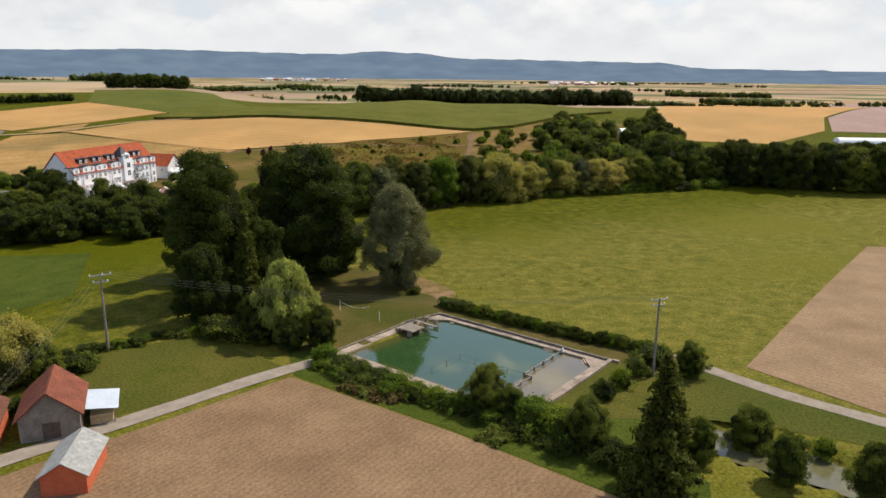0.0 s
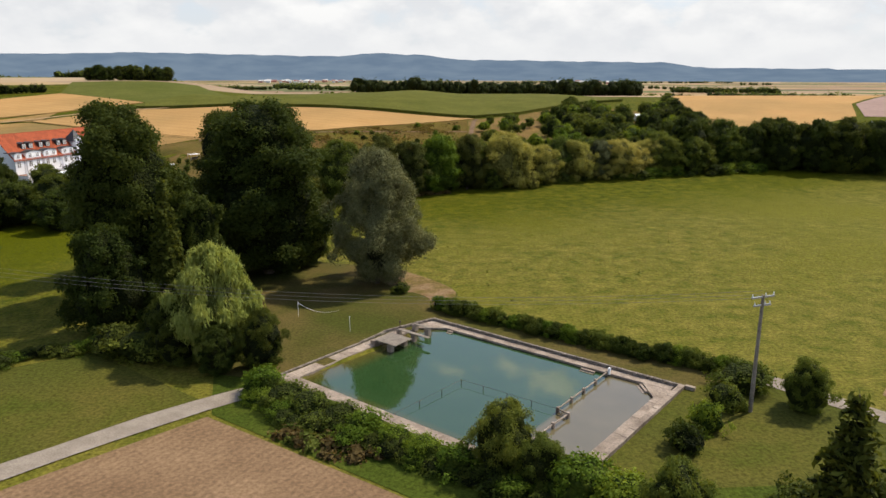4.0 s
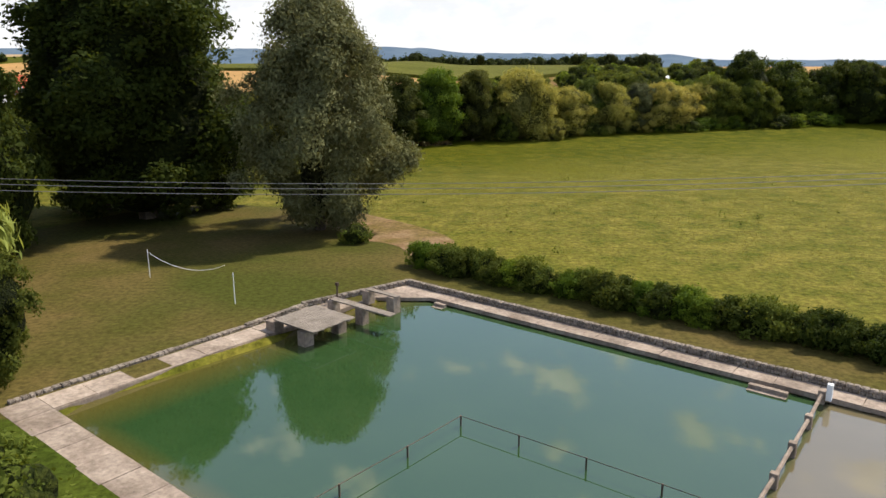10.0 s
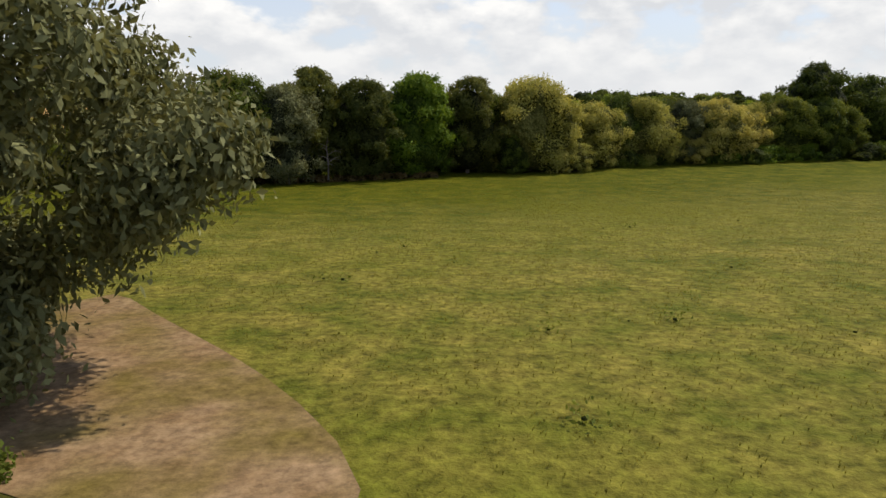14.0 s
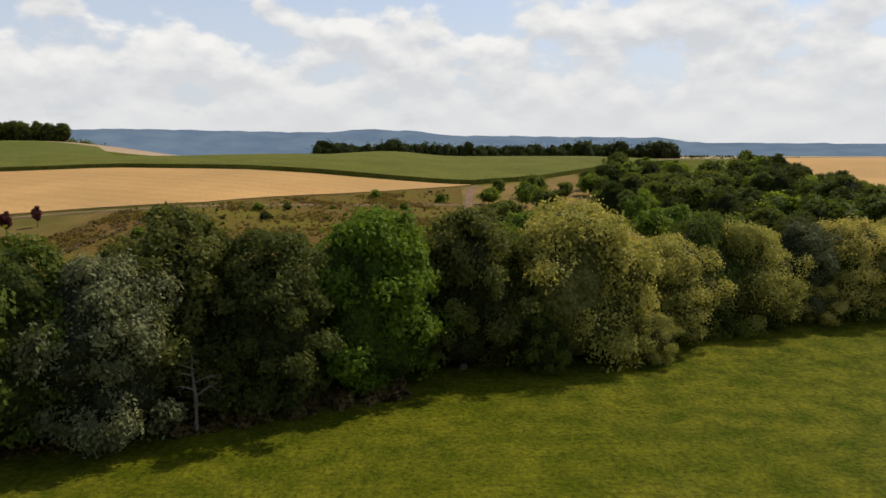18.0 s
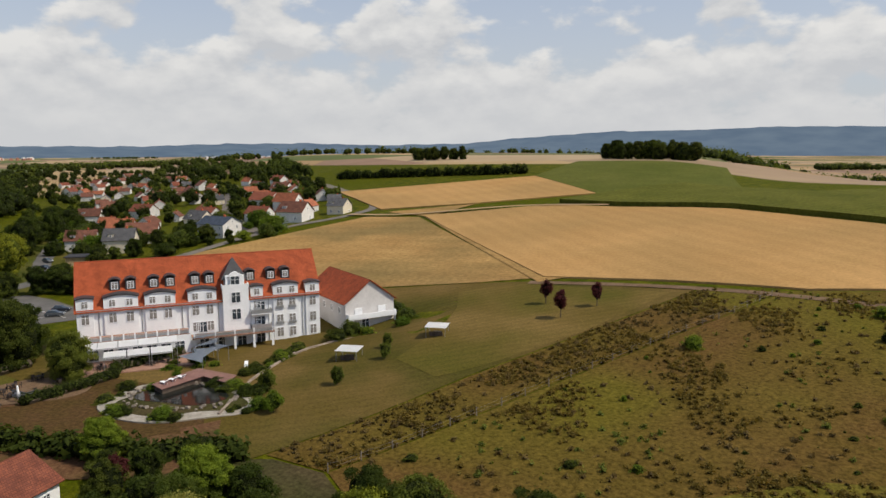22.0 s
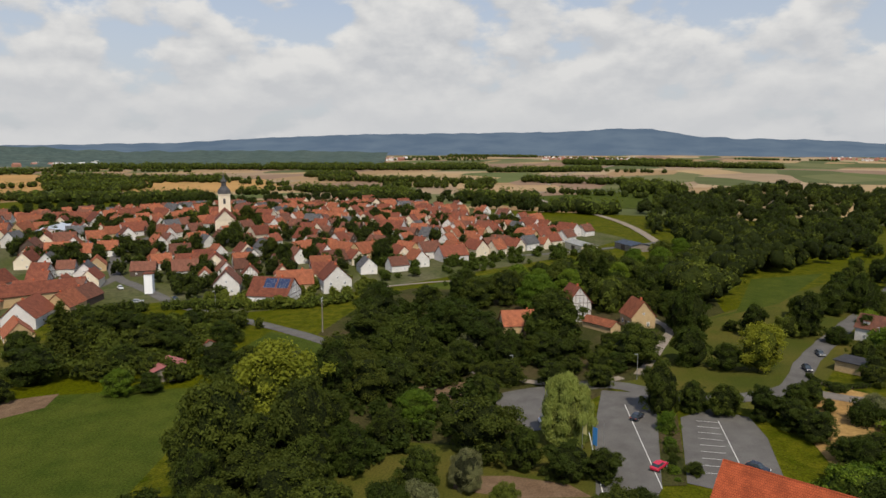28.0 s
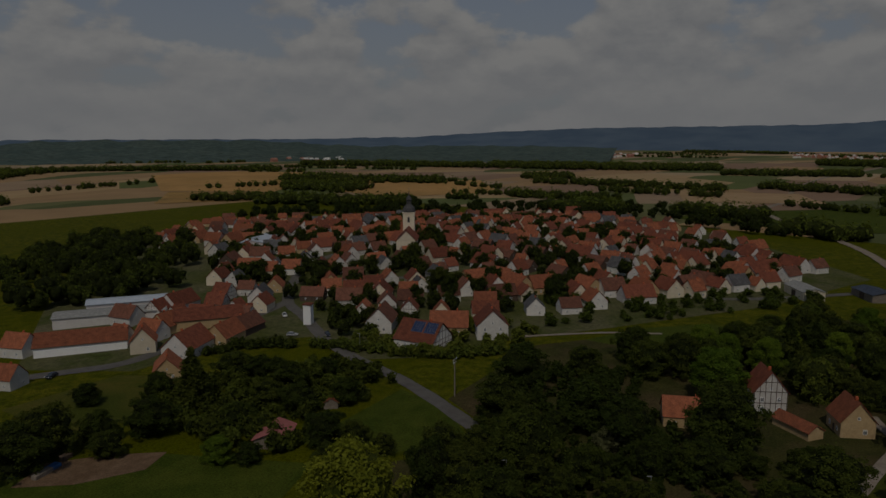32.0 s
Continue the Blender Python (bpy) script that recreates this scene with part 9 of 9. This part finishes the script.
for kind, x, y, h, w in [("mid_wood", -220.5, 217.5, 9.86, 1.1), ("bright", -291.4, 219.9, 15.3, 1.2), ("mid_wood", -260.1, 233.4, 17.2, 1.1), ("mid_wood", -333.9, 218.9, 14.2, 1.4), ("spruce", -337.2, 225.5, 17.5, 1.3), ("spruce", -343.1, 232.4, 16.2, 1.4),
                         ("dark_wood", -316.7, 243, 12.3, 1.4), ("dark_wood", -367.6, 239.3, 11.8, 1.4), ("mid_wood", -329.9, 253.3, 15.2, 0.95), ("dark_wood", -317.5, 261.5, 8.18, 1.4), ("mid_wood", -294.8, 268.1, 13.6, 0.92), ("mid_wood", -242.9, 231.6, 6.72, 1.4),
                         ("dark_wood", -240.7, 237.9, 8.51, 1.4), ("dark_wood", -234.9, 245.3, 4.93, 1.4), ("dark_wood", -251.6, 243.7, 4.59, 1.4), ("mid_wood", -258.9, 250.8, 5.71, 1.4), ("mid_wood", -263.4, 257.5, 5.94, 1.4), ("mid_wood", -239.9, 251.5, 6.16, 1.4),
                         ("mid_wood", -241, 255.5, 5.49, 1.4), ("dark_wood", -216.7, 226.4, 5.94, 1.4)]:
    plant(kind, x, y, h, w, "trees round the farm")
for kind, x, y, h, w in [("mid_wood", -146.4, 199.6, 20, 0.83), ("mid_wood", -143, 196.7, 14.3, 0.75), ("dark_wood", -149.8, 205.9, 13.1, 1.1), ("dark_wood", -154.8, 213.1, 19.2, 0.67), ("lime", -174.1, 193.6, 18.7, 1.1), ("dark_wood", -201.5, 191.5, 13.7, 1),
                         ("dark_wood", -194, 204.8, 11.2, 1.1), ("mid_wood", -216.8, 203.6, 16, 0.97), ("dark_wood", -175.7, 240, 12.3, 1.3), ("bright", -185.9, 220.8, 7.62, 1.4), ("mid_wood", -206.3, 230.3, 6.05, 1.4), ("dark_wood", -222.2, 243.1, 6.61, 1.4),
                         ("mid_wood", -226.7, 253.9, 5.71, 1.4), ("weeping", -188, 254.3, 15, 0.7), ("mid_wood", -173.8, 249.4, 8.74, 0.89), ("dark_wood", -173.3, 258.3, 7.06, 1.4), ("dark_wood", -175, 264.4, 6.27, 1.2), ("silver", -161.5, 242.5, 7.62, 0.83),
                         ("mid_wood", -159, 234.3, 7.84, 1.1), ("dark_wood", -172.9, 221.1, 8.29, 1.1)]:
    plant(kind, x, y, h, w, "trees below the hotel park")
for kind, x, y, h, w in [("dark_wood", -213.6, 270.7, 12.5, 0.75), ("mid_wood", -217.8, 277.2, 7.5, 1), ("mid_wood", -218.9, 284.2, 7.39, 1.1), ("shrub", -203.6, 273, 4.37, 0.7), ("dark_wood", -218.7, 292.3, 7.95, 1), ("dark_wood", -215.8, 298, 6.72, 1.4),
                         ("dark_wood", -211.1, 302.1, 6.72, 1.4), ("mid_wood", -201, 307.2, 5.15, 1.4), ("dark_wood", -293.7, 290, 10.8, 0.85), ("lime", -255.7, 292.3, 13.4, 1), ("mid_wood", -286.6, 270.7, 17.2, 0.74), ("mid_wood", -254.6, 274.2, 11.3, 1),
                         ("mid_wood", -254, 283.2, 7.62, 1.2), ("dark_wood", -298.2, 283.5, 3.92, 1.4), ("dark_wood", -301.6, 306.1, 14.7, 0.89), ("mid_wood", -339.1, 317.7, 11.3, 1.2), ("mid_wood", -250.7, 259.7, 11.5, 1.4), ("mid_wood", -264.5, 251.7, 4.82, 1.4),
                         ("dark_wood", -246.9, 233.3, 7.62, 1.4), ("dark_wood", -250.4, 242.6, 5.82, 1.4)]:
    plant(kind, x, y, h, w, "trees round the car park")
for kind, x, y, h, w in [("mid_wood", -295.3, 314.3, 5.71, 1.4), ("mid_wood", -344.2, 326.4, 15.2, 0.76), ("mid_wood", -184, 280.1, 2.69, 1.4), ("bright", -267.8, 225.8, 7.06, 1.4), ("silver", -229.1, 315.3, 5.38, 1.4), ("dark_wood", -211.6, 215.9, 7.06, 1.4),
                         ("dark_wood", -227.8, 217.5, 5.6, 1.4), ("dark_wood", -218.6, 232.1, 7.06, 1.4), ("mid_wood", -228.3, 192.5, 7.84, 1.4), ("dark_wood", -254.7, 318.8, 5.49, 1.4), ("dark_wood", -215.6, 190.3, 7.62, 1.4), ("dark_wood", -314.6, 255.6, 7.95, 1.4),
                         ("shrub", -246, 309.6, 2.24, 1.4)]:
    plant(kind, x, y, h, w, "trees along the access road")
grove([(-300, 170), (-330, 200), (-372, 205), (-400, 215), (-430, 258), (-330, 276), (-312, 262), (-302, 235)], 46, ["woods", "mid", "bright", "dark", "woods", "dark"], 8, 14, 8.0, "wood behind the farm", (0.9, 1.15))
grove([(-110, 205), (-140, 200), (-165, 190), (-176, 200), (-160, 222), (-128, 232), (-112, 222)], 16, ["mid", "dark", "dark"], 7, 12, 8, "wood beside the meadow")
thicket("understorey", "dark bushes growing under the wood", [(-160, 205), (-176, 192), (-192, 186), (-214, 195), (-232, 178), (-250, 165), (-285, 170), (-300, 190), (-270, 205), (-262, 222), (-245, 240), (-232, 235), (-216, 222), (-200, 236), (-165, 224)], 190, 2, 4.5, 4, LEAF_DARK, 64)
grove([(-225, 292), (-240, 300), (-235, 312), (-200, 306), (-178, 300), (-158, 316), (-164, 330), (-200, 318), (-232, 320)], 26, ["mid", "shrub", "dark"], 3, 6.5, 4.5, "hedge behind the hotel")
grove([(-300, 322), (-250, 316), (-258, 350), (-275, 362), (-300, 345), (-400, 350), (-380, 335)], 30, ["woods", "mid", "shrub"], 4, 8, 6, "suburb garden trees")
grove([(-290, 300), (-360, 326), (-450, 356), (-450, 340), (-360, 312), (-300, 292)], 16, ["woods", "mid"], 6, 9, 8, "roadside trees")
thicket("suburb_trees", "garden trees between hillside houses", [(-320, 350), (-330, 470), (-520, 540), (-800, 540), (-950, 430), (-600, 360), (-400, 340)], 170, 5, 10, 7.5, LEAF_DARK, 31)
thicket("suburb_trees", "light green garden trees between hillside houses", [(-320, 350), (-330, 470), (-520, 540), (-800, 540), (-950, 430), (-600, 360), (-400, 340)], 110, 4, 8, 7.5, LEAF_MID, 84)
thicket("valley_wood", "dense wood in the valley beyond the village", [(-440, 300), (-460, 340), (-600, 370), (-900, 420), (-1000, 300), (-700, 200), (-560, 225), (-500, 260)], 210, 9, 15, 9.5, LEAF_DARK, 32)
thicket("valley_wood", "lighter trees among the valley wood", [(-440, 300), (-460, 340), (-600, 370), (-900, 420), (-1000, 300), (-700, 200), (-560, 225), (-500, 260)], 130, 8, 14, 9.5, LEAF_MID, 82)
grove([(-280, 396), (-330, 466), (-480, 528), (-520, 500), (-380, 440)], 18, ["woods"], 5, 9, 9, "suburb garden trees")
thicket("hill_wood", "wood along the hill edge", [(-420, 545), (-520, 550), (-640, 620), (-760, 600), (-800, 545), (-560, 520), (-480, 535)], 60, 9, 13, 9, LEAF_MID, 33)
thicket("wooded_slope", "dark wooded slope beside the village", [(-255, -26), (-300, -90), (-340, -170), (-320, -240), (-220, -160), (-190, -40), (-230, -30)], 80, 8, 14, 9, LEAF_DARK, 38)
thicket("wooded_slope", "leafy wood on the slope beside the village", [(-255, -26), (-300, -90), (-340, -170), (-320, -240), (-220, -160), (-190, -40), (-230, -30)], 60, 7, 13, 9, LEAF_MID, 83)
thicket("village_trees", "leafy garden trees between village houses", [(-285, 40), (-262, -10), (-300, -70), (-400, -190), (-590, -90), (-610, 0), (-520, 190), (-395, 150), (-310, 110)], 340, 5, 9.5, 5, LEAF_DARK, 39)
thicket("village_edge_wood", "belt of trees behind the village", [(-620, -110), (-540, -150), (-470, -200), (-420, -260), (-480, -300), (-640, -180), (-760, -60), (-720, 90), (-640, 150), (-660, 20)], 140, 7, 12, 10, LEAF_DARK, 34)
hedgerow("street_bushes", "bushes and hedges in front of the street houses", [(-246, 92), (-256, 112), (-266, 133), (-284, 146)], 3.2, 4.0, LEAF_MID, 52)
hedgerow("street_bushes", "bushes along the village street", [(-240, 84), (-226, 72), (-214, 70)], 3.5, 4.0, LEAF_DARK, 53)
thicket("front_gardens", "bushes and small trees in the gardens along the street", [(-250, 96), (-262, 90), (-285, 100), (-300, 112), (-318, 140), (-290, 150), (-266, 138), (-256, 118)], 60, 1.6, 4.5, 3.0, LEAF_MID, 71)
thicket("cottage_gardens", "overgrown gardens with small trees behind the sheds", [(-183, 98), (-210, 92), (-236, 104), (-243, 136), (-226, 143), (-208, 142), (-196, 156), (-180, 150), (-176, 120)], 85, 2.2, 6.0, 4.0, LEAF_MID_SHADED, 72)
thicket("cottage_gardens", "light green bushes in overgrown gardens", [(-183, 98), (-210, 92), (-236, 104), (-243, 136), (-226, 143), (-208, 142), (-196, 156), (-180, 150), (-176, 120)], 40, 1.8, 4.5, 4.0, LEAF_MID, 73)
thicket("yard_trees", "small trees between street and houses", [(-258, 62), (-280, 50), (-296, 75), (-284, 104), (-262, 97)], 16, 5, 8, 5, LEAF_DARK, 54)
# trees hiding the foot of the farm
thicket("garden_bushes", "bushes and small trees in front gardens of the village", [(-350.7, 117.7), (-402.1, 158.6), (-469.1, 202.0), (-449.8, 214.6), (-370.6, 176.6), (-317.4, 141.0)], 60, 2.0, 5.0, 3.5, LEAF_MID, 66)
for kind, x, y, h, w in [("mid", -70.1, 272.9, 6, 1.0), ("dark", -60.1, 276.7, 6.5, 1.0), ("lime", -52.0, 283.6, 7, 1.0), ("dark", -43.0, 288.0, 6, 1.0), ("dark", -39.0, 294.6, 7.5, 1.0), ("mid", -29.8, 296.0, 6, 1.0), ("dark", -22.1, 301.2, 6.5, 1.0), ("dark", -14.7, 307.5, 6, 1.0), ("dark", -9.6, 311.9, 6, 1.0), ("mid", -4.1, 311.3, 5.5, 1.0)]:
    plant(kind, x, y, h, w, "bushes by the farm track")
# bushes below the hotel garden
hedgerow("garden_hedge", "dark bushes along the bank below the hotel garden", [(-108, 261.5), (-103, 265), (-92, 273), (-87, 280.5), (-80, 286)], 2.4, 3.2, LEAF_DARK, 65)
# gardens round the white suburb houses
grove([(-262, 352), (-250, 380), (-270, 402), (-330, 420), (-345, 390), (-310, 355)], 34, ["dark", "mid", "shrub", "fruit"], 3, 7.5, 5, "suburb garden trees")
# trees between the houses
n = tries = 0
while n < 40 and tries < 4000:
    tries += 1
    x, y = trng.uniform(-600, -270), trng.uniform(-150, 180)
    if inside([(-280, 30), (-300, -70), (-400, -180), (-590, -90), (-610, 0), (-520, 190), (-395, 150), (-300, 110)], x, y) and all((x - a) ** 2 + (y - b) ** 2 > 60 for a, b in TAKEN):
        plant("woods", x, y, trng.uniform(5, 11), 0.85, "village trees")
        n += 1
plant("dark", -403, 4, 15, 0.9, "village trees")
plant("dark", -330, 75, 13, 0.9, "village trees")
for x, y, h in ((-355, 123, 13), (-325, 86, 12), (-300, 60, 9), (-336, 24, 10), (-312, 78, 9), (-380, 62, 10), (-420, 92, 11), (-452, 132, 10), (-370, -62, 10), (-298, -18, 9), (-396, 118, 9), (-345, 104, 8), (-410, 40, 9), (-440, 60, 10), (-470, 100, 9), (-318, 8, 8), (-350, -20, 9)):
    plant("dark_wood", x, y, h, 0.8, "village trees")
# hill crest and far hedges
for i in range(16):
    plant("woods", -303 + i * 4.6 + trng.uniform(-1, 1), 677 + trng.uniform(-6, 6), trng.uniform(10, 13), 1.0, "wood on the hill crest")
hedgerow("field_hedge", "thick dark hedge along the hill field", [(-434, 536), (-390, 548), (-330, 562), (-284, 573)], 5.5, 5.0, LEAF_DARK, 51)
thicket("far_wood_strip", "low dark wood beyond the maize", [(-85, 790), (60, 775), (200, 765), (215, 840), (60, 865), (-80, 855)], 150, 16, 21, 9, LEAF_MID_SHADED, 35)
thicket("far_wood_strip", "clump of bushes on the far field edge", [(285, 915), (315, 915), (315, 945), (285, 945)], 9, 8, 11, 7, LEAF_DARK, 36)
for i in range(10):
    plant("woods", -508 + i * 7, 666 + trng.uniform(-5, 5), trng.uniform(9, 12), 0.9, "trees on the hill edge")
for i in range(10):
    plant("far", 150 + i * 1.5 + trng.uniform(-2, 2), 500 + i * 6, trng.uniform(5, 8), 1.0, "field hedge")


# far woods, hedgerows and towns, past counting
def far_woods():
    rng = np.random.default_rng(77)
    lobes = []

    def band(cx, cy, length, depth, dirn, h0, h1, gap):
        n = int(length * max(depth, gap) / (gap * gap))
        c, s = math.cos(dirn), math.sin(dirn)
        for i in range(n):
            u, v = (rng.random() - 0.5) * length, (rng.random() - 0.5) * depth * (0.5 + rng.random())
            x, y = cx + c * u - s * v, cy + s * u + c * v
            h = rng.uniform(h0, h1)
            lobes.append((x, y, height(x, y) + h * 0.45, h * 0.62, h * 0.62, h * 0.58))

    for k in range(115):
        az, r = rng.uniform(0, math.tau), 760 * (4.4 ** rng.random())
        cx, cy = -60 - math.sin(az) * r, 200 + math.cos(az) * r
        if -700 < cx < 420 and -330 < cy < 860:
            continue
        length = rng.uniform(60, 300) * (0.7 + r / 2600)
        wood = rng.random() < 0.3
        band(cx, cy, length, rng.uniform(30, 80) if wood else 5, az + rng.normal() * 0.35, 7, 12 if wood else 9, 8.5 if wood else 6.5)
    # belts and copses behind the village
    for cx, cy, length, depth, dirn, h in ((-600, -320, 170, 40, 2.1, 11), (-840, -540, 260, 40, 2.2, 11), (-760, -1000, 420, 40, 2.3, 10), (-700, -65, 70, 45, 1.7, 13), (-738, 55, 85, 26, 1.6, 12), (-665, 152, 60, 34, 1.3, 12), (-925, 178, 90, 40, 0.6, 15), (-830, -170, 130, 30, 1.9, 10), (-980, -120, 160, 14, 1.7, 10), (-1150, 60, 200, 30, 1.6, 11), (-560, -440, 120, 26, 2.4, 10), (-1500, -500, 500, 90, 2.0, 13), (-1250, -900, 420, 60, 2.2, 12), (-1900, 100, 520, 70, 1.6, 13)):
        band(cx, cy, length, depth, dirn, h * 0.7, h * 1.15, 7.5)
    e = thing("far_woods", "distant woods and hedgerows across the plain", "woodland", kind="stuff")
    leaf_cloud("foliage", lobes, len(lobes) * 4, 1.4, rng, LEAF_MID, e, spread=1.4, core=1)


far_woods()


def far_towns():
    rs = random.Random(9)
    bm = bmesh.new()
    for az, r, n in ((118, 2600, 60), (124, 3000, 50), (100, 2700, 50), (80, 3000, 40), (-14, 2600, 30), (10, 2900, 30), (62, 2900, 40), (140, 2200, 20)):
        for _ in range(n):
            a, rr = radians(az + rs.uniform(-3.5, 3.5)), r + rs.uniform(-150, 150)
            x, y = -60 - math.sin(a) * rr, 200 + math.cos(a) * rr
            z, l, w, h = height(x, y), rs.uniform(10, 20), rs.uniform(8, 12), rs.uniform(5, 8)
            box(bm, x - l / 2, y - w / 2, z - 1, x + l / 2, y + w / 2, z + h)
            v = [bm.verts.new(p) for p in ((x - l / 2, y - w / 2, z + h), (x + l / 2, y - w / 2, z + h), (x + l / 2, y + w / 2, z + h), (x - l / 2, y + w / 2, z + h), (x - l / 2, y, z + h + 4), (x + l / 2, y, z + h + 4))]
            for f in ((0, 1, 5, 4), (2, 3, 4, 5), (0, 4, 3), (1, 2, 5)):
                bm.faces.new([v[i] for i in f])
    m, nt, p, N, L = nodes_of("far_house_walls")
    geo, ramp = N("ShaderNodeNewGeometry"), N("ShaderNodeValToRGB")
    ramp.color_ramp.interpolation = "CONSTANT"
    e = ramp.color_ramp.elements
    e[0].color, e[1].color, e[1].position = (0.7, 0.68, 0.65, 1), (0.36, 0.16, 0.11, 1), 0.5
    L(geo.outputs["Random Per Island"], ramp.inputs[0])
    L(ramp.outputs[0], p.inputs["Base Color"])
    t = thing("far_towns", "small pale villages scattered over the far plain", "village", kind="stuff")
    part("houses", bm, m, t)


far_towns()

for proto in PROTOS:
    for o in (*proto.children_recursive, proto):
        bpy.data.objects.remove(o)
